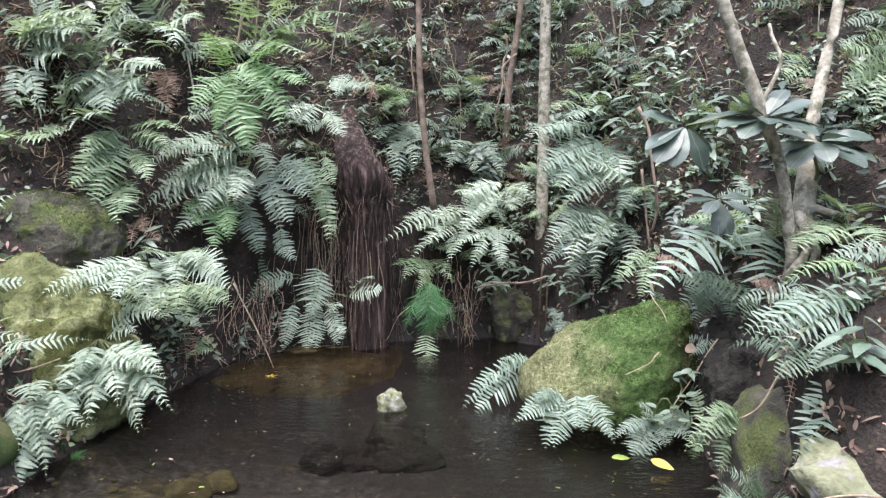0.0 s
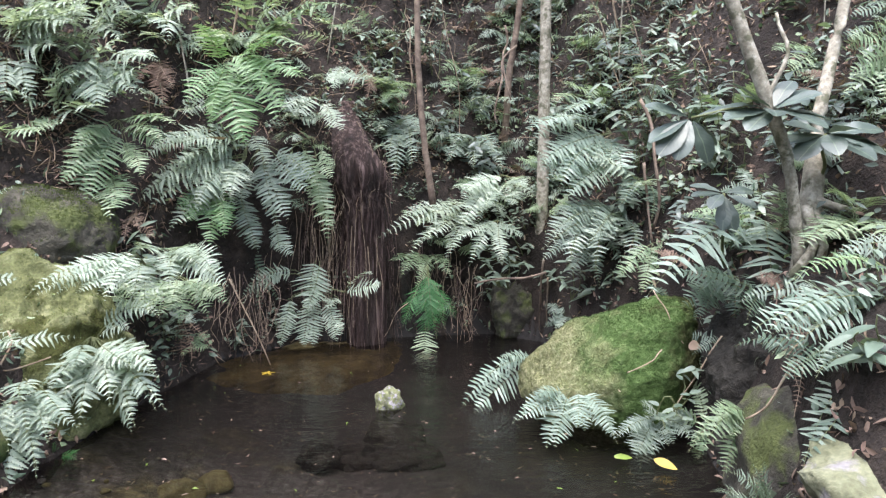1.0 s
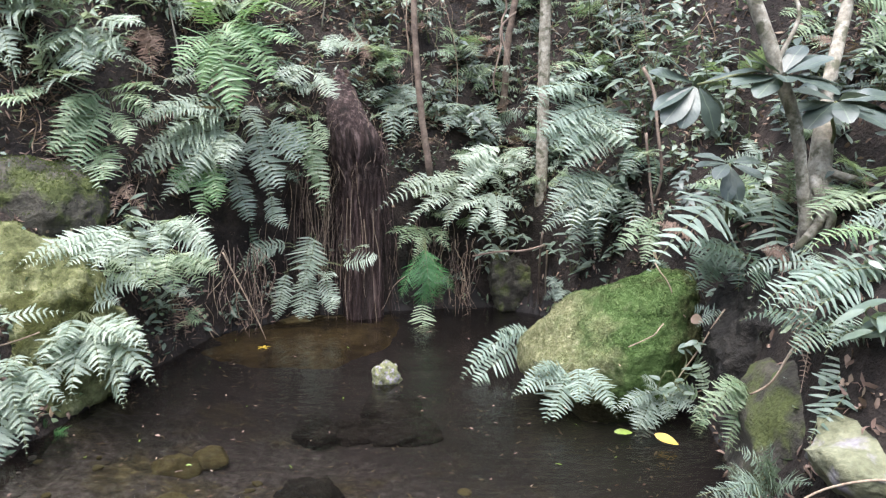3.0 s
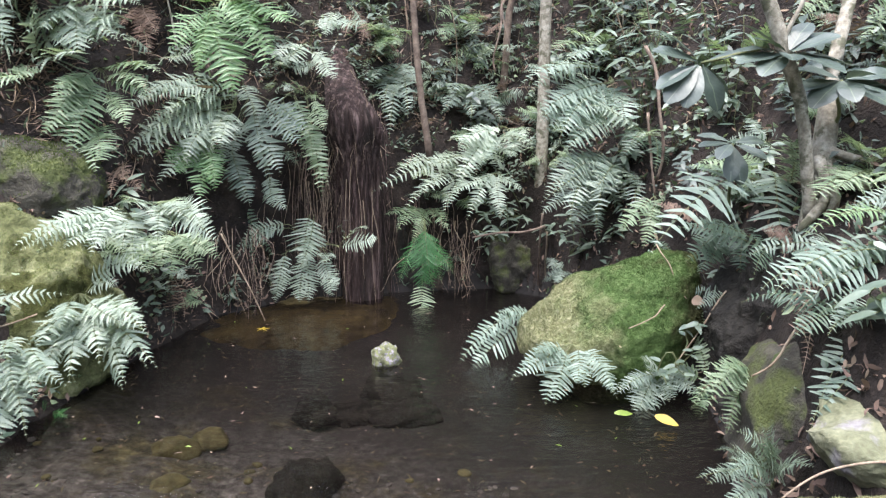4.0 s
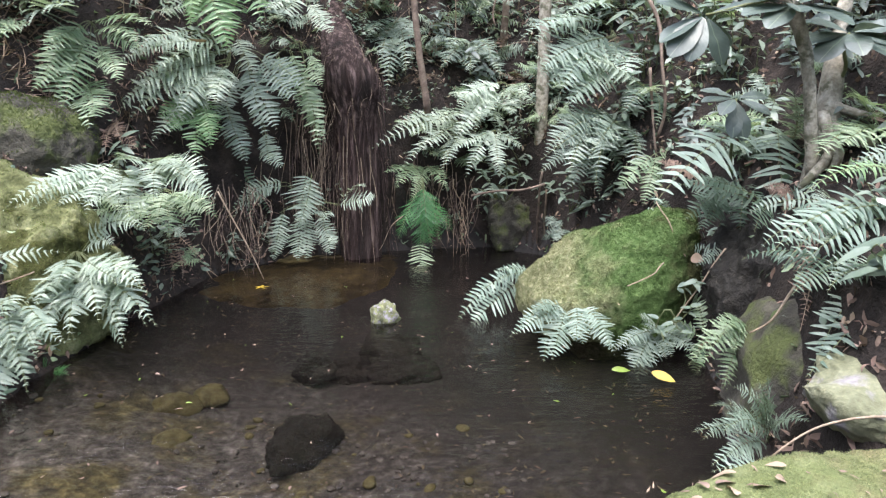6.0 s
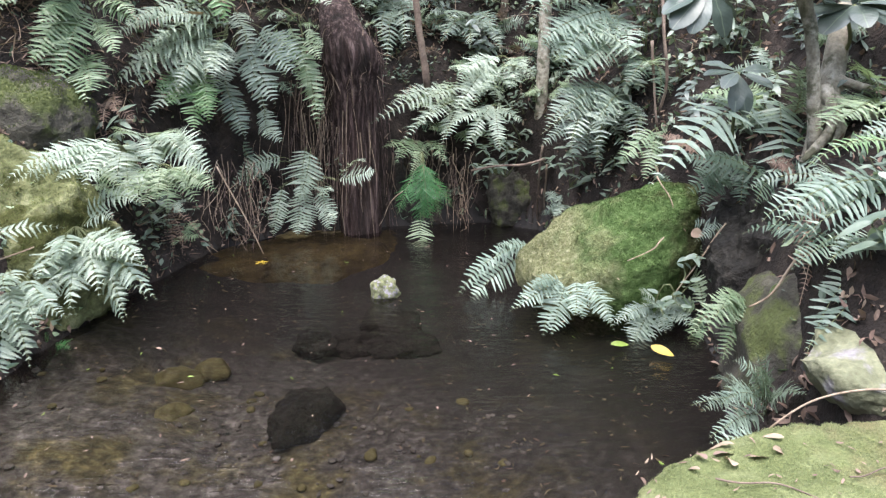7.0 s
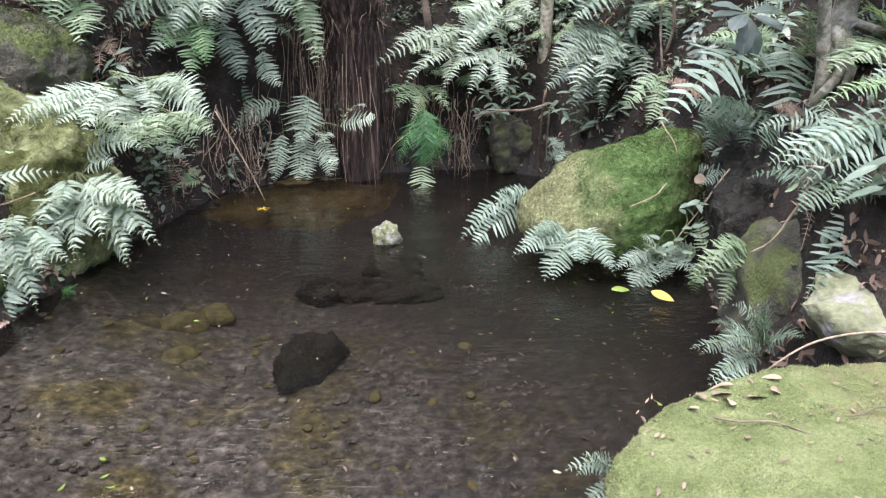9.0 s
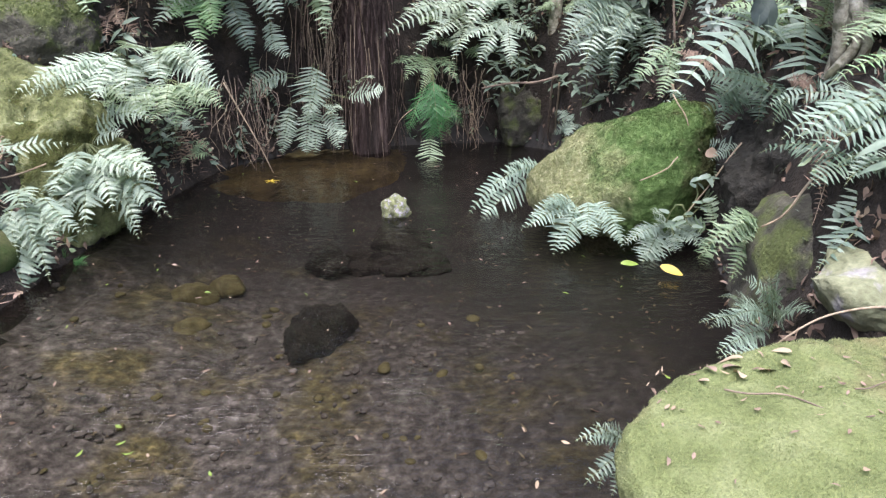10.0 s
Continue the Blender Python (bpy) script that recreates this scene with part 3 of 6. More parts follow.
def build_ground():
    def axis(lo, hi, fine_lo, fine_hi, step):
        mid = np.arange(fine_lo, fine_hi, step)
        down = fine_lo - np.cumsum(step * 1.22 ** np.arange(1, 34))
        up = mid[-1] + np.cumsum(step * 1.22 ** np.arange(1, 34))
        return np.concatenate([down[down > lo][::-1], mid, up[up < hi]])
    xs, ys = axis(-120, 120, -4.5, 4.5, 0.05), axis(-120, 120, 0.2, 9.5, 0.05)
    gx, gy = np.meshgrid(xs, ys)
    h = ground_height(gx, gy)
    d = shore_distance(gx, gy)
    v = np.stack([gx, gy, h], -1).reshape(-1, 3)
    dd = d.ravel()
    for i in range(len(v)):
        if abs(v[i][0]) < 6 and -1 < v[i][1] < 12:
            amp = 0.10 if dd[i] > 0.25 else (0.07 if dd[i] > -0.2 else 0.02)
            q = Vector(v[i])
            k = noise.fractal(q * 2.3, 0.9, 2.0, 4)
            v[i][2] += k * amp
            if dd[i] > 0.05 and v[i][1] > 4.5:
                v[i][1] += noise.noise(q * 3.1 + Vector((5, 9, 2))) * 0.10
    nx, ny = len(xs), len(ys)
    idx = np.arange(nx * ny).reshape(ny, nx)
    f = np.stack([idx[:-1, :-1], idx[:-1, 1:], idx[1:, 1:], idx[1:, :-1]], -1).reshape(-1, 4)
    below = (h[:-1, :-1] < 0.0).ravel()
    ob = link_mesh("ground", v.tolist(), f.tolist(), [SOIL, POND_BED], slots=below.astype(np.int32), smooth=True)
    return tagged(ob, "dark forest soil rising steeply round a silty pond bed", "ground", kind="structure")


build_ground()
water = link_mesh("water", [(-3.2, 0.2, 0), (2.6, 0.2, 0), (2.6, 7.2, 0), (-3.2, 7.2, 0)], [(0, 1, 2, 3)], WATER)
tagged(water, "still brown pond water, clear and shallow over silt", "water", kind="structure")

# ---- rocks ----
boulder = hull_rock("mossy_boulder", [(1.47, 4.12, 0.78), (1.30, 4.38, 0.62), (0.98, 4.33, 0.40), (0.50, 4.15, 0.15), (0.85, 4.25, -0.22), (0.98, 3.98, -0.2), (1.15, 3.88, -0.2), (1.42, 3.88, -0.2), (1.58, 3.82, 0.42), (1.52, 4.02, 0.70), (0.66, 3.80, 0.17), (1.10, 3.64, 0.25), (1.3, 4.8, -0.2), (0.8, 4.6, -0.2)],
          BOULDER_MOSS, 4, 0.05, 5, 3, 0.012, "large boulder covered in green moss at the water's edge", "boulder")
left_rock = hull_rock("mossy_rock", [(-2.75, 4.25, 1.08), (-2.45, 4.12, 1.05), (-2.08, 4.0, 0.68), (-1.98, 3.95, 0.25), (-2.2, 3.55, 0.35), (-2.5, 3.45, 0.55), (-3.3, 3.3, 0.6), (-3.4, 4.3, 1.1), (-2.0, 4.4, 0.1), (-2.3, 3.4, -0.1), (-3.3, 3.2, -0.1), (-3.3, 4.6, 0.2)],
          LEFT_MOSS, 9, 0.10, 5, 3, 0.016, "broad rock with pale green moss above the water")
tagged(blob("mossy_rock", (-2.85, 3.25, 0.22), (0.75, 0.55, 0.45), MOSS, 12, 0.12, -15, detail=4), "mossy rock under ferns at the pond's edge", "rock")
upper_rock = hull_rock("mossy_rock", [(-2.95, 4.25, 1.38), (-2.62, 4.35, 1.46), (-2.46, 4.42, 1.36), (-2.36, 4.45, 1.05), (-2.5, 4.2, 1.02), (-2.95, 4.1, 1.0), (-3.3, 4.4, 1.35), (-2.4, 4.9, 1.3), (-3.2, 4.9, 1.4), (-2.4, 4.8, 0.8), (-3.2, 4.6, 0.7)],
          ROCK, 15, 0.05, 5, 3, 0.012, "grey rock half grown with moss on the bank")
hull_rock("bank_rock", [(0.46, 6.35, 0.52), (0.88, 6.3, 0.55), (0.92, 6.25, 0.05), (0.50, 6.28, 0.0), (0.48, 6.7, 0.6), (0.95, 6.7, 0.6), (0.5, 6.7, -0.1), (0.95, 6.6, -0.1)],
          ROCK, 21, 0.06, 5, 2, 0.02, "dark mossy rock in the back bank")
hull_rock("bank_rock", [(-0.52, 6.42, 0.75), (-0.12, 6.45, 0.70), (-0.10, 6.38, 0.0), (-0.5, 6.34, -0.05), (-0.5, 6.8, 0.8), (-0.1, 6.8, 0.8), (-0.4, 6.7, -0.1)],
          WET_SHADE_ROCK, 23, 0.05, 5, 2, 0.015, "wet dark rock face behind trickling roots")
# near-black colour stands in for the shade behind the boulder
tagged(blob("bank_rock", (1.80, 4.15, 0.15), (0.40, 0.5, 0.50), WET_SHADE_ROCK, 22, 0.12, 5, detail=4), "rock darkened for the shade behind a boulder", "rock")
tagged(blob("bank_rock", (1.68, 2.85, 0.10), (0.38, 0.62, 0.52), ROCK, 25, 0.14, -20, detail=5, tilt=(0, 12), sharp=0.3), "sloping dark rock with thin moss", "rock")
lichen = hull_rock("lichen_rock", [(1.20, 2.12, 0.465), (1.24, 2.0, 0.44), (1.34, 2.24, 0.53), (1.62, 2.3, 0.575), (2.3, 2.4, 0.62), (2.3, 1.75, 0.55), (1.52, 1.78, 0.47), (1.36, 1.92, 0.40), (1.42, 2.1, 0.30), (1.75, 2.0, 0.0), (2.3, 1.9, 0.0), (2.2, 2.4, 0.0), (1.6, 2.35, 0.1)],
          GREY_ROCK, 31, 0.035, 5, 2, 0.006, "pale lichen-covered rock on the near bank")
slab = hull_rock("mossy_slab", [(0.35, 1.22, 0.50), (0.34, 0.92, 0.51), (0.58, 1.40, 0.49), (0.85, 1.51, 0.50), (1.16, 1.58, 0.51), (2.4, 1.70, 0.54), (2.4, -0.2, 0.54), (0.50, 0.1, 0.52), (0.36, 1.18, 0.38), (0.42, 0.8, -0.1), (0.62, 1.40, 0.25), (1.16, 1.56, 0.30), (0.9, 1.4, -0.1), (2.3, 1.5, -0.1), (2.3, -0.2, -0.1), (0.6, 0.1, -0.1)],
          PALE_MOSS, 38, 0.03, 6, 2, 0.006, "flat slab with yellow-green moss beside the pond", "rock slab")

# dark mass filling the hollow; its colour stands in for the shade there
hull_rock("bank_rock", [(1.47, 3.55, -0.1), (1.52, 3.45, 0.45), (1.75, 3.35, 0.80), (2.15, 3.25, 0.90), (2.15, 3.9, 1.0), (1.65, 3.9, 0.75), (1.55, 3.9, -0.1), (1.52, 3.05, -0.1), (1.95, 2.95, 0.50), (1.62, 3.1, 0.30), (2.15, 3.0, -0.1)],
          WET_SHADE_ROCK, 27, 0.10, 5, 2, 0.02, "rock face darkened to paint the shade in a hollow of the bank")

# stones in the pond
hull_rock("sunken_shelf", [(-1.95, 5.0, -0.05), (-1.5, 5.2, -0.07), (-1.0, 5.75, -0.06), (-0.45, 5.85, -0.07), (-0.3, 6.4, -0.02), (-1.3, 6.3, 0.0), (-2.1, 5.6, 0.0), (-1.9, 4.8, -0.3), (-1.4, 5.1, -0.35), (-0.4, 5.7, -0.35), (-0.3, 6.4, -0.3), (-2.0, 5.8, -0.3)],
          AMBER, 51, 0.03, 5, 2, 0.01, "amber algae-covered shelf just under the water", "rock")
stone = thing("pond_stone", (-0.37, 4.25, -0.15), "small lichened stone standing out of the pond", "stone")
blob("stone_tip", (-0.37, 4.22, 0.03), (0.10, 0.08, 0.10), STONE_TIP, 43, 0.22, 0, detail=5, parent=stone, sharp=0.35)
blob("stone_base", (-0.33, 4.22, -0.24), (0.22, 0.30, 0.16), WET_SHADE_ROCK, 44, 0.30, 10, detail=4, parent=stone)
tagged(blob("sunken_stone", (-0.24, 4.00, -0.27), (0.23, 0.15, 0.10), WET_SHADE_ROCK, 45, 0.30, 4, detail=4), "dark flat stone under the water", "stone")
tagged(blob("sunken_stone", (-0.78, 3.98, -0.24), (0.14, 0.16, 0.12), WET_SHADE_ROCK, 46, 0.30, 4, detail=4), "dark rounded stone under the water", "stone")
tagged(blob("sunken_stone", (-0.58, 4.00, -0.27), (0.16, 0.13, 0.10), WET_SHADE_ROCK, 52, 0.30, 14, detail=4), "dark low stone under the water", "stone")
tagged(blob("sunken_stone", (-0.67, 3.04, -0.24), (0.155, 0.23, 0.13), WET_SHADE_ROCK, 47, 0.30, -24, detail=4), "dark round stone under the water", "stone")
tagged(blob("sunken_stone", (-1.44, 3.40, -0.22), (0.13, 0.13, 0.10), OLIVE_STONE, 48, 0.14, -8, detail=4), "olive algae-covered stone under the water", "stone")
tagged(blob("sunken_stone", (-1.30, 3.55, -0.24), (0.11, 0.10, 0.08), OLIVE_STONE, 53, 0.14, 18, detail=4), "olive algae-covered stone under the water", "stone")
tagged(blob("sunken_stone", (-1.36, 3.05, -0.26), (0.07, 0.13, 0.07), OLIVE_STONE, 49, 0.2, -38, detail=4), "yellowish stone under the water", "stone")


# ---- the root column ----
def root_column():
    ob = thing("root_column", (-0.72, 6.0, 0.0), "dark brown fibrous root mass hanging down the bank", "roots")
    g = np.random.default_rng(3)
    zs = np.linspace(-0.1, 2.3, 90)
    ang = np.linspace(0, 2 * np.pi, 80, endpoint=False)
    v = []
    for z in zs:
        bulge = 0.185 + 0.035 * math.exp(-((z - 1.6) / 0.2) ** 2) - 0.09 * smooth(z, 1.55, 2.4)
        cx = -0.04 - 0.24 * smooth(z, 1.45, 2.35)
        cy = 0.12 - 0.16 * math.exp(-((z - 1.6) / 0.35) ** 2) + 0.55 * smooth(z, 1.7, 2.4)
        for a in ang:
            rr = bulge * (1 + 0.22 * noise.noise(Vector((math.cos(a) * 2.6, math.sin(a) * 2.6, z * 0.7))) + 0.16 * noise.noise(Vector((math.cos(a) * 7, math.sin(a) * 7, z * 1.6))) + 0.10 * noise.noise(Vector((math.cos(a) * 19, math.sin(a) * 19, z * 5))))
            v.append((cx + math.cos(a) * rr, cy + math.sin(a) * rr, z))
    n = len(ang)
    f = [(i * n + j, i * n + (j + 1) % n, (i + 1) * n + (j + 1) % n, (i + 1) * n + j) for i in range(len(zs) - 1) for j in range(n)]
    f.append(tuple((len(zs) - 1) * n + j for j in range(n)))
    link_mesh("core", v, f, ROOT, ob, smooth=True)
    for i in range(60):
        a = g.uniform(math.pi * 0.95, math.pi * 2.05)
        z0 = g.uniform(0.7, 1.8)
        r = 0.27 + g.uniform(-0.04, 0.04)
        p = (math.cos(a) * r * 0.7, 0.06 + math.sin(a) * r * 0.7, z0)
        q = (math.cos(a) * r * 1.02 + g.normal(0, 0.03), 0.06 + math.sin(a) * r * 1.02, max(-0.02, z0 - g.uniform(0.3, 1.3)))
        tv, tf = tube(crooked(p, q, 8, 0.015, i), np.linspace(0.004, 0.0015, 8), 4)
        link_mesh("root", tv, tf, ROOT if i % 7 else DRY_STEM, ob)
    for i in range(120):
        a = g.uniform(math.pi * 0.9, math.pi * 2.1)
        z0 = g.uniform(1.3, 2.15)
        r = 0.245 - 0.15 * smooth(z0, 1.55, 2.4)
        ox = -0.04 - 0.24 * smooth(z0, 1.45, 2.35)
        p = (ox + math.cos(a) * r, 0.0 + math.sin(a) * r, z0)
        q = (ox + math.cos(a) * (r + 0.06) + g.normal(0, 0.05), math.sin(a) * (r + 0.05), z0 - g.uniform(0.06, 0.28))
        tv, tf = tube(crooked(p, q, 6, 0.02, 500 + i), np.linspace(0.003, 0.0012, 6), 3)
        link_mesh("root", tv, tf, [ROOT, ROOT, ROOT, DRY_STEM][i % 4], ob)
    return ob


root_column()


def bank_roots(x0, x1, y, top, seed, count, label):
    """A curtain of hanging roots and wet fibres in front of the bank."""
    g = np.random.default_rng(seed)
    ob = thing("hanging_roots", ((x0 + x1) / 2, y, 0), label, "roots")
    mx = (x0 + x1) / 2
    for i in range(count):
        x = g.uniform(x0, x1) - mx
        z = top * g.uniform(0.55, 1.0)
        yy = g.uniform(-0.12, 0.12)
        tv, tf = tube(crooked((x, yy + 0.12, z), (x + g.normal(0, 0.06), yy, max(0.0, z * g.uniform(-0.1, 0.5))), 8, 0.05, seed + i), np.linspace(g.uniform(0.002, 0.0055), 0.0012, 8), 4)
        link_mesh("root", tv, tf, [ROOT, DRY_STEM, BROWN_BARK][i % 3], ob)
    return ob


bank_roots(-1.80, -0.95, 6.0, 1.5, 61, 110, "dark thin roots hanging from the bank")
bank_roots(-0.55, 0.05, 6.3, 1.0, 62, 40, "thin wet roots trailing to the water")
bank_roots(0.0, 0.35, 6.15, 0.75, 63, 30, "pale dry roots hanging beside a fern")
bank_roots(-1.95, -1.45, 5.35, 0.8, 64, 45, "dry stalks drooping from the bank")


# ---- trees ----
def tree(points, radii, mat, label, wobble=0.012, branches=()):
    root = points[0]
    ob = thing("tree", root, label, "tree")
    line = spline(np.array(points) - np.array(root))
    line[1:-1] += np.random.default_rng(int(abs(root[0]) * 100)).normal(0, wobble * 0.12, (len(line) - 2, 3))
    g = np.random.default_rng(5)
    r = np.interp(np.linspace(0, 1, len(line)), np.linspace(0, 1, len(radii)), radii) * g.uniform(0.985, 1.015, len(line))
    v, f = tube(line, r, 12)
    link_mesh("trunk", v, f, mat, ob, smooth=True)
    top = line[-1]
    if not branches:
        # a small leafy crown, high over the pond
        V, F = [], []
        for k in range(4):
            end = top + np.array([math.cos(k * 1.7) * 0.7, math.sin(k * 1.7) * 0.7, 0.25 + 0.1 * k])
            limb = crooked(top - (0, 0, 0.12 * k), end, 9, 0.04, k)
            v, f = tube(limb, np.linspace(r[-1] * 0.5, 0.006, 9), 6)
            link_mesh("branch", v, f, mat, ob, smooth=True)
            for j in range(14):
                lv, lf = leaf_data(0.13, 0.05, 0.2, 0.8, 5, j)
                m = np.array(basis(g.normal(0, 1, 3), (0.1, 0, 1)))
                F += [tuple(q + 25 * len(V) for q in face) for face in lf]
                V.append(lv @ m.T + limb[3 + j % 6])
        link_mesh("foliage", np.concatenate(V), F, LEAF["shrub"], ob, smooth=True)
    for a, b, ra, rb in branches:
        v, f = tube(crooked(np.array(a) - root, np.array(b) - root, 9, 0.02, 3), np.linspace(ra, rb, 9), 8)
        link_mesh("branch", v, f, mat, ob, smooth=True)
    return ob


tree([(0.91, 6.40, 0.55), (0.925, 6.36, 1.3), (0.935, 6.35, 3.3), (0.96, 6.4, 5.8)], [0.062, 0.058, 0.05, 0.04], BARK, "slim pale-barked tree trunk on the back bank")
tree([(-0.12, 6.05, 1.3), (-0.22, 6.0, 2.1), (-0.26, 6.0, 3.2), (-0.2, 6.1, 5.5)], [0.032, 0.028, 0.026, 0.02], BROWN_BARK, "thin brown tree trunk on the back bank")
tree([(0.62, 7.2, 1.7), (0.66, 7.1, 2.6), (0.78, 7.1, 3.6), (0.8, 7.2, 5.8)], [0.04, 0.035, 0.03, 0.02], BROWN_BARK, "thin dark tree trunk on the slope", 0.03)
tree([(1.86, 3.32, 0.95), (1.92, 3.40, 1.45), (2.02, 3.55, 1.85), (2.27, 3.8, 2.57), (2.5, 4.0, 3.6)], [0.08, 0.055, 0.036, 0.030, 0.028], BARK, "gnarled pale tree with twisted roots on the near bank", 0.02,
     [((1.86, 3.32, 1.3), (1.72, 3.2, 1.0), 0.035, 0.02), ((1.88, 3.32, 1.3), (2.1, 3.15, 1.08), 0.035, 0.02), ((1.9, 3.36, 1.4), (2.25, 3.3, 1.2), 0.025, 0.012), ((1.84, 3.3, 1.35), (1.8, 3.18, 0.95), 0.03, 0.02)])
tree([(1.80, 3.26, 1.05), (1.70, 3.22, 1.55), (1.57, 3.2, 1.88), (1.36, 3.2, 2.4), (1.12, 3.25, 3.2)], [0.03, 0.028, 0.034, 0.031, 0.028], BARK, "leaning pale branch-like trunk with a whorl of broad leaves", 0.012,
     [((1.57, 3.2, 1.86), (1.62, 3.25, 2.3), 0.012, 0.008)])


# ---- broad-leaved whorls ----
def whorl(at, leaves, length, width, label, seed, stem_to=None):
    """A whorl of large obovate leaves round a shoot; leaves are (turn, lift, size)."""
    ob = thing("broad_leaf_shoot", at, label, "shrub")
    if stem_to:
        v, f = tube(crooked((0, 0, 0), Vector(stem_to) - Vector(at), 8, 0.01, seed), np.linspace(0.007, 0.01, 8), 6)
        link_mesh("stem", v, f, STEM, ob, smooth=True)
    for i, (turn, lift, size) in enumerate(leaves):
        a, e = radians(turn), radians(lift)
        d = Vector((math.cos(a) * math.cos(e), math.sin(a) * math.cos(e), math.sin(e)))
        me = leaf_mesh(("whorl", length, i % 3), length, width, 0.10 + 0.08 * (i % 3), 1.5, LEAF["broad"], 9, i)
        lf = new("leaf", me)
        lf.parent = ob
        lf.matrix_local = Matrix.Translation(d * 0.02) @ basis(d, (0.3 * math.sin(i * 2.1), -0.4 + 0.3 * math.sin(i * 1.3), 1.0)).to_4x4() @ Matrix.Scale(size, 4)
    return ob


whorl((1.56, 3.12, 1.82), [(195, -6, 1.0), (222, -18, 0.95), (178, 14, 0.9), (250, -8, 0.85), (312, -14, 1.0), (8, 35, 0.95), (160, 40, 0.9), (345, -4, 1.05), (25, 55, 0.8), (330, 22, 0.8), (205, 24, 0.75)], 0.24, 0.125, "whorl of large dark glossy leaves on a pale trunk", 1)
whorl((1.92, 3.30, 1.72), [(186, -8, 0.95), (215, -22, 1.0), (255, -16, 0.85), (305, -26, 1.0), (335, -14, 1.05), (358, -2, 1.1), (20, 18, 1.0), (155, 22, 0.9), (345, 14, 0.95), (200, 14, 0.85), (280, 12, 0.7)], 0.25, 0.13, "whorl of large dark glossy leaves beside a trunk", 2, (1.95, 3.4, 1.5))
whorl((1.24, 3.3, 1.80), [(190, -25, 0.95), (225, -55, 0.9), (320, -60, 0.9), (175, 20, 0.9), (205, -40, 1.0), (340, 18, 0.9), (160, 45, 0.8), (20, -30, 0.8)], 0.24, 0.13, "drooping cluster of large dark glossy leaves", 3, (1.5, 3.2, 1.86))
whorl((1.52, 3.55, 1.42), [(190, 0, 0.8), (230, -15, 0.85), (280, -60, 0.95), (320, -20, 0.8), (10, 10, 0.8), (160, 25, 0.75), (250, -65, 0.9)], 0.21, 0.095, "low whorl of broad dark leaves", 4, (1.6, 3.7, 1.0))
whorl((1.2, 3.9, 2.62), [(200, -10, 0.9), (250, -20, 0.9), (300, 5, 0.8)], 0.22, 0.09, "pale broad leaves on a twig", 5, (1.36, 3.9, 2.75))

# ---- leafy shrubs on the back bank ----
shrub((0.76, 6.46, 0.74), [(0.43, 6.26, 0.93), (0.59, 6.26, 1.14), (0.32, 6.16, 0.77), (0.76, 6.26, 0.93), (0.21, 6.26, 0.87), (0.53, 6.16, 0.77)], "shrub", .11, .035, 9, "leafy green shrub on the back bank", 211, .4)
shrub((1.03, 6.20, 0.61), [(1.04, 6.10, 0.70), (0.90, 6.10, 0.67)], "shrub", .13, .05, 6, "low plant with broad pointed leaves on the bank", 222, .3)
shrub((0.46, 6.58, 0.21), [(0.39, 6.38, 0.47), (0.50, 6.38, 0.58), (0.68, 6.48, 0.62)], "shrub", .10, .04, 6, "low leafy plant over the water", 233, .5)
shrub((1.37, 5.18, 0.74), [(1.30, 5.08, 0.80), (1.45, 4.98, 0.72), (1.58, 4.98, 0.68)], "shrub", .13, .05, 5, "low leafy plant behind a boulder", 244, .3)
shrub((1.60, 5.44, 1.52), [(1.44, 5.24, 2.32), (1.65, 5.24, 2.59), (1.80, 5.24, 2.23), (1.35, 5.24, 2.14), (1.59, 5.14, 2.13), (1.23, 5.34, 2.38), (1.74, 5.24, 2.80)], "shrub", .16, .06, 10, "tall dark leafy shrub on the slope", 255, .5)
shrub((1.35, 6.94, 2.30), [(1.41, 6.74, 3.18), (1.19, 6.74, 2.90), (1.76, 6.74, 3.07), (1.53, 6.74, 2.84), (1.92, 6.94, 3.34)], "shrub", .16, .06, 9, "dark leafy shrub on the slope", 266, .5)
shrub((1.94, 4.74, 1.51), [(1.68, 4.54, 2.32), (1.84, 4.54, 2.09), (2.00, 4.64, 2.26), (1.77, 4.54, 1.90)], "shrub", .15, .055, 8, "dark leafy shrub on the slope", 277, .4)
shrub((-0.60, 6.84, 2.29), [(-0.75, 6.64, 2.88), (-0.52, 6.64, 3.04), (-0.86, 6.64, 3.04), (-0.57, 6.54, 2.69), (-0.41, 6.74, 3.23)], "shrub", .10, .045, 8, "green leafy shrub on the slope", 288, .4)
shrub((0.60, 7.58, 2.63), [(0.56, 7.48, 3.02), (0.68, 7.48, 3.11)], "shrub", .12, .05, 7, "small upright plant on the leaf-strewn slope", 299, .3)
shrub((-0.14, 7.44, 2.55), [(-0.20, 7.24, 3.00), (-0.01, 7.34, 3.33), (-0.32, 7.24, 3.18)], "shrub", .10, .045, 7, "green leafy plant on the slope", 310, .3)
shrub((1.28, 3.50, 0.25), [(1.32, 3.40, 0.35), (1.28, 3.40, 0.21), (1.38, 3.50, 0.45), (1.19, 3.40, 0.16)], "shrub", .07, .035, 7, "small leafy plant at a boulder's foot", 321, .4)
shrub((-2.09, 4.76, 0.18), [(-2.09, 4.66, 0.29), (-2.22, 4.56, -0.15), (-2.35, 4.56, -0.10), (-2.00, 4.66, 0.55)], "shrub", .09, .04, 8, "small leafy plant at the water", 332, .4)
shrub((1.57, 2.22, 0.84), [(1.41, 2.12, 0.96), (1.47, 2.12, 1.02), (1.38, 2.12, 0.86)], "shrub", .15, .05, 6, "glossy leafy plant on the near bank", 343, .5)
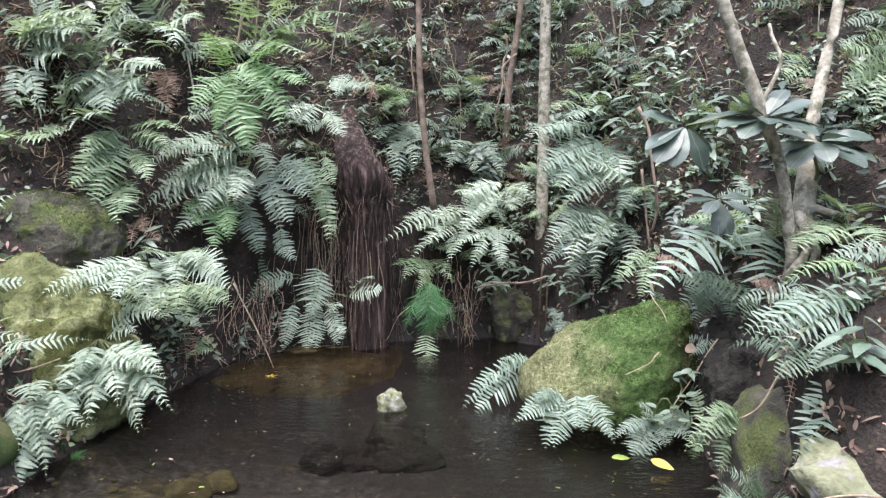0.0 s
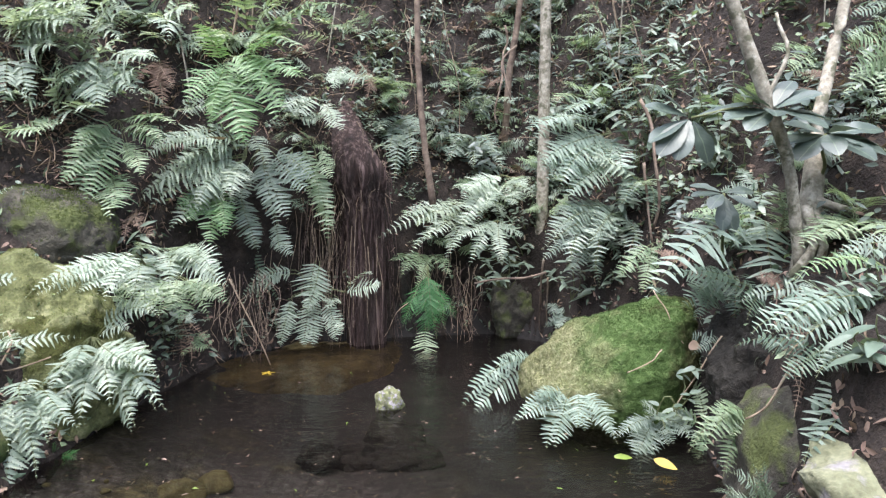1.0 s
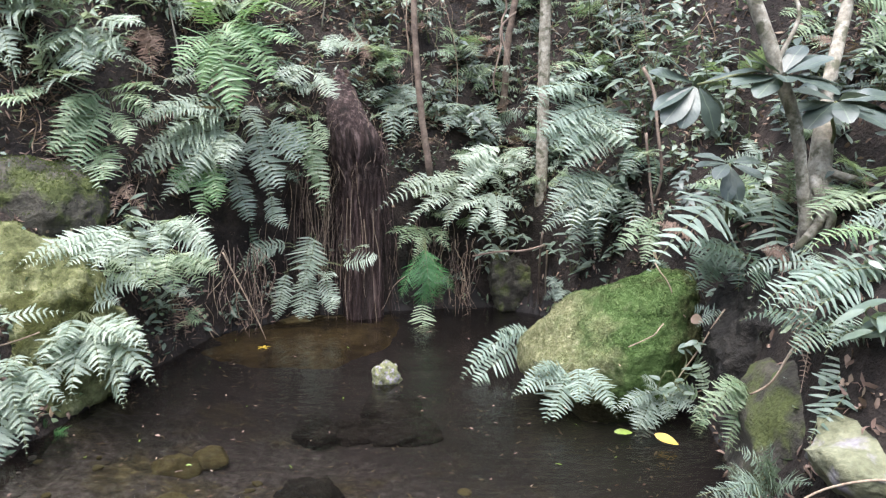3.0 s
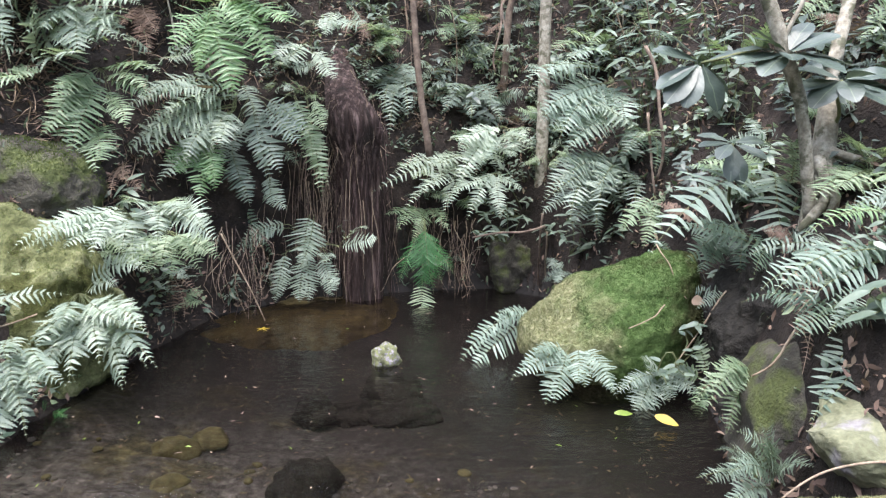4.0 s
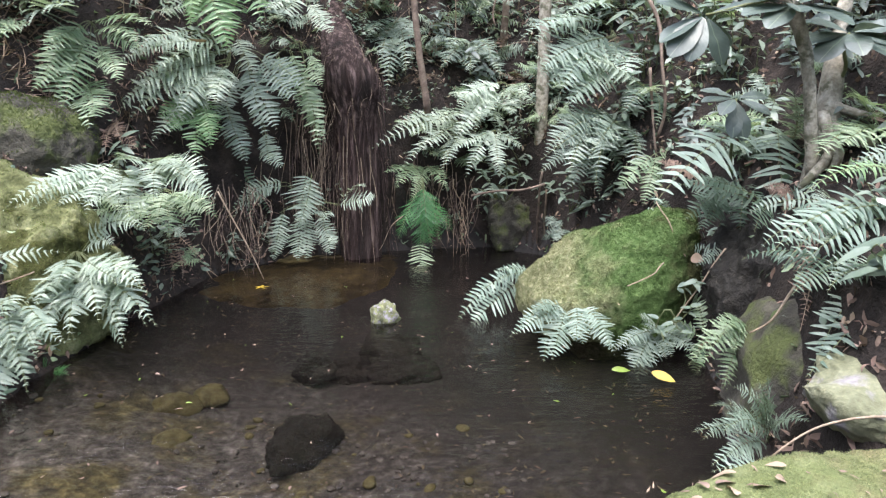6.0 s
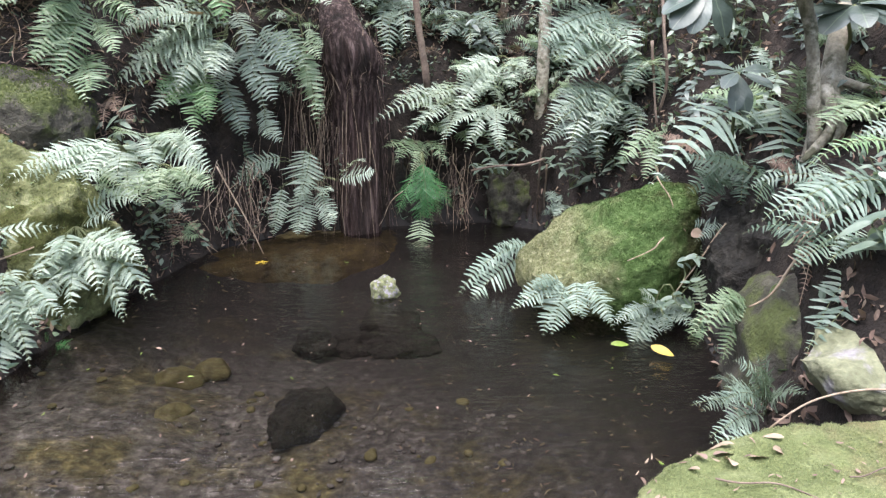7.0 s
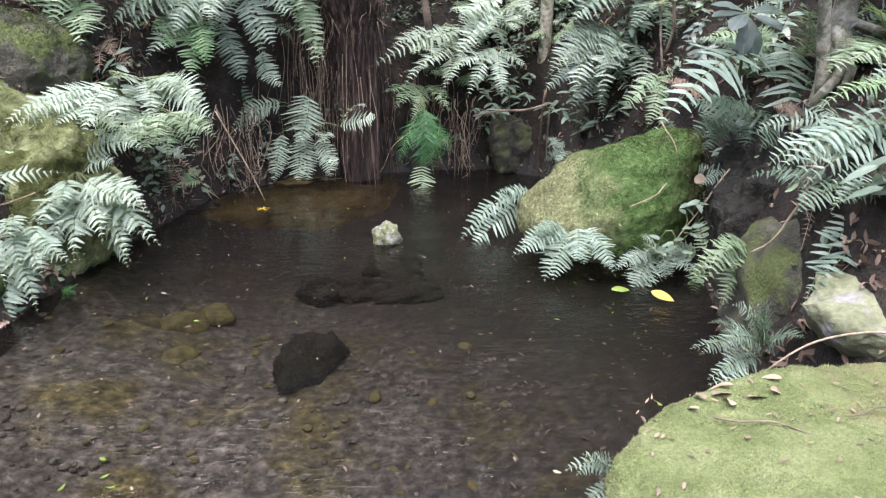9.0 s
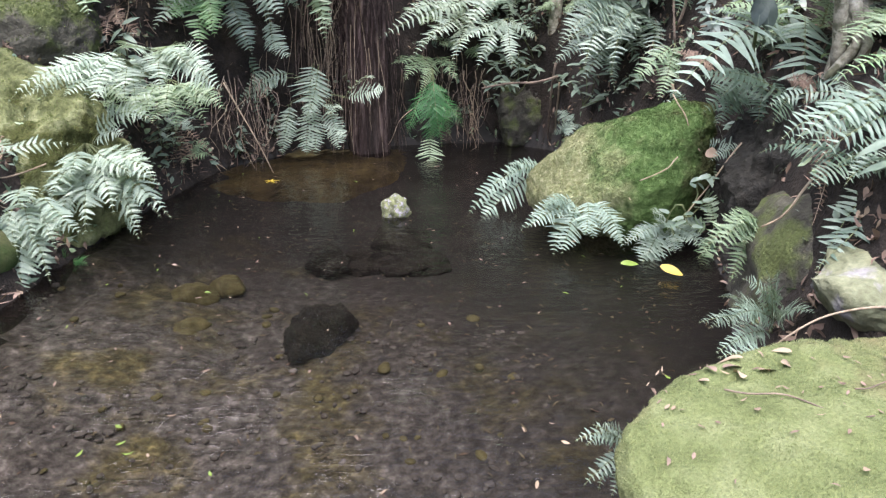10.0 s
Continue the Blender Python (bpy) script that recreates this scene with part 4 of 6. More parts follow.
shrub((-0.78, 6.34, 0.86), [(-0.90, 6.24, 0.98), (-0.82, 6.24, 0.76)], "shrub", .05, .025, 4, "seedling on the root mass", 354, .4)
shrub((0.59, 6.15, 0.50), [(0.36, 5.95, 0.79), (0.57, 5.95, 0.90), (0.73, 5.95, 0.74), (0.26, 5.95, 0.64), (0.46, 5.85, 0.65)], "shrub", .11, .04, 8, "leafy green plant on the back bank", 365, .4)
shrub((1.08, 5.60, 0.49), [(0.94, 5.50, 0.70), (1.16, 5.50, 0.75), (1.28, 5.40, 0.62), (1.01, 5.50, 0.84)], "shrub", .12, .045, 7, "leafy green plant behind a boulder", 376, .4)
shrub((1.75, 3.90, 0.56), [(1.60, 3.80, 0.72), (1.74, 3.80, 0.79), (1.84, 3.80, 0.65), (1.61, 3.70, 0.46)], "shrub", .07, .03, 7, "small leafy plant in the shade of a boulder", 387, .4)
shrub((-0.80, 6.05, 0.46), [(-0.89, 5.95, 0.74), (-0.71, 5.95, 0.63)], "shrub", .06, .03, 5, "seedling at the root mass", 398, .4)


# ---- canes, twigs and dead stalks ----
def stalk(a, b, r0, r1, mat, label, wobble=0.02, sag=0.0, name="twig", seed=0, n=14):
    root = Vector(a)
    line = crooked((0, 0, 0), Vector(b) - root, n, wobble, seed, sag)
    v, f = tube(line, np.linspace(r0, r1, n), 6)
    ob = link_mesh(name, v, f, mat, smooth=True)
    ob.matrix_world = Matrix.Translation(root)
    return tagged(ob, label, "twig")


stalk((-1.67, 5.00, 0.75), (-1.38, 5.05, 0.06), .007, .004, DRY_STEM, "long straight dry stalk leaning into the water", .01, 0, seed=1)
stalk((-0.35, 6.00, 0.39), (-0.70, 6.10, -0.04), .004, .003, DRY_STEM, "thin dry stalk leaning over the water", .02, 0, seed=2)
stalk((1.20, 3.52, 0.56), (1.00, 3.48, 0.44), .004, .003, DRY_STEM, "dry twig lying on moss", .012, 0, seed=3)
stalk((1.29, 4.00, 0.82), (1.40, 3.75, 0.54), .004, .003, DRY_STEM, "thin dry twig hanging past a boulder", .012, 0, seed=4)
stalk((1.56, 3.60, 0.62), (1.28, 3.50, 0.25), .005, .003, DRY_STEM, "thin dry stem beside a boulder", .015, 0, seed=5)
stalk((1.47, 2.60, 0.74), (1.26, 2.60, 0.49), .006, .004, DRY_STEM, "thin slanting stem above a rock", .015, 0, seed=6)
stalk((0.86, 5.60, 0.73), (0.26, 5.90, 0.59), .012, .009, BROWN_BARK, "bare root arching out of the bank", .03, 0, seed=7)
stalk((0.86, 5.75, 0.82), (0.90, 6.20, 0.05), .010, .007, BROWN_BARK, "thin upright stem at the water's edge", .01, 0, seed=8)
stalk((0.90, 5.75, 0.66), (0.97, 6.20, 0.11), .008, .006, DRY_STEM, "thin upright stem at the water's edge", .01, 0, seed=9)
stalk((-2.41, 3.50, 0.66), (-2.12, 3.40, 0.54), .006, .004, DRY_STEM, "dry curved stem on a mossy rock", .08, .05, seed=10)
stalk((1.32, 1.75, 0.535), (0.95, 1.75, 0.42), .004, .0028, DRY_STEM, "pale bent twig over a hollow", .012, -.03, seed=11)
stalk((1.50, 5.00, 1.64), (1.52, 4.80, 1.05), .012, .008, BROWN_BARK, "thin brown cane on the slope", .02, 0, seed=12)
stalk((1.46, 5.00, 2.11), (1.53, 4.85, 1.13), .014, .01, BROWN_BARK, "thin brown cane on the slope", .03, 0, seed=13)
stalk((-3.00, 4.60, 1.86), (-3.02, 4.50, 1.49), .006, .004, DRY_STEM, "dead stalk beside a shaded hollow", .02, 0, seed=14)
stalk((0.69, 6.60, 2.84), (0.49, 6.40, 2.07), .012, .008, BROWN_BARK, "bare twisted branch on the slope", .06, 0, seed=15)
stalk((0.59, 6.80, 3.08), (0.63, 6.50, 2.30), .012, .008, BROWN_BARK, "bare twisted branch on the slope", .06, 0, seed=16)
stalk((-1.90, 2.55, -0.20), (-1.52, 2.95, -0.16), .004, .002, DRY_STEM, "thin dry twig lying under the water", .015, 0, seed=17)

# ---- ferns ----
fern("sword", "bright", (-1.75, 5.60, 2.53), [(-1.52, 5.05, 1.76, 0.51, 0.25, -1.80, 5.46, 2.39), (-1.28, 5.05, 1.94, 0.39, 0.30, -1.74, 5.46, 2.49), (-2.00, 5.05, 2.07, 0.34, 0.30, -1.80, 5.46, 2.43), (-1.10, 5.05, 2.28, 0.34, 0.30, -1.68, 5.46, 2.52), (-1.88, 5.05, 2.68, 0.29, 0.10, -1.83, 5.46, 2.46), (-1.30, 5.05, 2.60, 0.28, 0.10, -1.64, 5.46, 2.55), (-1.80, 5.05, 1.92, 0.34, 0.25, -1.77, 5.46, 2.49), (-1.41, 5.05, 2.15, 0.31, 0.30, -1.68, 5.46, 2.49), (-1.57, 5.12, 1.76, 0.43, 0.25, -1.82, 5.46, 2.38), (-1.22, 5.12, 2.00, 0.28, 0.30, -1.77, 5.46, 2.52), (-1.95, 5.12, 2.09, 0.29, 0.30, -1.77, 5.46, 2.42), (-1.03, 5.12, 2.30, 0.30, 0.30, -1.70, 5.46, 2.50), (-1.85, 5.12, 2.69, 0.22, 0.10, -1.82, 5.46, 2.48), (-1.32, 5.12, 2.58, 0.25, 0.10, -1.68, 5.46, 2.52), (-1.85, 5.12, 1.89, 0.27, 0.25, -1.75, 5.46, 2.45), (-1.52, 5.12, 2.24, 0.22, 0.30, -1.64, 5.46, 2.45)],
     "bright green fern crowning the root bank")
fern("lobed", "pale", (-1.64, 5.45, 1.79), [(-2.23, 4.95, 1.49, 0.30, 0.25, -1.65, 5.33, 1.78), (-2.25, 4.95, 1.29, 0.42, 0.30, -1.64, 5.33, 1.72), (-2.11, 4.95, 1.12, 0.42, 0.30, -1.65, 5.33, 1.64), (-1.63, 4.95, 1.38, 0.29, 0.20, -1.64, 5.33, 1.67), (-2.24, 4.95, 1.71, 0.24, 0.20, -1.86, 5.33, 1.93), (-2.03, 4.95, 1.63, 0.33, 0.25, -1.62, 5.33, 1.82), (-1.90, 4.95, 1.28, 0.33, 0.25, -1.65, 5.33, 1.67), (-2.23, 5.01, 1.55, 0.27, 0.25, -1.65, 5.33, 1.78), (-2.36, 5.01, 1.30, 0.32, 0.30, -1.61, 5.33, 1.70), (-2.02, 5.01, 1.21, 0.38, 0.30, -1.67, 5.33, 1.60), (-1.70, 5.01, 1.36, 0.23, 0.20, -1.63, 5.33, 1.67), (-2.35, 5.01, 1.67, 0.22, 0.20, -1.85, 5.33, 1.91), (-2.15, 5.01, 1.73, 0.23, 0.25, -1.58, 5.33, 1.81), (-1.95, 5.01, 1.22, 0.25, 0.25, -1.62, 5.33, 1.68)],
     "pale green fern with layered fronds on a steep bank")
fern("sword", "bright", (-1.87, 5.30, 1.55), [(-1.81, 5.00, 1.01, 0.32, 0.10, -1.87, 5.22, 1.49), (-1.98, 5.00, 1.19, 0.24, 0.20, -1.92, 5.22, 1.45), (-1.69, 5.00, 1.13, 0.24, 0.20, -1.81, 5.22, 1.39), (-1.71, 5.04, 1.06, 0.28, 0.10, -1.87, 5.22, 1.46), (-2.08, 5.04, 1.28, 0.19, 0.20, -1.90, 5.22, 1.44), (-1.70, 5.04, 1.17, 0.22, 0.20, -1.79, 5.22, 1.41)],
     "small bright green fern on a steep bank")
fern("blade", "blue", (-1.61, 5.75, 1.82), [(-1.31, 5.45, 1.18, 0.36, 0.15, -1.59, 5.67, 1.78), (-1.13, 5.45, 1.41, 0.29, 0.20, -1.48, 5.67, 1.75), (-1.56, 5.45, 0.96, 0.26, 0.12, -1.77, 5.67, 1.39), (-1.38, 5.45, 0.91, 0.23, 0.05, -1.46, 5.67, 1.16), (-1.70, 5.45, 1.33, 0.27, 0.10, -1.69, 5.67, 1.65), (-1.40, 5.49, 1.09, 0.25, 0.15, -1.58, 5.67, 1.75), (-1.07, 5.49, 1.49, 0.25, 0.20, -1.46, 5.67, 1.78), (-1.58, 5.49, 0.90, 0.25, 0.12, -1.75, 5.67, 1.36), (-1.28, 5.49, 0.88, 0.18, 0.05, -1.49, 5.67, 1.15), (-1.81, 5.49, 1.29, 0.24, 0.10, -1.71, 5.67, 1.61)],
     "bluish hanging sword fern on a dark root bank")
fern("blade", "pale", (-1.66, 5.70, 1.95), [(-1.45, 5.40, 1.63, 0.22, 0.20, -1.63, 5.62, 1.88)],
     "small pale frond on a dark root bank")
fern("blade", "green", (-1.18, 5.85, 1.90), [(-1.01, 5.60, 0.97, 0.23, 0.05, -1.13, 5.79, 1.61), (-1.08, 5.60, 1.26, 0.21, 0.08, -1.25, 5.79, 1.82), (-1.25, 5.60, 1.46, 0.21, 0.10, -1.35, 5.79, 1.79), (-0.96, 5.60, 1.52, 0.17, 0.10, -1.09, 5.79, 1.79), (-0.96, 5.63, 1.07, 0.19, 0.05, -1.12, 5.79, 1.61), (-1.17, 5.63, 1.30, 0.15, 0.08, -1.26, 5.79, 1.81), (-1.27, 5.63, 1.38, 0.17, 0.10, -1.37, 5.79, 1.77), (-0.95, 5.63, 1.61, 0.14, 0.10, -1.11, 5.79, 1.78)],
     "narrow green hanging fern on a dark root bank")
fern("blade", "pale", (-1.13, 5.90, 2.25), [(-1.26, 5.45, 2.03, 0.27, 0.25, -1.13, 5.79, 2.25), (-0.85, 5.45, 1.91, 0.21, 0.20, -1.06, 5.79, 2.15), (-0.60, 5.45, 2.34, 0.22, 0.25, -1.04, 5.79, 2.38), (-0.92, 5.45, 2.24, 0.20, 0.20, -0.89, 5.79, 2.48), (-1.37, 5.50, 2.08, 0.18, 0.25, -1.15, 5.79, 2.24), (-0.95, 5.50, 1.96, 0.18, 0.20, -1.10, 5.79, 2.17), (-0.70, 5.50, 2.30, 0.19, 0.25, -1.08, 5.79, 2.37), (-0.88, 5.50, 2.34, 0.15, 0.20, -0.92, 5.79, 2.45)],
     "pale fern over the root mass")
fern("sword", "green", (-2.45, 4.95, 1.95), [(-2.67, 4.50, 1.47, 0.33, 0.30, -2.49, 4.84, 1.92), (-2.50, 4.50, 1.33, 0.32, 0.25, -2.46, 4.84, 1.87), (-2.32, 4.50, 1.23, 0.39, 0.15, -2.45, 4.84, 1.54), (-2.10, 4.50, 1.52, 0.20, 0.15, -2.34, 4.84, 1.76), (-1.91, 4.50, 1.93, 0.21, 0.15, -2.37, 4.84, 1.93), (-1.94, 4.50, 1.75, 0.20, 0.20, -2.38, 4.84, 1.87), (-2.56, 4.50, 1.71, 0.28, 0.25, -2.46, 4.84, 1.90), (-2.66, 4.55, 1.49, 0.31, 0.30, -2.45, 4.84, 1.94), (-2.60, 4.55, 1.26, 0.24, 0.25, -2.47, 4.84, 1.84), (-2.31, 4.55, 1.31, 0.30, 0.15, -2.47, 4.84, 1.54), (-2.19, 4.55, 1.57, 0.15, 0.15, -2.37, 4.84, 1.79), (-1.86, 4.55, 1.88, 0.19, 0.15, -2.35, 4.84, 1.93), (-1.93, 4.55, 1.71, 0.16, 0.20, -2.35, 4.84, 1.86), (-2.58, 4.55, 1.78, 0.19, 0.25, -2.48, 4.84, 1.89)],
     "green fern with arching fronds beside a mossy rock")
fern("soft", "pale", (-2.58, 4.95, 2.48), [(-2.40, 4.55, 1.98, 0.46, 0.10, -2.53, 4.85, 2.40), (-2.68, 4.55, 2.14, 0.33, 0.15, -2.56, 4.85, 2.40), (-2.02, 4.55, 2.34, 0.26, 0.10, -2.44, 4.85, 2.43), (-2.12, 4.55, 2.08, 0.26, 0.15, -2.45, 4.85, 2.37), (-2.59, 4.55, 2.40, 0.31, 0.10, -2.58, 4.85, 2.46), (-2.33, 4.60, 2.07, 0.41, 0.10, -2.55, 4.85, 2.37), (-2.81, 4.60, 2.11, 0.25, 0.15, -2.54, 4.85, 2.38), (-1.99, 4.60, 2.32, 0.20, 0.10, -2.42, 4.85, 2.42), (-2.06, 4.60, 2.03, 0.18, 0.15, -2.44, 4.85, 2.34), (-2.65, 4.60, 2.49, 0.27, 0.10, -2.57, 4.85, 2.43)],
     "pale feathery fern on the upper bank")
fern("soft", "pale", (-3.20, 4.90, 2.55), [(-3.01, 4.50, 1.99, 0.34, 0.10, -3.17, 4.80, 2.42), (-2.87, 4.50, 1.99, 0.23, 0.10, -3.09, 4.80, 2.39), (-2.64, 4.50, 2.40, 0.32, 0.15, -3.08, 4.80, 2.47), (-2.49, 4.50, 2.55, 0.32, 0.15, -3.08, 4.80, 2.53), (-2.89, 4.50, 2.63, 0.34, 0.10, -3.13, 4.80, 2.58), (-2.67, 4.50, 2.70, 0.32, 0.10, -3.08, 4.80, 2.58), (-2.38, 4.50, 2.66, 0.29, 0.15, -3.00, 4.80, 2.58), (-3.09, 4.55, 2.01, 0.25, 0.10, -3.20, 4.80, 2.42), (-2.85, 4.55, 1.94, 0.19, 0.10, -3.06, 4.80, 2.38), (-2.60, 4.55, 2.48, 0.24, 0.15, -3.09, 4.80, 2.49), (-2.52, 4.55, 2.57, 0.26, 0.15, -3.10, 4.80, 2.51), (-2.94, 4.55, 2.59, 0.30, 0.10, -3.11, 4.80, 2.54), (-2.76, 4.55, 2.75, 0.25, 0.10, -3.07, 4.80, 2.54), (-2.46, 4.55, 2.62, 0.27, 0.15, -3.01, 4.80, 2.59)],
     "pale feathery fern on the upper bank")
fern("soft", "pale", (-2.81, 5.30, 2.75), [(-2.33, 4.90, 2.74, 0.30, 0.10, -2.76, 5.20, 2.73), (-2.37, 4.90, 2.52, 0.33, 0.15, -2.76, 5.20, 2.70), (-2.79, 4.90, 2.80, 0.33, 0.10, -2.78, 5.20, 2.76), (-2.45, 4.90, 2.90, 0.33, 0.10, -2.72, 5.20, 2.76), (-2.34, 4.95, 2.77, 0.25, 0.10, -2.77, 5.20, 2.72), (-2.45, 4.95, 2.61, 0.24, 0.15, -2.76, 5.20, 2.69), (-2.85, 4.95, 2.83, 0.27, 0.10, -2.76, 5.20, 2.79), (-2.38, 4.95, 2.92, 0.23, 0.10, -2.73, 5.20, 2.73)],
     "light feathery fern on the upper bank")
fern("lobed", "silver", (1.35, 5.60, 1.96), [(0.56, 5.05, 1.83, 0.28, 0.25, 1.32, 5.46, 1.99), (0.71, 5.05, 1.62, 0.35, 0.25, 1.35, 5.46, 1.90), (0.86, 5.05, 1.44, 0.46, 0.30, 1.31, 5.46, 1.81), (0.91, 5.05, 1.37, 0.37, 0.25, 1.39, 5.46, 1.68), (0.82, 5.05, 1.97, 0.23, 0.20, 1.35, 5.46, 2.09), (1.35, 5.05, 1.55, 0.31, 0.20, 1.39, 5.46, 1.84), (0.62, 5.12, 1.77, 0.22, 0.25, 1.30, 5.46, 1.98), (0.73, 5.12, 1.57, 0.33, 0.25, 1.36, 5.46, 1.90), (0.76, 5.12, 1.49, 0.43, 0.30, 1.34, 5.46, 1.77), (0.95, 5.12, 1.30, 0.27, 0.25, 1.40, 5.46, 1.70), (0.93, 5.12, 2.04, 0.17, 0.20, 1.34, 5.46, 2.10), (1.26, 5.12, 1.65, 0.25, 0.20, 1.36, 5.46, 1.86)],
     "pale layered fern in front of a slim trunk")
fern("lobed", "blue", (1.35, 5.50, 1.25), [(0.77, 5.05, 1.03, 0.36, 0.25, 1.32, 5.39, 1.27), (0.89, 5.05, 1.28, 0.28, 0.25, 1.35, 5.39, 1.30), (1.38, 5.05, 0.99, 0.28, 0.15, 1.43, 5.39, 1.18), (1.07, 5.05, 1.00, 0.34, 0.20, 1.35, 5.39, 1.24), (0.85, 5.10, 1.03, 0.26, 0.25, 1.29, 5.39, 1.29), (0.86, 5.10, 1.26, 0.20, 0.25, 1.34, 5.39, 1.29), (1.45, 5.10, 0.93, 0.22, 0.15, 1.42, 5.39, 1.19), (1.12, 5.10, 1.05, 0.24, 0.20, 1.38, 5.39, 1.27)],
     "bluish green fern on the back bank")
fern("lobed", "pale", (0.55, 6.20, 1.57), [(0.10, 5.75, 1.03, 0.32, 0.30, 0.49, 6.09, 1.53), (0.13, 5.75, 1.39, 0.30, 0.25, 0.49, 6.09, 1.55), (0.30, 5.75, 1.23, 0.28, 0.20, 0.46, 6.09, 1.50), (0.68, 5.75, 1.46, 0.27, 0.20, 0.60, 6.09, 1.53), (0.57, 5.75, 1.29, 0.26, 0.15, 0.63, 6.09, 1.46), (0.04, 5.80, 1.05, 0.21, 0.30, 0.50, 6.09, 1.56), (0.12, 5.80, 1.34, 0.28, 0.25, 0.49, 6.09, 1.50), (0.29, 5.80, 1.14, 0.22, 0.20, 0.42, 6.09, 1.53), (0.57, 5.80, 1.48, 0.23, 0.20, 0.62, 6.09, 1.51), (0.62, 5.80, 1.35, 0.22, 0.15, 0.61, 6.09, 1.48)],
     "light green fern on the back bank")
fern("lobed", "pale", (-2.04, 4.45, 0.82), [(-1.92, 3.95, 0.77, 0.30, 0.35, -2.01, 4.33, 0.98), (-1.51, 3.95, 0.98, 0.25, 0.25, -1.84, 4.33, 0.98), (-1.33, 3.95, 0.84, 0.27, 0.35, -1.79, 4.33, 1.00), (-1.70, 3.95, 0.82, 0.25, 0.30, -1.79, 4.33, 1.03), (-1.89, 3.95, 1.08, 0.19, 0.20, -1.88, 4.33, 1.03), (-1.42, 3.95, 0.91, 0.24, 0.30, -1.74, 4.33, 0.98), (-1.88, 4.01, 0.71, 0.24, 0.35, -2.00, 4.33, 0.99), (-1.57, 4.01, 1.01, 0.22, 0.25, -1.83, 4.33, 0.99), (-1.42, 4.01, 0.88, 0.18, 0.35, -1.81, 4.33, 0.97), (-1.73, 4.01, 0.84, 0.21, 0.30, -1.77, 4.33, 1.03), (-1.93, 4.01, 1.11, 0.13, 0.20, -1.89, 4.33, 1.04), (-1.42, 4.01, 0.85, 0.19, 0.30, -1.73, 4.33, 0.96)],
     "pale spreading fern beside a mossy rock")
fern("lobed", "pale", (-1.86, 4.00, 0.97), [(-2.31, 3.50, 0.84, 0.21, 0.28, -1.87, 3.88, 1.01), (-1.87, 3.50, 0.82, 0.21, 0.35, -1.87, 3.88, 1.02), (-2.07, 3.50, 0.96, 0.24, 0.25, -1.86, 3.88, 1.05), (-2.01, 3.50, 0.87, 0.20, 0.20, -1.87, 3.88, 0.98), (-2.18, 3.50, 0.88, 0.20, 0.25, -1.87, 3.88, 1.00), (-2.28, 3.56, 0.85, 0.16, 0.28, -1.89, 3.88, 0.99), (-1.94, 3.56, 0.85, 0.19, 0.35, -1.88, 3.88, 1.04), (-2.05, 3.56, 0.91, 0.16, 0.25, -1.88, 3.88, 1.06), (-2.06, 3.56, 0.86, 0.17, 0.20, -1.88, 3.88, 0.95), (-2.19, 3.56, 0.84, 0.16, 0.25, -1.86, 3.88, 1.02)],
     "pale fern spreading over a mossy rock")
fern("lobed", "green", (-1.98, 4.75, 0.80), [(-1.80, 4.35, 0.53, 0.25, 0.15, -1.94, 4.65, 0.79), (-2.00, 4.35, 0.58, 0.25, 0.20, -2.00, 4.65, 0.79), (-1.60, 4.35, 0.58, 0.23, 0.20, -1.89, 4.65, 0.79), (-2.14, 4.35, 0.58, 0.24, 0.20, -2.05, 4.65, 0.79), (-1.52, 4.35, 0.68, 0.21, 0.20, -1.87, 4.65, 0.79), (-1.89, 4.40, 0.59, 0.22, 0.15, -1.92, 4.65, 0.80), (-1.98, 4.40, 0.56, 0.22, 0.20, -1.98, 4.65, 0.75), (-1.67, 4.40, 0.65, 0.21, 0.20, -1.89, 4.65, 0.78), (-2.12, 4.40, 0.57, 0.17, 0.20, -2.04, 4.65, 0.76), (-1.47, 4.40, 0.64, 0.19, 0.20, -1.84, 4.65, 0.78)],
     "dark green fern in the shade of a bank")
fern("lobed", "pale", (-2.10, 3.85, 0.54), [(-1.63, 3.65, 0.71, 0.17, 0.50, -2.07, 3.80, 0.57), (-1.81, 3.65, 0.63, 0.13, 0.40, -2.08, 3.80, 0.55)],
     "pale arching fern on a mossy rock")
fern("sword", "pale", (-1.15, 5.85, 0.53), [(-1.78, 5.65, 0.49, 0.27, 0.45, -1.34, 5.80, 0.72), (-1.20, 5.65, 0.40, 0.40, 0.10, -1.16, 5.80, 0.81), (-1.24, 5.65, 0.06, 0.28, 0.05, -1.21, 5.80, 0.44), (-1.45, 5.65, 0.06, 0.24, 0.05, -1.37, 5.80, 0.49), (-0.96, 5.65, 0.11, 0.21, 0.05, -1.05, 5.80, 0.42), (-0.55, 5.65, 0.62, 0.23, 0.45, -0.91, 5.80, 0.52), (-1.04, 5.65, 0.40, 0.17, 0.10, -0.96, 5.80, 0.47), (-1.85, 5.67, 0.42, 0.25, 0.45, -1.34, 5.80, 0.69), (-1.25, 5.67, 0.34, 0.27, 0.10, -1.12, 5.80, 0.80), (-1.17, 5.67, 0.05, 0.24, 0.05, -1.20, 5.80, 0.46), (-1.38, 5.67, 0.15, 0.16, 0.05, -1.40, 5.80, 0.46), (-0.90, 5.67, 0.20, 0.20, 0.05, -1.09, 5.80, 0.43), (-0.63, 5.67, 0.70, 0.18, 0.45, -0.91, 5.80, 0.53), (-1.08, 5.67, 0.47, 0.14, 0.10, -1.00, 5.80, 0.45)],
     "pale fern hanging over the pond at the root wall")
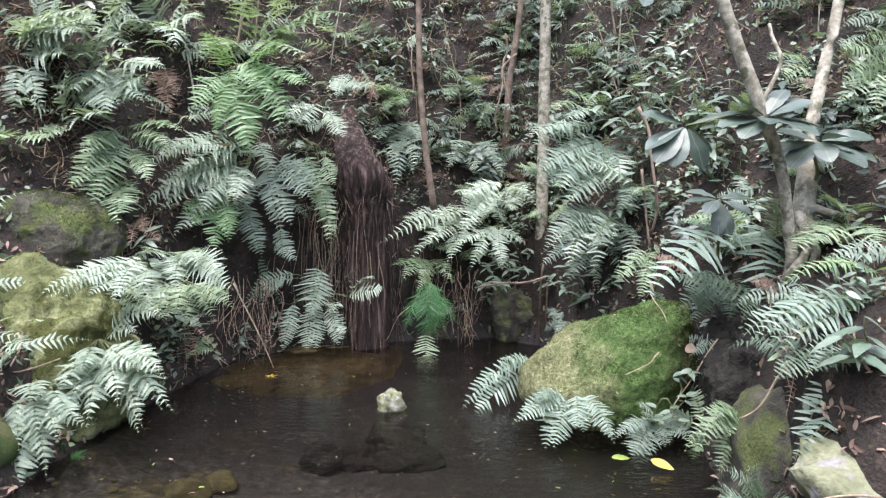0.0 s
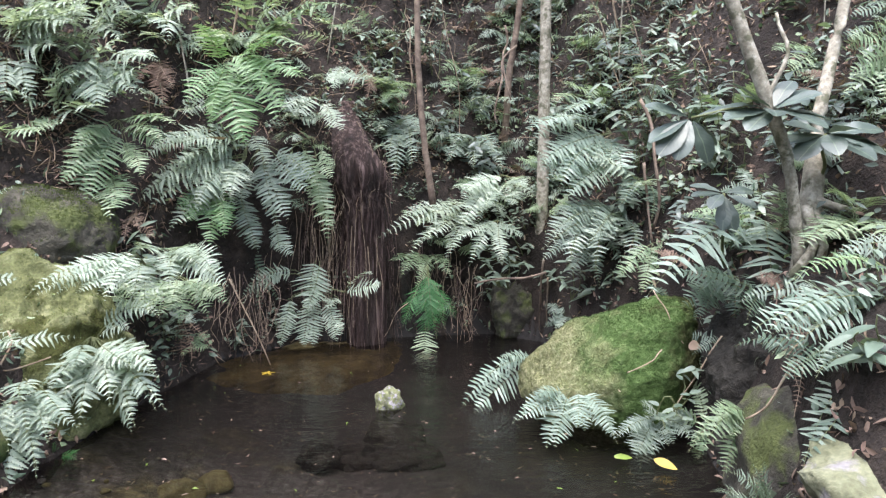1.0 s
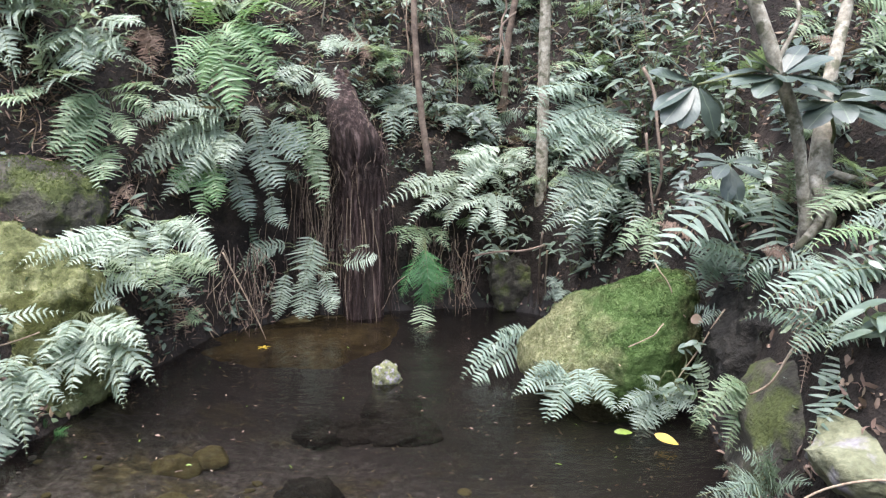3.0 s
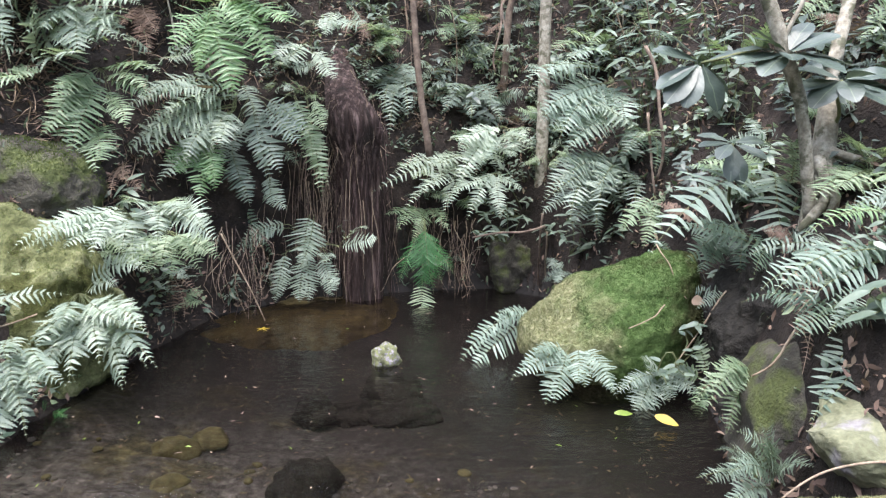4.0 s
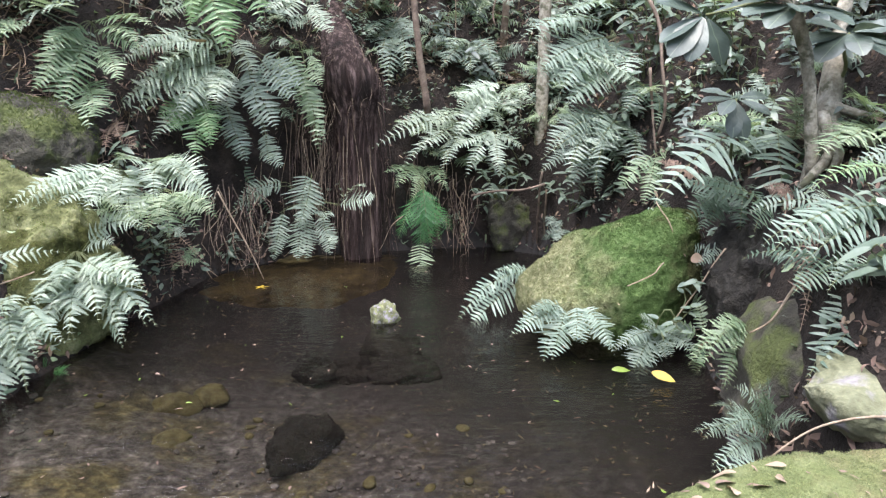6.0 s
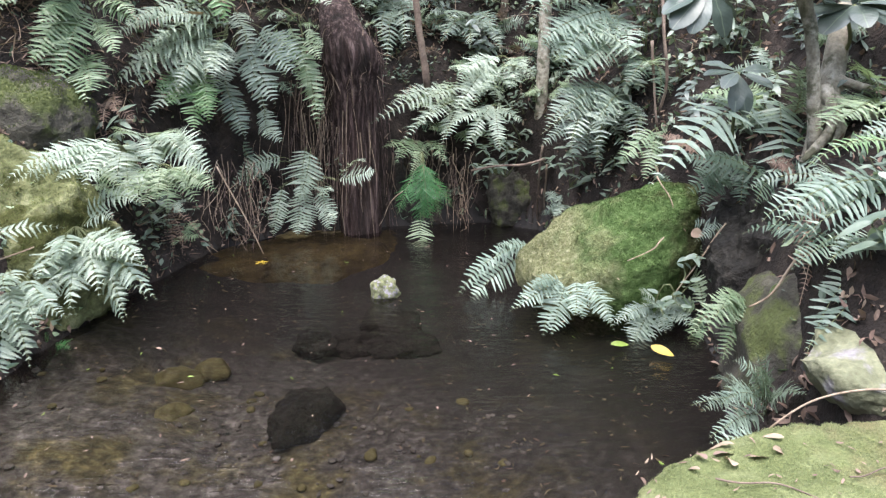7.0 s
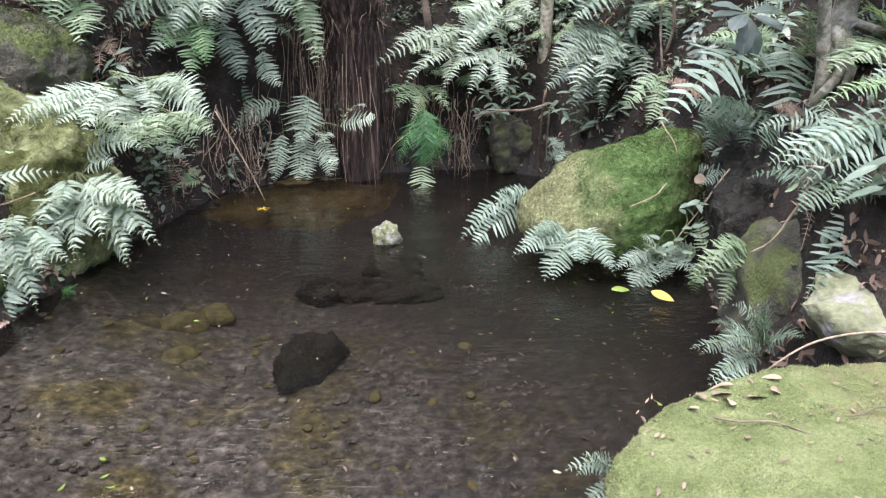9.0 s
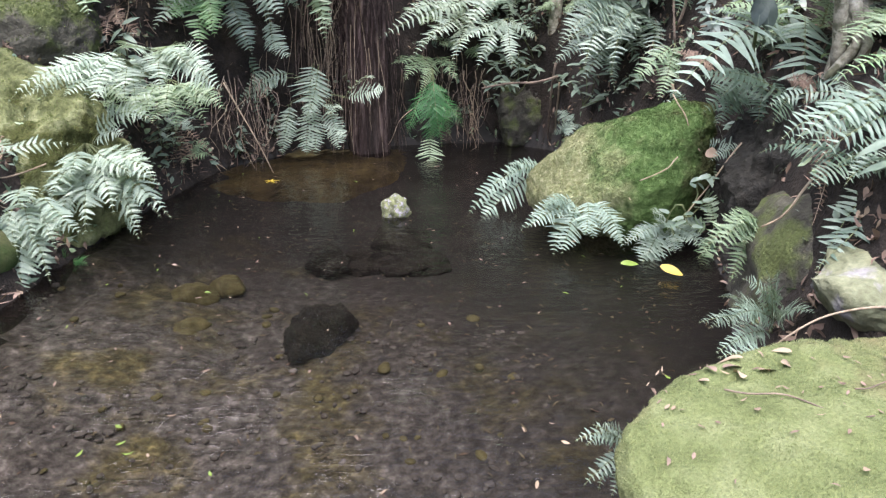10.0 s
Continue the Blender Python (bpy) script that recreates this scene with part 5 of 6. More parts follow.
fern("fine", "vivid", (-0.16, 5.85, 0.76), [(-0.16, 5.70, 0.19, 0.40, 0.02, -0.16, 5.81, 0.73), (-0.26, 5.70, 0.32, 0.26, 0.05, -0.18, 5.81, 0.67), (-0.02, 5.70, 0.34, 0.26, 0.05, -0.15, 5.81, 0.67), (-0.08, 5.70, 0.12, 0.28, 0.02, -0.16, 5.81, 0.70), (-0.18, 5.72, 0.14, 0.31, 0.02, -0.16, 5.81, 0.72), (-0.38, 5.72, 0.23, 0.23, 0.05, -0.21, 5.81, 0.65), (0.10, 5.72, 0.29, 0.22, 0.05, -0.18, 5.81, 0.68), (-0.01, 5.72, 0.21, 0.25, 0.02, -0.17, 5.81, 0.67)],
     "vivid green feathery fern dipping into the pond")
fern("blade", "green", (-0.19, 5.85, 0.22), [(-0.18, 5.70, -0.07, 0.26, 0.02, -0.18, 5.81, 0.20)],
     "green hanging frond touching the water")
fern("blade", "silver", (1.99, 3.95, 1.19), [(0.98, 3.15, 0.89, 0.38, 0.62, 1.76, 3.75, 1.20)],
     "large pale sword fern arching over a mossy boulder", face=(-0.1, -0.75, 0.65))
fern("blade", "silver", (1.97, 3.90, 1.19), [(1.69, 3.25, 0.80, 0.38, 0.35, 1.84, 3.74, 1.26)],
     "large pale sword fern beside a gnarled trunk")
fern("blade", "blue", (2.01, 3.90, 1.19), [(1.68, 3.30, 1.46, 0.23, 0.05, 1.95, 3.75, 1.18), (1.95, 3.30, 1.22, 0.22, 0.20, 2.02, 3.75, 1.16), (2.09, 3.30, 1.17, 0.22, 0.20, 2.02, 3.75, 1.14), (1.77, 3.37, 1.47, 0.19, 0.05, 1.93, 3.75, 1.18), (1.93, 3.37, 1.19, 0.16, 0.20, 2.00, 3.75, 1.16), (2.08, 3.37, 1.18, 0.21, 0.20, 2.04, 3.75, 1.14)],
     "large bluish sword fern beside a gnarled trunk")
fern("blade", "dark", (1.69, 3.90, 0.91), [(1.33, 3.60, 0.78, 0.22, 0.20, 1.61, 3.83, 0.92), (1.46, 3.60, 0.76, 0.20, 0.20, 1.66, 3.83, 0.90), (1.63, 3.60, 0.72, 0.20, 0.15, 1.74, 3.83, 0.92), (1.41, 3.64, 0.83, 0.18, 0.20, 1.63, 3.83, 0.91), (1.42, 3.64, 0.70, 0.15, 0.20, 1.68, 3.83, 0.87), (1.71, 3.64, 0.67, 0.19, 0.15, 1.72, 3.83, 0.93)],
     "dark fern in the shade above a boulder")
fern("blade", "bright", (1.97, 2.75, 1.07), [(1.30, 2.40, 1.08, 0.11, 0.30, 1.86, 2.66, 1.11), (1.43, 2.40, 1.16, 0.11, 0.20, 1.88, 2.66, 1.08)],
     "bright green sword fern on the near bank")
fern("blade", "silver", (2.00, 2.70, 0.95), [(1.16, 2.30, 0.89, 0.21, 0.40, 1.88, 2.60, 0.99), (1.26, 2.30, 0.83, 0.17, 0.35, 1.89, 2.60, 0.94), (1.33, 2.30, 0.82, 0.13, 0.30, 1.92, 2.60, 0.82), (1.15, 2.35, 0.90, 0.17, 0.40, 1.90, 2.60, 0.97), (1.23, 2.35, 0.82, 0.16, 0.35, 1.89, 2.60, 0.94), (1.40, 2.35, 0.85, 0.11, 0.30, 1.94, 2.60, 0.82)],
     "pale sword fern on the near bank", face=(0, -0.75, 0.65))
fern("blade", "blue", (1.75, 2.50, 0.67), [(1.25, 2.15, 0.49, 0.22, 0.30, 1.60, 2.41, 0.69), (1.38, 2.15, 0.50, 0.20, 0.25, 1.65, 2.41, 0.66), (1.29, 2.15, 0.81, 0.13, 0.35, 1.69, 2.41, 0.78), (1.49, 2.15, 0.56, 0.18, 0.20, 1.69, 2.41, 0.69), (1.28, 2.19, 0.44, 0.16, 0.30, 1.60, 2.41, 0.70), (1.40, 2.19, 0.46, 0.19, 0.25, 1.65, 2.41, 0.65), (1.31, 2.19, 0.78, 0.12, 0.35, 1.68, 2.41, 0.79), (1.54, 2.19, 0.53, 0.17, 0.20, 1.68, 2.41, 0.70)],
     "dark green sword fern overhanging a rock")
fern("sword", "silver", (0.74, 3.68, 0.29), [(0.40, 3.42, 0.19, 0.16, 0.35, 0.70, 3.62, 0.29), (0.60, 3.42, 0.04, 0.23, 0.25, 0.70, 3.62, 0.27), (0.72, 3.42, 0.15, 0.20, 0.20, 0.76, 3.62, 0.29), (0.92, 3.42, 0.10, 0.20, 0.30, 0.79, 3.62, 0.28), (0.50, 3.42, 0.33, 0.13, 0.20, 0.65, 3.62, 0.29), (0.37, 3.45, 0.16, 0.11, 0.35, 0.69, 3.62, 0.30), (0.56, 3.45, 0.02, 0.20, 0.25, 0.71, 3.62, 0.28), (0.77, 3.45, 0.12, 0.16, 0.20, 0.75, 3.62, 0.29), (0.95, 3.45, 0.05, 0.15, 0.30, 0.78, 3.62, 0.28), (0.49, 3.45, 0.30, 0.10, 0.20, 0.65, 3.62, 0.28)],
     "pale fern growing from the foot of a mossy boulder")
fern("lobed", "blue", (1.21, 3.60, 0.16), [(1.03, 3.40, -0.03, 0.24, 0.20, 1.18, 3.55, 0.16), (0.93, 3.40, 0.10, 0.14, 0.20, 1.18, 3.55, 0.16), (1.24, 3.40, 0.07, 0.13, 0.20, 1.22, 3.55, 0.16), (1.34, 3.40, 0.09, 0.13, 0.25, 1.24, 3.55, 0.16), (1.08, 3.40, 0.24, 0.11, 0.20, 1.18, 3.55, 0.18), (1.07, 3.42, -0.08, 0.22, 0.20, 1.15, 3.55, 0.17), (0.90, 3.42, 0.10, 0.11, 0.20, 1.20, 3.55, 0.17), (1.22, 3.42, 0.05, 0.11, 0.20, 1.21, 3.55, 0.14), (1.38, 3.42, 0.09, 0.10, 0.25, 1.23, 3.55, 0.16), (1.05, 3.42, 0.30, 0.11, 0.20, 1.20, 3.55, 0.19)],
     "bluish fern growing from the foot of a mossy boulder")
fern("sword", "silver", (0.63, 4.40, 0.27), [(0.19, 4.20, -0.04, 0.27, 0.40, 0.58, 4.35, 0.27), (0.33, 4.20, 0.28, 0.15, 0.20, 0.61, 4.35, 0.29), (0.82, 4.20, 0.42, 0.14, 0.25, 0.62, 4.35, 0.31), (0.10, 4.22, -0.02, 0.22, 0.40, 0.56, 4.35, 0.29), (0.34, 4.22, 0.33, 0.12, 0.20, 0.60, 4.35, 0.30), (0.88, 4.22, 0.38, 0.12, 0.25, 0.62, 4.35, 0.30)],
     "pale fern between a boulder and the water")
fern("lobed", "green", (1.49, 3.05, 0.38), [(1.14, 2.80, 0.23, 0.17, 0.35, 1.43, 2.99, 0.39), (1.24, 2.80, 0.42, 0.13, 0.25, 1.44, 2.99, 0.38), (1.26, 2.80, 0.15, 0.14, 0.20, 1.44, 2.99, 0.36), (1.29, 2.80, 0.33, 0.14, 0.20, 1.43, 2.99, 0.39), (1.11, 2.83, 0.25, 0.13, 0.35, 1.44, 2.99, 0.40), (1.22, 2.83, 0.38, 0.10, 0.25, 1.44, 2.99, 0.36), (1.29, 2.83, 0.13, 0.10, 0.20, 1.43, 2.99, 0.37), (1.28, 2.83, 0.35, 0.09, 0.20, 1.44, 2.99, 0.39)],
     "green fern leaning over dark water")
fern("sword", "silver", (1.27, 2.40, 0.12), [(0.99, 2.15, 0.41, 0.10, 0.10, 1.25, 2.34, 0.16), (0.99, 2.15, 0.29, 0.14, 0.30, 1.25, 2.34, 0.17), (1.24, 2.15, 0.34, 0.14, 0.30, 1.25, 2.34, 0.19), (1.11, 2.15, 0.42, 0.14, 0.10, 1.24, 2.34, 0.20), (1.12, 2.15, 0.50, 0.09, 0.05, 1.24, 2.34, 0.20), (1.01, 2.15, 0.19, 0.14, 0.25, 1.24, 2.34, 0.14), (1.02, 2.18, 0.44, 0.09, 0.10, 1.25, 2.34, 0.14), (1.03, 2.18, 0.30, 0.12, 0.30, 1.26, 2.34, 0.17), (1.30, 2.18, 0.31, 0.09, 0.30, 1.24, 2.34, 0.19), (1.12, 2.18, 0.43, 0.12, 0.10, 1.25, 2.34, 0.21), (1.09, 2.18, 0.49, 0.06, 0.05, 1.25, 2.34, 0.21), (0.97, 2.18, 0.14, 0.11, 0.25, 1.24, 2.34, 0.15)],
     "pale fern rooted between rocks at the water")
fern("lobed", "blue", (1.28, 2.55, 0.09), [(0.96, 2.35, 0.18, 0.10, 0.30, 1.22, 2.50, 0.14), (1.02, 2.35, 0.29, 0.08, 0.20, 1.20, 2.50, 0.17), (1.19, 2.35, 0.05, 0.11, 0.20, 1.34, 2.50, 0.03), (1.32, 2.35, 0.07, 0.11, 0.20, 1.35, 2.50, 0.03), (1.01, 2.37, 0.14, 0.08, 0.30, 1.21, 2.50, 0.12), (1.09, 2.37, 0.24, 0.06, 0.20, 1.20, 2.50, 0.15), (1.18, 2.37, 0.05, 0.10, 0.20, 1.34, 2.50, 0.01), (1.31, 2.37, 0.08, 0.08, 0.20, 1.35, 2.50, 0.03)],
     "green fern rooted between rocks at the water")
fern("blade", "silver", (0.99, 1.80, 0.34), [(0.77, 1.72, 0.39, 0.09, 0.35, 0.98, 1.78, 0.35)],
     "small pale fern at the edge of a mossy slab")
fern("sword", "blue", (0.44, 1.38, 0.32), [(0.28, 1.30, 0.41, 0.06, 0.35, 0.43, 1.36, 0.35), (0.31, 1.30, 0.28, 0.06, 0.30, 0.43, 1.36, 0.33), (0.35, 1.30, 0.46, 0.04, 0.10, 0.42, 1.36, 0.37), (0.38, 1.30, 0.25, 0.06, 0.20, 0.43, 1.36, 0.32), (0.31, 1.31, 0.39, 0.05, 0.35, 0.44, 1.36, 0.34), (0.35, 1.31, 0.26, 0.05, 0.30, 0.43, 1.36, 0.34), (0.32, 1.31, 0.45, 0.04, 0.10, 0.41, 1.36, 0.36), (0.40, 1.31, 0.27, 0.04, 0.20, 0.43, 1.36, 0.29)],
     "pale fern tucked under a mossy slab")
fern("soft", "pale", (-2.11, 3.80, 0.56), [(-1.77, 3.32, 0.29, 0.27, 0.15, -2.01, 3.68, 0.52), (-1.94, 3.32, 0.18, 0.27, 0.15, -2.05, 3.68, 0.48), (-1.47, 3.32, 0.27, 0.27, 0.20, -1.95, 3.68, 0.48), (-1.64, 3.32, 0.18, 0.21, 0.15, -1.93, 3.68, 0.44), (-2.07, 3.32, 0.21, 0.25, 0.15, -2.10, 3.68, 0.48), (-1.50, 3.32, 0.45, 0.23, 0.20, -1.94, 3.68, 0.52), (-2.10, 3.32, 0.37, 0.25, 0.15, -2.11, 3.68, 0.52), (-1.96, 3.32, 0.49, 0.25, 0.15, -2.09, 3.68, 0.55), (-1.63, 3.32, 0.51, 0.23, 0.20, -2.00, 3.68, 0.55), (-1.75, 3.38, 0.34, 0.26, 0.15, -2.03, 3.68, 0.51), (-1.94, 3.38, 0.16, 0.21, 0.15, -2.05, 3.68, 0.49), (-1.55, 3.38, 0.25, 0.20, 0.20, -1.96, 3.68, 0.48), (-1.69, 3.38, 0.13, 0.19, 0.15, -1.91, 3.68, 0.43), (-2.13, 3.38, 0.17, 0.18, 0.15, -2.11, 3.68, 0.47), (-1.54, 3.38, 0.48, 0.22, 0.20, -1.96, 3.68, 0.51), (-2.20, 3.38, 0.35, 0.21, 0.15, -2.12, 3.68, 0.53), (-2.03, 3.38, 0.46, 0.19, 0.15, -2.07, 3.68, 0.56), (-1.69, 3.38, 0.48, 0.19, 0.20, -2.02, 3.68, 0.52)],
     "pale feathery fern leaning over the water")
fern("soft", "pale", (-2.21, 3.30, 0.44), [(-2.10, 2.98, -0.02, 0.25, 0.12, -2.17, 3.22, 0.38), (-1.96, 2.98, 0.09, 0.23, 0.15, -2.13, 3.22, 0.38), (-1.90, 2.98, 0.22, 0.21, 0.15, -2.11, 3.22, 0.40), (-2.00, 2.98, 0.26, 0.21, 0.12, -2.15, 3.22, 0.40), (-2.17, 2.98, 0.14, 0.23, 0.15, -2.21, 3.22, 0.38), (-1.80, 2.98, 0.33, 0.19, 0.15, -2.08, 3.22, 0.44), (-2.01, 2.98, 0.42, 0.22, 0.10, -2.16, 3.22, 0.46), (-2.12, 3.02, -0.01, 0.18, 0.12, -2.18, 3.22, 0.37), (-1.99, 3.02, 0.03, 0.20, 0.15, -2.14, 3.22, 0.40), (-1.91, 3.02, 0.24, 0.20, 0.15, -2.12, 3.22, 0.40), (-2.00, 3.02, 0.19, 0.16, 0.12, -2.14, 3.22, 0.40), (-2.12, 3.02, 0.16, 0.17, 0.15, -2.23, 3.22, 0.36), (-1.77, 3.02, 0.29, 0.16, 0.15, -2.09, 3.22, 0.42), (-2.06, 3.02, 0.44, 0.15, 0.10, -2.14, 3.22, 0.47)],
     "pale feathery fern leaning over the water")
fern("soft", "pale", (-2.89, 4.94, 1.99), [(-2.04, 4.54, 2.29, 0.42, 0.20), (-2.30, 4.39, 2.00, 0.40, 0.20), (-3.01, 4.44, 2.09, 0.42, 0.20), (-3.01, 4.64, 2.54, 0.44, 0.15), (-2.39, 4.74, 2.74, 0.44, 0.10), (-2.15, 4.64, 2.54, 0.40, 0.15), (-2.66, 4.54, 2.36, 0.40, 0.20), (-3.35, 4.64, 2.38, 0.44, 0.20)],
     "pale feathery fern on the upper bank")
fern("soft", "pale", (-3.22, 5.10, 2.55), [(-2.51, 4.60, 2.64, 0.41, 0.15), (-3.13, 4.70, 2.71, 0.41, 0.20), (-2.86, 4.90, 2.96, 0.41, 0.10), (-3.60, 4.90, 2.63, 0.41, 0.10), (-2.35, 4.60, 2.57, 0.41, 0.20), (-2.73, 4.50, 2.54, 0.37, 0.20)],
     "pale feathery fern on the upper bank")
fern("soft", "pale", (-2.56, 5.96, 2.88), [(-2.59, 5.60, 3.17, 0.46, 0.10), (-2.04, 5.40, 2.89, 0.41, 0.20), (-2.19, 5.30, 2.60, 0.41, 0.20), (-2.60, 5.30, 2.82, 0.41, 0.20), (-2.01, 5.60, 3.17, 0.41, 0.10)],
     "light feathery fern on the upper bank")
fern("soft", "green", (-1.92, 6.58, 2.86), [(-2.14, 5.58, 2.51, 0.47, 0.20), (-1.90, 5.68, 2.82, 0.47, 0.15), (-1.32, 5.68, 2.82, 0.47, 0.20), (-1.09, 5.48, 2.50, 0.44, 0.25), (-1.78, 5.78, 3.27, 0.47, 0.10), (-1.43, 5.78, 3.18, 0.47, 0.10), (-0.72, 5.58, 2.93, 0.44, 0.20), (-0.93, 5.68, 3.20, 0.44, 0.10)],
     "green feathery fern crowning the root bank")
fern("lobed", "green", (-2.66, 4.34, 1.11), [(-2.84, 4.20, 1.08, 0.20, 0.15), (-2.43, 4.20, 1.18, 0.16, 0.15), (-2.73, 4.20, 1.16, 0.18, 0.15), (-2.92, 4.20, 1.12, 0.20, 0.10)],
     "green fern behind a mossy rock")
fern("sword", "vivid", (-2.13, 3.44, -0.04), [(-1.93, 3.30, 0.07, 0.07, 0.10), (-2.00, 3.27, -0.01, 0.07, 0.10), (-2.12, 3.30, -0.01, 0.07, 0.10), (-1.93, 3.27, 0.02, 0.07, 0.15), (-2.09, 3.33, 0.09, 0.07, 0.10)],
     "small bright green fern at the water")
fern("lobed", "pale", (0.23, 6.70, 1.18), [(-0.61, 5.80, 1.00, 0.28, 0.25), (-0.44, 5.85, 1.16, 0.28, 0.20), (-0.00, 5.75, 0.81, 0.30, 0.25), (-0.23, 5.75, 0.96, 0.26, 0.20), (-0.36, 5.80, 0.81, 0.23, 0.20)],
     "light green fern on the back bank")
fern("soft", "pale", (0.41, 6.80, 1.30), [(0.46, 5.90, 1.48, 0.36, 0.20), (0.05, 5.90, 1.44, 0.36, 0.20), (0.82, 5.90, 1.34, 0.34, 0.20), (0.15, 5.70, 1.07, 0.36, 0.25), (0.50, 5.80, 1.12, 0.36, 0.25), (-0.11, 5.80, 1.21, 0.34, 0.20)],
     "light green fern on the back bank")
fern("lobed", "green", (-0.18, 6.52, 0.79), [(-0.41, 5.82, 0.65, 0.22, 0.15), (-0.28, 5.82, 0.55, 0.20, 0.15), (0.05, 5.82, 0.65, 0.20, 0.15), (-0.51, 5.82, 0.80, 0.22, 0.15)],
     "green fern on the wet bank")
fern("lobed", "blue", (-0.46, 6.94, 2.21), [(-0.54, 6.14, 1.68, 0.30, 0.10), (-0.32, 6.14, 1.63, 0.30, 0.10), (-0.49, 6.14, 1.44, 0.28, 0.10), (-0.65, 6.24, 1.95, 0.28, 0.15), (-0.25, 6.24, 1.95, 0.25, 0.20)],
     "bluish fern behind a thin trunk")
fern("lobed", "green", (-0.60, 6.90, 2.41), [(-0.74, 6.10, 2.46, 0.24, 0.20), (-0.37, 6.10, 2.25, 0.24, 0.20), (-0.16, 6.10, 2.35, 0.22, 0.20), (-0.64, 6.10, 2.20, 0.22, 0.20)],
     "green fern behind a thin trunk")
fern("lobed", "blue", (0.24, 7.16, 1.96), [(-0.01, 6.36, 1.69, 0.28, 0.20), (0.43, 6.26, 1.77, 0.25, 0.20), (0.26, 6.26, 1.63, 0.28, 0.20), (0.05, 6.36, 1.85, 0.28, 0.20), (0.54, 6.26, 1.58, 0.25, 0.20)],
     "green fern on the back slope")
fern("sword", "pale", (0.56, 7.48, 2.43), [(0.22, 6.68, 2.30, 0.16, 0.20), (0.68, 6.68, 2.27, 0.16, 0.20), (0.33, 6.68, 2.18, 0.16, 0.20)],
     "light fern on the leaf-strewn slope")
fern("lobed", "green", (0.18, 7.58, 2.69), [(-0.01, 6.78, 2.39, 0.27, 0.20), (0.34, 6.78, 2.45, 0.24, 0.20), (0.45, 6.78, 2.62, 0.24, 0.20), (-0.07, 6.78, 2.62, 0.24, 0.20)],
     "green fern on the leaf-strewn slope")
fern("lobed", "blue", (1.43, 5.56, 1.25), [(0.70, 4.76, 1.00, 0.29, 0.22), (0.89, 4.66, 0.88, 0.34, 0.22), (1.07, 4.66, 0.84, 0.29, 0.22), (1.36, 4.76, 0.86, 0.27, 0.25), (0.81, 4.76, 1.15, 0.32, 0.20), (1.45, 4.86, 1.08, 0.27, 0.20), (1.02, 4.61, 1.06, 0.32, 0.25)],
     "bluish green fern on the back bank")
fern("sword", "green", (1.55, 6.78, 2.34), [(0.93, 5.98, 2.21, 0.25, 0.20), (1.02, 5.98, 2.39, 0.25, 0.15), (1.42, 6.08, 2.38, 0.25, 0.10), (1.26, 5.88, 2.17, 0.25, 0.20)],
     "green ladder fern on the slope")
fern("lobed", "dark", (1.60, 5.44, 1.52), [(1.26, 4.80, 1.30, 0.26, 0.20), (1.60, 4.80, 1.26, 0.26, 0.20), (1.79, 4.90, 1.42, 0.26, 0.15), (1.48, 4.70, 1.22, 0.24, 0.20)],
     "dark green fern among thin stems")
fern("lobed", "green", (2.09, 3.30, 1.29), [(1.83, 3.00, 1.43, 0.23, 0.20), (1.70, 2.90, 1.22, 0.23, 0.25), (2.02, 2.90, 1.20, 0.23, 0.20), (2.05, 3.10, 1.41, 0.23, 0.20), (1.60, 2.90, 1.17, 0.23, 0.20)],
     "green fern beside a gnarled trunk")
fern("sword", "green", (2.67, 3.86, 2.23), [(2.21, 3.66, 2.27, 0.24, 0.20), (2.20, 3.61, 2.07, 0.24, 0.20), (2.16, 3.61, 1.94, 0.24, 0.20), (2.44, 3.76, 2.37, 0.24, 0.20), (2.37, 3.56, 1.90, 0.24, 0.25)],
     "pale ladder fern on the upper bank")
fern("sword", "green", (2.60, 4.66, 2.39), [(2.14, 4.40, 2.35, 0.24, 0.20), (2.19, 4.30, 2.17, 0.24, 0.20), (2.34, 4.30, 2.13, 0.24, 0.20), (2.65, 4.30, 1.88, 0.24, 0.20)],
     "green ladder fern on the upper bank")
fern("sword", "green", (1.53, 3.90, 0.50), [(1.75, 3.80, 0.44, 0.10, 0.15), (1.67, 3.80, 0.25, 0.08, 0.10), (1.57, 3.80, 0.26, 0.08, 0.10)],
     "small fern beside a mossy boulder")
fern("lobed", "dead", (-2.39, 5.02, 1.24), [(-2.11, 4.50, 1.14, 0.15, 0.10), (-2.23, 4.50, 1.06, 0.13, 0.10), (-2.01, 4.50, 1.10, 0.13, 0.10)],
     "dead brown fern fronds hanging on the bank")
fern("lobed", "dead", (-2.12, 5.08, 0.47), [(-1.91, 4.80, 0.13, 0.10, 0.10), (-2.06, 4.80, 0.17, 0.10, 0.05), (-1.71, 4.90, 0.15, 0.08, 0.10), (-1.98, 4.80, 0.04, 0.08, 0.10)],
     "dead brown fern fronds hanging on the bank")
fern("lobed", "dead", (-2.51, 5.82, 2.56), [(-2.52, 5.40, 2.30, 0.21, 0.10), (-2.44, 5.40, 2.11, 0.21, 0.10), (-2.20, 5.40, 2.25, 0.21, 0.10), (-2.30, 5.40, 2.07, 0.21, 0.10)],
     "dead brown fern fronds hanging on the bank")
fern("sword", "dead", (-0.90, 6.94, 2.77), [(-0.76, 6.24, 2.27, 0.16, 0.10), (-0.89, 6.24, 2.35, 0.16, 0.10), (-0.65, 6.24, 2.32, 0.16, 0.10)],
     "dead brown fern fronds hanging on the bank")
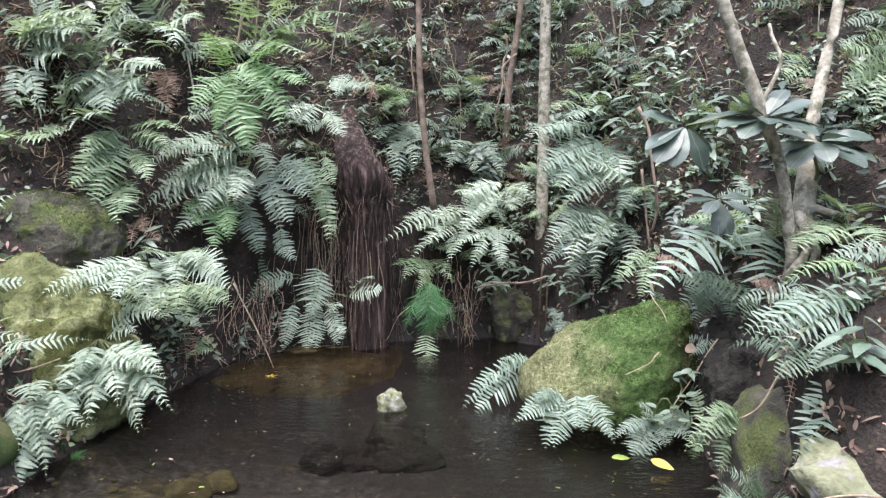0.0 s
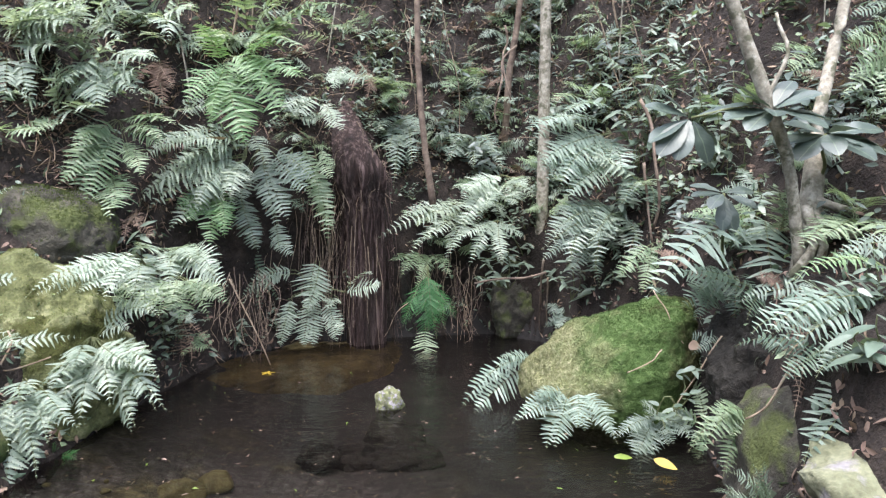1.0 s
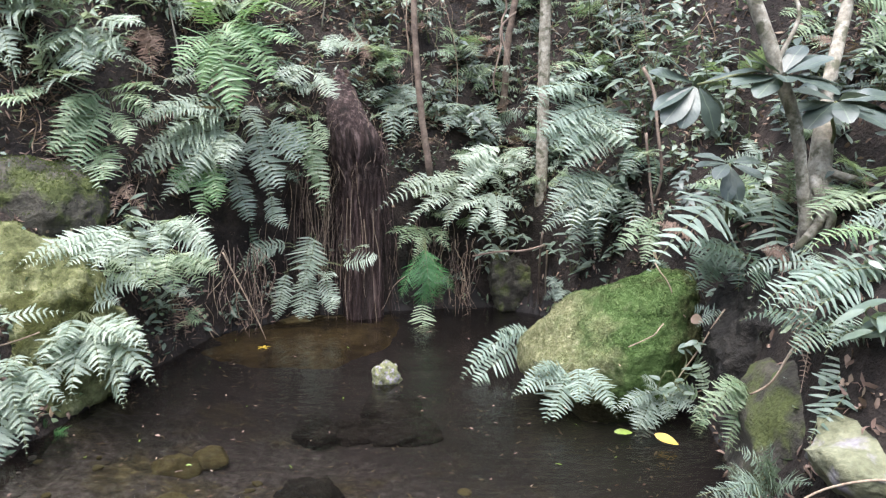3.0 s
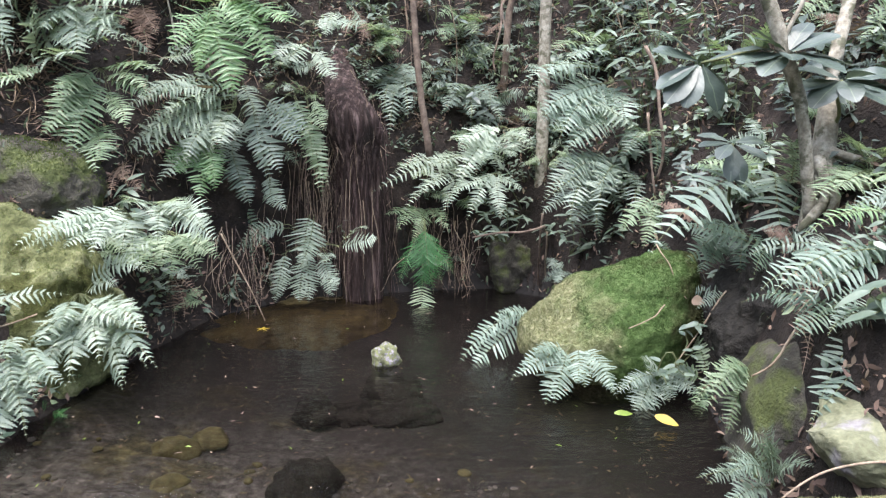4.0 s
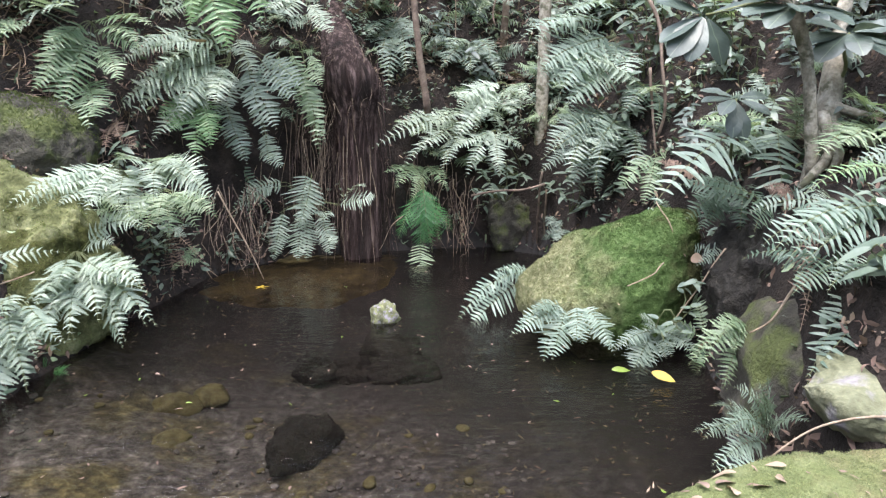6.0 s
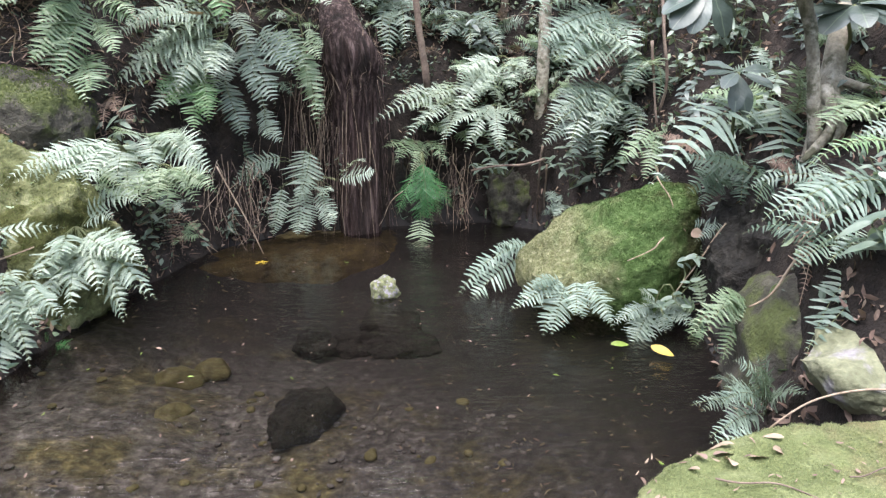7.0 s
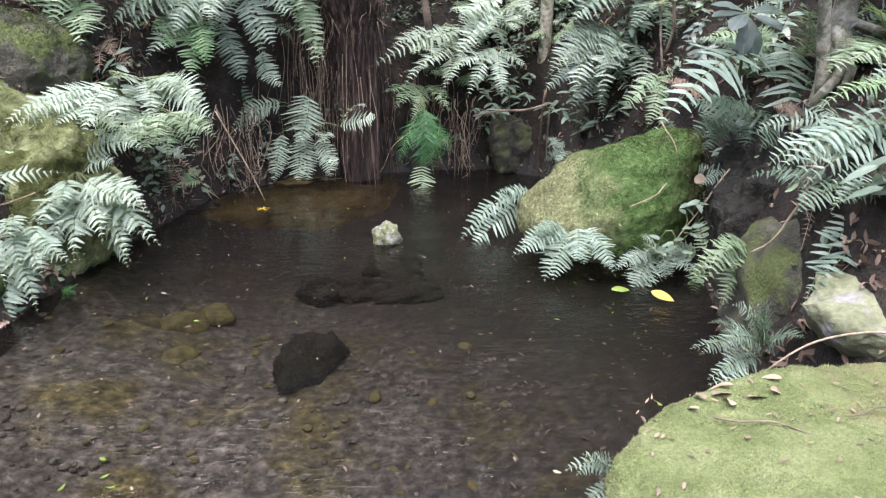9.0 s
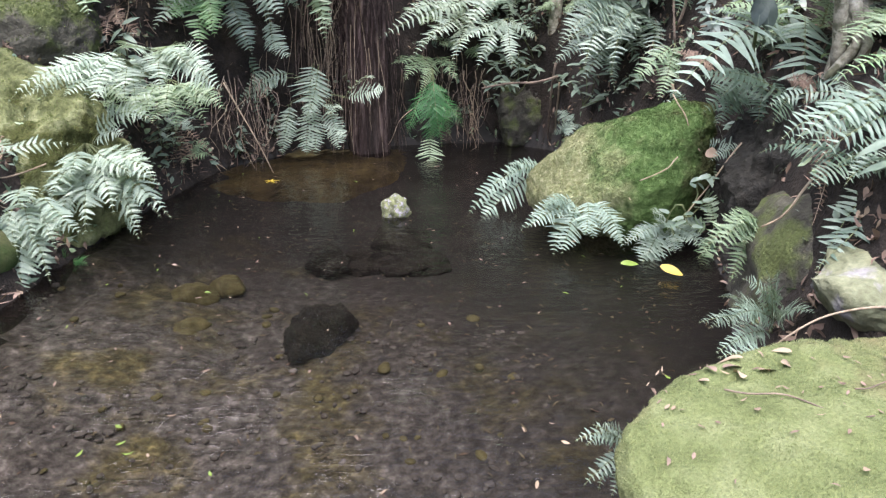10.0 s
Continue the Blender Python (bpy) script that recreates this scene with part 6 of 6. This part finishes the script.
fern("lobed", "dead", (1.69, 2.94, 0.87), [(1.38, 2.45, 0.55, 0.09, 0.10), (1.42, 2.50, 0.65, 0.09, 0.10)],
     "dead brown fern fronds hanging over a rock")
fern("soft", "pale", (-3.21, 5.10, 2.77), [(-2.51, 4.70, 2.75, 0.40, 0.20), (-3.17, 4.70, 2.59, 0.40, 0.20), (-2.71, 4.60, 2.49, 0.40, 0.20), (-3.42, 4.90, 2.84, 0.40, 0.10), (-2.35, 4.60, 2.57, 0.38, 0.20), (-3.15, 5.10, 3.11, 0.40, 0.10)],
     "pale feathery fern on the upper bank")
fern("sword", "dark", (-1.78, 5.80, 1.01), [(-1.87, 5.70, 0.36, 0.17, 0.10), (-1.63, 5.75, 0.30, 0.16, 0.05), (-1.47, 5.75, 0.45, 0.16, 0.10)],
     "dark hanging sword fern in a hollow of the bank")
fern("lobed", "blue", (1.23, 5.30, 1.14), [(0.74, 5.10, 0.88, 0.22, 0.20), (0.93, 5.05, 0.73, 0.24, 0.20), (1.20, 5.05, 0.69, 0.22, 0.20), (1.46, 5.10, 0.75, 0.20, 0.20), (0.87, 5.10, 1.06, 0.22, 0.20)],
     "bluish green fern on the back bank")
fern("lobed", "green", (1.52, 4.80, 1.05), [(1.22, 4.60, 0.82, 0.20, 0.20), (1.39, 4.60, 0.69, 0.20, 0.20), (1.65, 4.65, 0.77, 0.20, 0.20), (1.77, 4.80, 0.96, 0.20, 0.20)],
     "green fern above a mossy boulder")
fern("lobed", "pale", (0.46, 5.90, 1.16), [(-0.00, 5.70, 0.97, 0.22, 0.20), (0.20, 5.65, 0.77, 0.22, 0.20), (0.49, 5.65, 0.78, 0.20, 0.20), (0.71, 5.80, 1.01, 0.20, 0.20)],
     "light green fern on the back bank")

# ---- ferns that cover the slopes: a few plants, repeated ----
FROND["cover"] = (16, 0.34, 3, 0.30, 0.28, 0.28, 0.12)
FROND["cover_sword"] = (16, 0.30, 2, 0.04, 0.22, 0.33, 0.08)
FROND["cover_soft"] = (10, 0.34, 6, 0.60, 0.50, 0.14, 0.20)


def cover_plant(kind, leaf, size, count, label, seed):
    g = np.random.default_rng(seed)
    tips = []
    for i in range(count):
        a = math.pi * (1.5 + 0.85 * (i / (count - 1) - 0.5) * 2) + g.normal(0, 0.15)
        reach = size * g.uniform(0.7, 1.1)
        lift = g.uniform(-0.25, 0.5)
        tips.append((math.cos(a) * reach, math.sin(a) * reach, lift * reach, size * g.uniform(0.36, 0.5), g.uniform(0.2, 0.4)))
    return fern(kind, leaf, (0, 0, -40), [(x, y, z - 40, w, h) for x, y, z, w, h in tips], label, group="ferns covering the slope")


COVER = [
    cover_plant("cover_soft", "pale", 0.62, 7, "pale feathery fern on the slope", 301),
    cover_plant("cover_soft", "green", 0.55, 7, "green feathery fern on the slope", 302),
    cover_plant("cover", "green", 0.55, 7, "green fern with narrow fronds on the slope", 303),
    cover_plant("cover", "blue", 0.55, 7, "bluish green fern on the slope", 304),
    cover_plant("cover_sword", "dark", 0.5, 7, "dark green ladder fern on the slope", 305),
    cover_plant("cover_sword", "blue", 0.55, 6, "bluish ladder fern on the slope", 306),
    cover_plant("cover", "dead", 0.45, 6, "withered brown fern on the slope", 307),
]


def scatter_cover(count, x0, x1, y0, y1, d0, d1, kinds, scale, seed, keep=None, joined=None):
    g = np.random.default_rng(seed)
    made = 0
    V, F, S, n = [], [], [], 0
    mats = list({s.material.name: s.material for p in COVER for o in p.children for s in o.material_slots}.values())
    while made < count:
        x, y = g.uniform(x0, x1), g.uniform(y0, y1)
        d = float(shore_distance(np.array(x), np.array(y)))
        if not d0 < d < d1 or (keep and not keep(x, y)):
            continue
        z = float(ground_height(x, y))
        k = kinds[int(g.integers(len(kinds)))]
        m = pose(x, y, z - 0.02, g.normal(0, 8) + 8, g.normal(0, 8), g.normal(0, 38)) @ Matrix.Scale(g.uniform(0.7, 1.2) * scale, 4)
        made += 1
        if joined:
            turn, shift = np.array(m.to_3x3()), np.array(m.translation)
            for o in COVER[k].children:
                me = o.data
                co = np.empty(len(me.vertices) * 3)
                me.vertices.foreach_get("co", co)
                V.append(co.reshape(-1, 3) @ turn.T + shift)
                F += [tuple(q + n for q in p.vertices) for p in me.polygons]
                S += [mats.index(me.materials[p.material_index]) for p in me.polygons]
                n += len(me.vertices)
            continue
        c = copy_thing(COVER[k], m)
        c.scale = [m.to_scale()[0]] * 3
    if joined:
        tagged(link_mesh("fern_cover", np.concatenate(V), F, mats, slots=S), joined, "ferns", kind="stuff")


def cover_shrub(leaf, length, width, seed, label):
    g = np.random.default_rng(seed)
    tops = [(g.normal(0, 0.16), g.normal(-0.1, 0.12), -40 + g.uniform(0.12, 0.5)) for _ in range(6)]
    return shrub((0, 0, -40), tops, leaf, length, width, 7, label, seed, 0.3, 0.004, "leafy plants on the slope", joined=True)


COVER += [
    cover_shrub("shrub", 0.12, 0.045, 311, "small leafy plant with pointed leaves on the slope"),
    cover_shrub("shrub", 0.09, 0.04, 312, "low green leafy plant on the slope"),
    cover_shrub("broad", 0.14, 0.055, 313, "dark leafy seedling on the slope"),
]
scatter_cover(80, -4.2, -0.9, 4.4, 8.0, 0.25, 2.6, [0, 0, 0, 1, 2, 6, 7], 0.85, 401, lambda x, y: not (-3.3 < x < -2.4 and y < 5.3))
scatter_cover(115, -0.9, 1.1, 6.4, 9.0, 0.05, 2.6, [1, 2, 3, 4, 5, 6, 0, 7, 8, 9], 0.75, 402)
scatter_cover(185, 0.9, 4.6, 3.4, 8.5, 0.25, 3.2, [1, 2, 3, 4, 4, 5, 0, 7, 7, 7, 8, 9, 9], 0.85, 403)
scatter_cover(46, 1.1, 3.2, 2.3, 4.4, 0.05, 2.0, [3, 5, 2, 4, 4, 4, 6, 8, 9], 0.6, 404)
scatter_cover(18, -4.0, -2.3, 2.6, 4.6, 0.3, 2.0, [0, 0, 1, 2], 0.9, 405, joined="pale and green ferns covering the low bank")
scatter_cover(50, -6.0, 6.0, 8.0, 12.0, 2.0, 7.0, [1, 2, 3, 4, 6, 0, 9, 7, 7], 1.2, 406, joined="green ferns covering the far slope")
scatter_cover(50, -2.6, 1.6, 4.2, 7.0, 0.01, 0.35, [8, 8, 7, 2, 4, 3], 0.55, 407)
scatter_cover(40, -4.5, 4.5, -3.5, 0.9, 0.3, 9.0, [0, 1, 2, 3, 5, 7], 1.0, 408, lambda x, y: math.hypot(x, y) > 1.6 and not (0.2 < x < 2.6 and y > -0.4), "green ferns covering the level ground")
for plant in COVER:
    for o in list(plant.children):
        bpy.data.objects.remove(o)
    bpy.data.objects.remove(plant)


# ---- litter, stems and debris ----
def flakes(name, spots, mats, length, width, seed, label, tilt=0.5, category="leaf litter"):
    """Many small curled leaves in one mesh."""
    g = np.random.default_rng(seed)
    V, F, S = [], [], []
    for i, (x, y, z) in enumerate(spots):
        ln, wd = length * g.uniform(0.5, 1.4), width * g.uniform(0.5, 1.3)
        s = np.array([0, 0.3, 0.65, 1.0])
        w = np.array([0.1, 1.0, 0.8, 0.05]) * wd / 2
        h = g.normal(0, 0.12) * ln * (s - 0.5) ** 2 * 4
        p = np.concatenate([np.stack([s * ln - ln / 2, k * w, h + abs(k) * w * g.uniform(-0.4, 0.6)], 1) for k in (-1, 0, 1)])
        m = np.array(Euler((g.normal(0, tilt), g.normal(0, tilt), g.uniform(0, 6.28))).to_matrix())
        n = len(V) * 12
        V.append(p @ m.T + (x, y, z))
        for c in (0, 4):
            for k in range(3):
                F.append((n + c + k, n + c + k + 1, n + c + k + 5, n + c + k + 4))
                S.append(i % len(mats))
    ob = link_mesh(name, np.concatenate(V).tolist(), F, [LEAF[k] for k in mats], slots=S)
    return tagged(ob, label, category, kind="stuff")


def ground_spots(count, x0, x1, y0, y1, d0, d1, seed, lift=0.03, bare_hollow=False):
    g = np.random.default_rng(seed)
    x, y = g.uniform(x0, x1, count * 12), g.uniform(y0, y1, count * 12)
    d = shore_distance(x, y)
    steep = np.hypot(ground_height(x + 0.03, y) - ground_height(x - 0.03, y), ground_height(x, y + 0.03) - ground_height(x, y - 0.03)) / 0.06
    ok = (d > d0) & (d < d1) & (g.uniform(0, 4, len(x)) < 1 + steep)
    if bare_hollow:
        ok &= ~((x > 1.0) & (y > 2.3) & (y < 4.7) & (d < 0.8) & (g.uniform(0, 1, len(x)) < 0.6))
    x, y = x[ok][:count], y[ok][:count]
    z = ground_height(x, y)
    return [(a, b, c + noise.fractal(Vector((a, b, c)) * 2.3, 0.9, 2.0, 4) * (0.10 if c > 0.1 else 0.02) + lift * g.uniform(0, 1)) for a, b, c in zip(x, y, z)]


flakes("leaf_litter", ground_spots(28000, -4.5, 4.5, 1.5, 9.5, 0.0, 3.5, 501, 0.05, True), ["litter", "litter", "dead", "litter", "pink"], 0.06, 0.02, 501, "dry brown fallen leaves covering the slope", 0.7)
flakes("leaf_litter", ground_spots(9000, -5, 5, -4, 1.5, 0.02, 9.0, 504, 0.05), ["litter", "litter", "dead", "litter", "pink"], 0.07, 0.025, 504, "dry brown fallen leaves behind the pond", 0.5)
flakes("bank_leaves", ground_spots(6000, -4, 4, 2.4, 8.5, 0.0, 2.5, 502, 0.12, True), ["dark", "green", "dark", "shrub"], 0.07, 0.03, 502, "small green leaves of creeping plants on the banks", 0.6, "creeping plants")
flakes("sunken_litter", ground_spots(900, -2, 1.2, 1.0, 5.0, -3, -0.05, 503, 0.015), ["sunk", "dead", "sunk", "sunk"], 0.036, 0.011, 503, "dark leaf fragments lying on the pond bed", 0.2)


def slope_stems(count, x0, x1, y0, y1, seed, group):
    """Thin bare saplings and vines that rise from the slope."""
    g = np.random.default_rng(seed)
    made = 0
    while made < count:
        x, y = g.uniform(x0, x1), g.uniform(y0, y1)
        if float(shore_distance(np.array(x), np.array(y))) < 0.4:
            continue
        z = float(ground_height(x, y))
        h = g.uniform(0.8, 2.6)
        r = g.uniform(0.004, 0.013)
        line = crooked((0, 0, -0.05), (g.normal(0, 0.25), g.normal(-0.1, 0.2), h), 14, 0.05, seed + made)
        v, f = tube(line, np.linspace(r, r * 0.5, 14), 6)
        ob = link_mesh("sapling", v, f, [BROWN_BARK, DRY_STEM, BARK][made % 3], smooth=True)
        ob.matrix_world = Matrix.Translation((x, y, z))
        tagged(ob, ["thin brown sapling stem on the slope", "thin dry bare stem on the slope", "thin pale sapling stem on the slope"][made % 3], "sapling", group)
        made += 1


slope_stems(45, -0.9, 4.0, 6.6, 9.5, 601, "thin stems on the slope")
slope_stems(14, 1.5, 3.8, 4.2, 7.0, 602, "thin stems on the slope")
slope_stems(14, -3.8, -0.8, 5.6, 7.5, 603, "thin stems on the slope")


def slope_twigs(count, seed):
    g = np.random.default_rng(seed)
    spots = ground_spots(count, -3.5, 4.2, 5.2, 9.5, 0.3, 3.5, seed, 0.06)
    V, F, n = [], [], 0
    for i, p in enumerate(spots):
        d = Vector((g.normal(0, 1), g.normal(-0.2, 0.5), g.normal(0, 0.8))).normalized() * g.uniform(0.1, 0.6)
        v, f = tube(crooked(p, (p[0] + d.x, p[1] + d.y - 0.05, p[2] + d.z), 6, 0.03, seed + i), np.linspace(0.004, 0.0015, 6), 4)
        F += [tuple(q + n for q in face) for face in f]
        V.append(v)
        n += len(v)
    ob = link_mesh("twig_litter", np.concatenate(V), F, DRY_STEM)
    return tagged(ob, "dry bare twigs and vines tangled on the slope", "twigs", kind="stuff")


slope_twigs(900, 801)


def top_of(ob, x, y):
    '''The height of a rock's upper side at x, y.'''
    me = ob.data
    co = np.empty(len(me.vertices) * 3)
    me.vertices.foreach_get("co", co)
    co = co.reshape(-1, 3) + np.array(ob.matrix_world.translation)
    near = np.argsort(np.hypot(co[:, 0] - x, co[:, 1] - y))[:8]
    return float(co[near, 2].max())


def moss_tufts(ob, count, height, width, mat, seed, label, low=-0.1):
    '''Short upright moss shoots all over the lit sides of a rock.'''
    g = np.random.default_rng(seed)
    me = ob.data
    me.calc_loop_triangles()
    co = np.array([v.co[:] for v in me.vertices]) + np.array(ob.matrix_world.translation)
    tri = np.array([t.vertices[:] for t in me.loop_triangles])
    a, b, c = co[tri[:, 0]], co[tri[:, 1]], co[tri[:, 2]]
    nrm = np.cross(b - a, c - a)
    area = np.linalg.norm(nrm, axis=1)
    nrm /= area[:, None] + 1e-12
    area = area * (nrm[:, 2] > low) * (((a + b + c) / 3)[:, 2] > 0.03)
    pick = g.choice(len(tri), count, p=area / area.sum())
    u, w = g.uniform(0, 1, (2, count, 1))
    over = (u + w) > 1
    u, w = np.where(over, 1 - u, u), np.where(over, 1 - w, w)
    p = a[pick] + u * (b - a)[pick] + w * (c - a)[pick]
    n = nrm[pick] + g.normal(0, 0.45, (count, 3)) + (0, 0, 0.35)
    n /= np.linalg.norm(n, axis=1)[:, None]
    s = np.cross(n, g.normal(0, 1, (count, 3)))
    s /= np.linalg.norm(s, axis=1)[:, None] + 1e-9
    clump = np.array([0.6 + 0.8 * (noise.noise(Vector(q) * 9) + 0.5) for q in p])[:, None]
    h = height * g.uniform(0.5, 1.3, (count, 1)) * clump
    v = np.stack([p - s * width / 2 - n * 0.004, p + s * width / 2 - n * 0.004, p + n * h + s * width * 0.2], 1).reshape(-1, 3)
    f = np.arange(count * 3).reshape(-1, 3)
    m = link_mesh("moss", v, f.tolist(), mat)
    return tagged(m, label, "moss", kind="stuff")


MOSS_SHOOT = leaf_material("moss_shoot", (0.045, 0.065, 0.022), (0.15, 0.175, 0.065), 0.8, 0.25, gloss=0.15)
PALE_SHOOT = leaf_material("pale_moss_shoot", (0.15, 0.172, 0.085), (0.25, 0.275, 0.155), 0.8, 0.25, gloss=0.15)
moss_tufts(slab, 150000, 0.0055, 0.0026, PALE_SHOOT, 901, "short pale green moss carpeting a slab", 0.2)
moss_tufts(boulder, 60000, 0.010, 0.005, BOULDER_MOSS, 902, "thick green moss carpeting a boulder", 0.0)
moss_tufts(left_rock, 12000, 0.012, 0.006, MOSS_SHOOT, 903, "short pale green moss carpeting a rock", 0.0)
moss_tufts(upper_rock, 9000, 0.014, 0.007, MOSS_SHOOT, 904, "thin moss on a grey rock", 0.4)


# ---- fallen leaves, petals and pebbles ----
def fallen_leaf(at, length, width, leaf, turn, label, tilt=(4, 5), curl=0.15, tip=0.8):
    v, f = leaf_data(length, width, curl, tip, 8, int(abs(turn)))
    ob = link_mesh("fallen_leaf", v, f, LEAF[leaf], smooth=True)
    ob.matrix_world = pose(*at, tilt[0], tilt[1], turn)
    return tagged(ob, label, "leaf")


fallen_leaf((1.09, 3.25, 0.045), 0.12, 0.05, "yellow", -38, "bright yellow fallen leaf at the water", (38, 6))
fallen_leaf((0.90, 3.32, 0.03), 0.10, 0.035, "lime", 4, "lime green fallen leaf at the water", (35, 0))
fallen_leaf((1.40, 3.66, 0.56), 0.075, 0.06, "pink", -70, "curled brown leaf beside a boulder", (60, 0), 0.3)
fallen_leaf((-1.50, 4.5, 1.79), 0.11, 0.035, "pink", 190, "pale curled leaf caught on the bank", (-150, 10), 0.3)
fallen_leaf((0.99, 3.60, 0.30), 0.03, 0.02, "pink", 70, "pale petal on moss", (40, 0))
fallen_leaf((1.30, 3.75, 0.54), 0.035, 0.02, "pink", 120, "pale petal on moss", (40, 0))
fallen_leaf((0.70, 3.70, 0.01), 0.04, 0.02, "pink", 10, "pale petal at the water", (0, 0))
for k in range(5):
    fallen_leaf((-1.39, 5.01, 0.006), 0.06, 0.018, "yellow", 72 * k + 20, "small yellow leaf floating on the pond", (0, 0), 0.02)
for k, (x, y, ln, wd, turn) in enumerate([(0.66, 1.44, 0.055, 0.026, 20), (0.72, 1.47, 0.06, 0.022, 150), (0.68, 1.38, 0.06, 0.03, 65), (0.74, 1.42, 0.07, 0.03, 25), (0.63, 1.41, 0.045, 0.02, 100), (0.80, 1.44, 0.05, 0.022, 10), (0.85, 1.49, 0.045, 0.016, 170), (0.60, 1.37, 0.04, 0.02, 130), (0.42, 1.09, 0.055, 0.009, 58), (0.66, 1.24, 0.025, 0.014, 80), (0.79, 1.06, 0.025, 0.012, 40)]):
    fallen_leaf((x, y, top_of(slab, x, y) + 0.010 + 0.003 * (k % 3)), ln, wd, "pink" if k % 4 else "litter", turn, "dry curled leaf on a mossy slab", (22 * (k % 3) - 20, 14 * (k % 2) - 10), 0.35 + 0.2 * (k % 3))
stalk((0.62, 1.33, top_of(slab, 0.62, 1.33) + 0.012), (0.90, 1.22, top_of(slab, 0.90, 1.22) + 0.008), 0.0025, 0.0015, BROWN_BARK, "dry twig on a mossy slab", 0.02, seed=71)
stalk((0.92, 1.33, top_of(slab, 0.92, 1.33) + 0.01), (1.05, 1.36, top_of(slab, 1.05, 1.36) + 0.006), 0.002, 0.0015, BROWN_BARK, "dry twig on a mossy slab", 0.01, seed=72)


crumb_x, crumb_y = np.random.default_rng(92).uniform(0.45, 1.25, 70), np.random.default_rng(93).beta(3, 1.2, 70) * 0.75 + 0.75
flakes("slab_litter", [(x, y, top_of(slab, x, y) + 0.006) for x, y in zip(crumb_x, crumb_y)], ["litter", "pink", "dead", "litter"], 0.022, 0.007, 94, "crumbs of dry leaves lying on a mossy slab", 0.25)


def pebbles(count, x0, x1, y0, y1, size, seed, mat, label, name):
    g = np.random.default_rng(seed)
    bm = bmesh.new()
    bmesh.ops.create_icosphere(bm, subdivisions=2, radius=1)
    base = np.array([v.co[:] for v in bm.verts])
    tri = [tuple(v.index for v in f.verts) for f in bm.faces]
    bm.free()
    V, F = [], []
    for i in range(count):
        x, y = g.uniform(x0, x1), g.uniform(y0, y1)
        d = float(shore_distance(np.array(x), np.array(y)))
        if d > -0.03:
            continue
        r = size * g.uniform(0.4, 1.5) * g.uniform(0.7, 1.3, 3) * (1, 1, 0.5)
        lump = 1 + 0.22 * np.sin(base @ g.normal(0, 2.2, (3, 1)) + g.uniform(0, 6))
        a = g.uniform(0, 6.28)
        rot = np.array([[math.cos(a), -math.sin(a), 0], [math.sin(a), math.cos(a), 0], [0, 0, 1]])
        z = float(ground_height(x, y))
        F += [tuple(q + len(V) * len(base) for q in t) for t in tri]
        V.append((base * lump * r) @ rot.T + (x, y, z + r[2] * 0.3))
    ob = link_mesh(name, np.concatenate(V), F, mat, smooth=True)
    return tagged(ob, label, "pebbles", kind="stuff")


pebbles(70, -2.1, 0.3, 1.2, 3.4, 0.022, 701, [OLIVE_STONE], "small olive pebbles on the pond bed", "pebbles")
pebbles(600, -2.1, 0.4, 1.0, 3.2, 0.013, 702, [GRAVEL], "small grey pebbles on the pond bed", "pebbles")
flakes("floating_bits", [(x, y, 0.004) for x, y in zip(np.random.default_rng(81).uniform(-2.0, 1.1, 130), np.random.default_rng(82).uniform(1.3, 5.6, 130)) if float(shore_distance(np.array(x), np.array(y))) < -0.05], ["pink", "litter", "lime", "pink", "litter"], 0.03, 0.01, 83, "tiny leaf scraps floating on the pond", 0.03, "floating leaves")
straw = [(x, y, float(ground_height(x, y)) + 0.05 + 0.04 * k) for k, x, y in zip(np.random.default_rng(84).uniform(0, 1, 500), np.random.default_rng(85).uniform(-3.3, -2.55, 500), np.random.default_rng(86).uniform(4.5, 5.1, 500))]
flakes("dry_straw", straw, ["pink", "litter", "dead"], 0.22, 0.008, 87, "dry pinkish straw and dead fronds on the bank", 0.5)
straw = [(x, y, float(ground_height(x, y)) + 0.04 * k) for k, x, y in zip(np.random.default_rng(88).uniform(0, 1, 700), np.random.default_rng(89).uniform(-2.4, -1.3, 700), np.random.default_rng(90).uniform(4.6, 6.3, 700)) if float(shore_distance(np.array(x), np.array(y))) > 0]
flakes("dry_straw", straw, ["litter", "dead", "pink", "litter"], 0.20, 0.008, 91, "dry dead fronds hanging on the bank", 0.9)
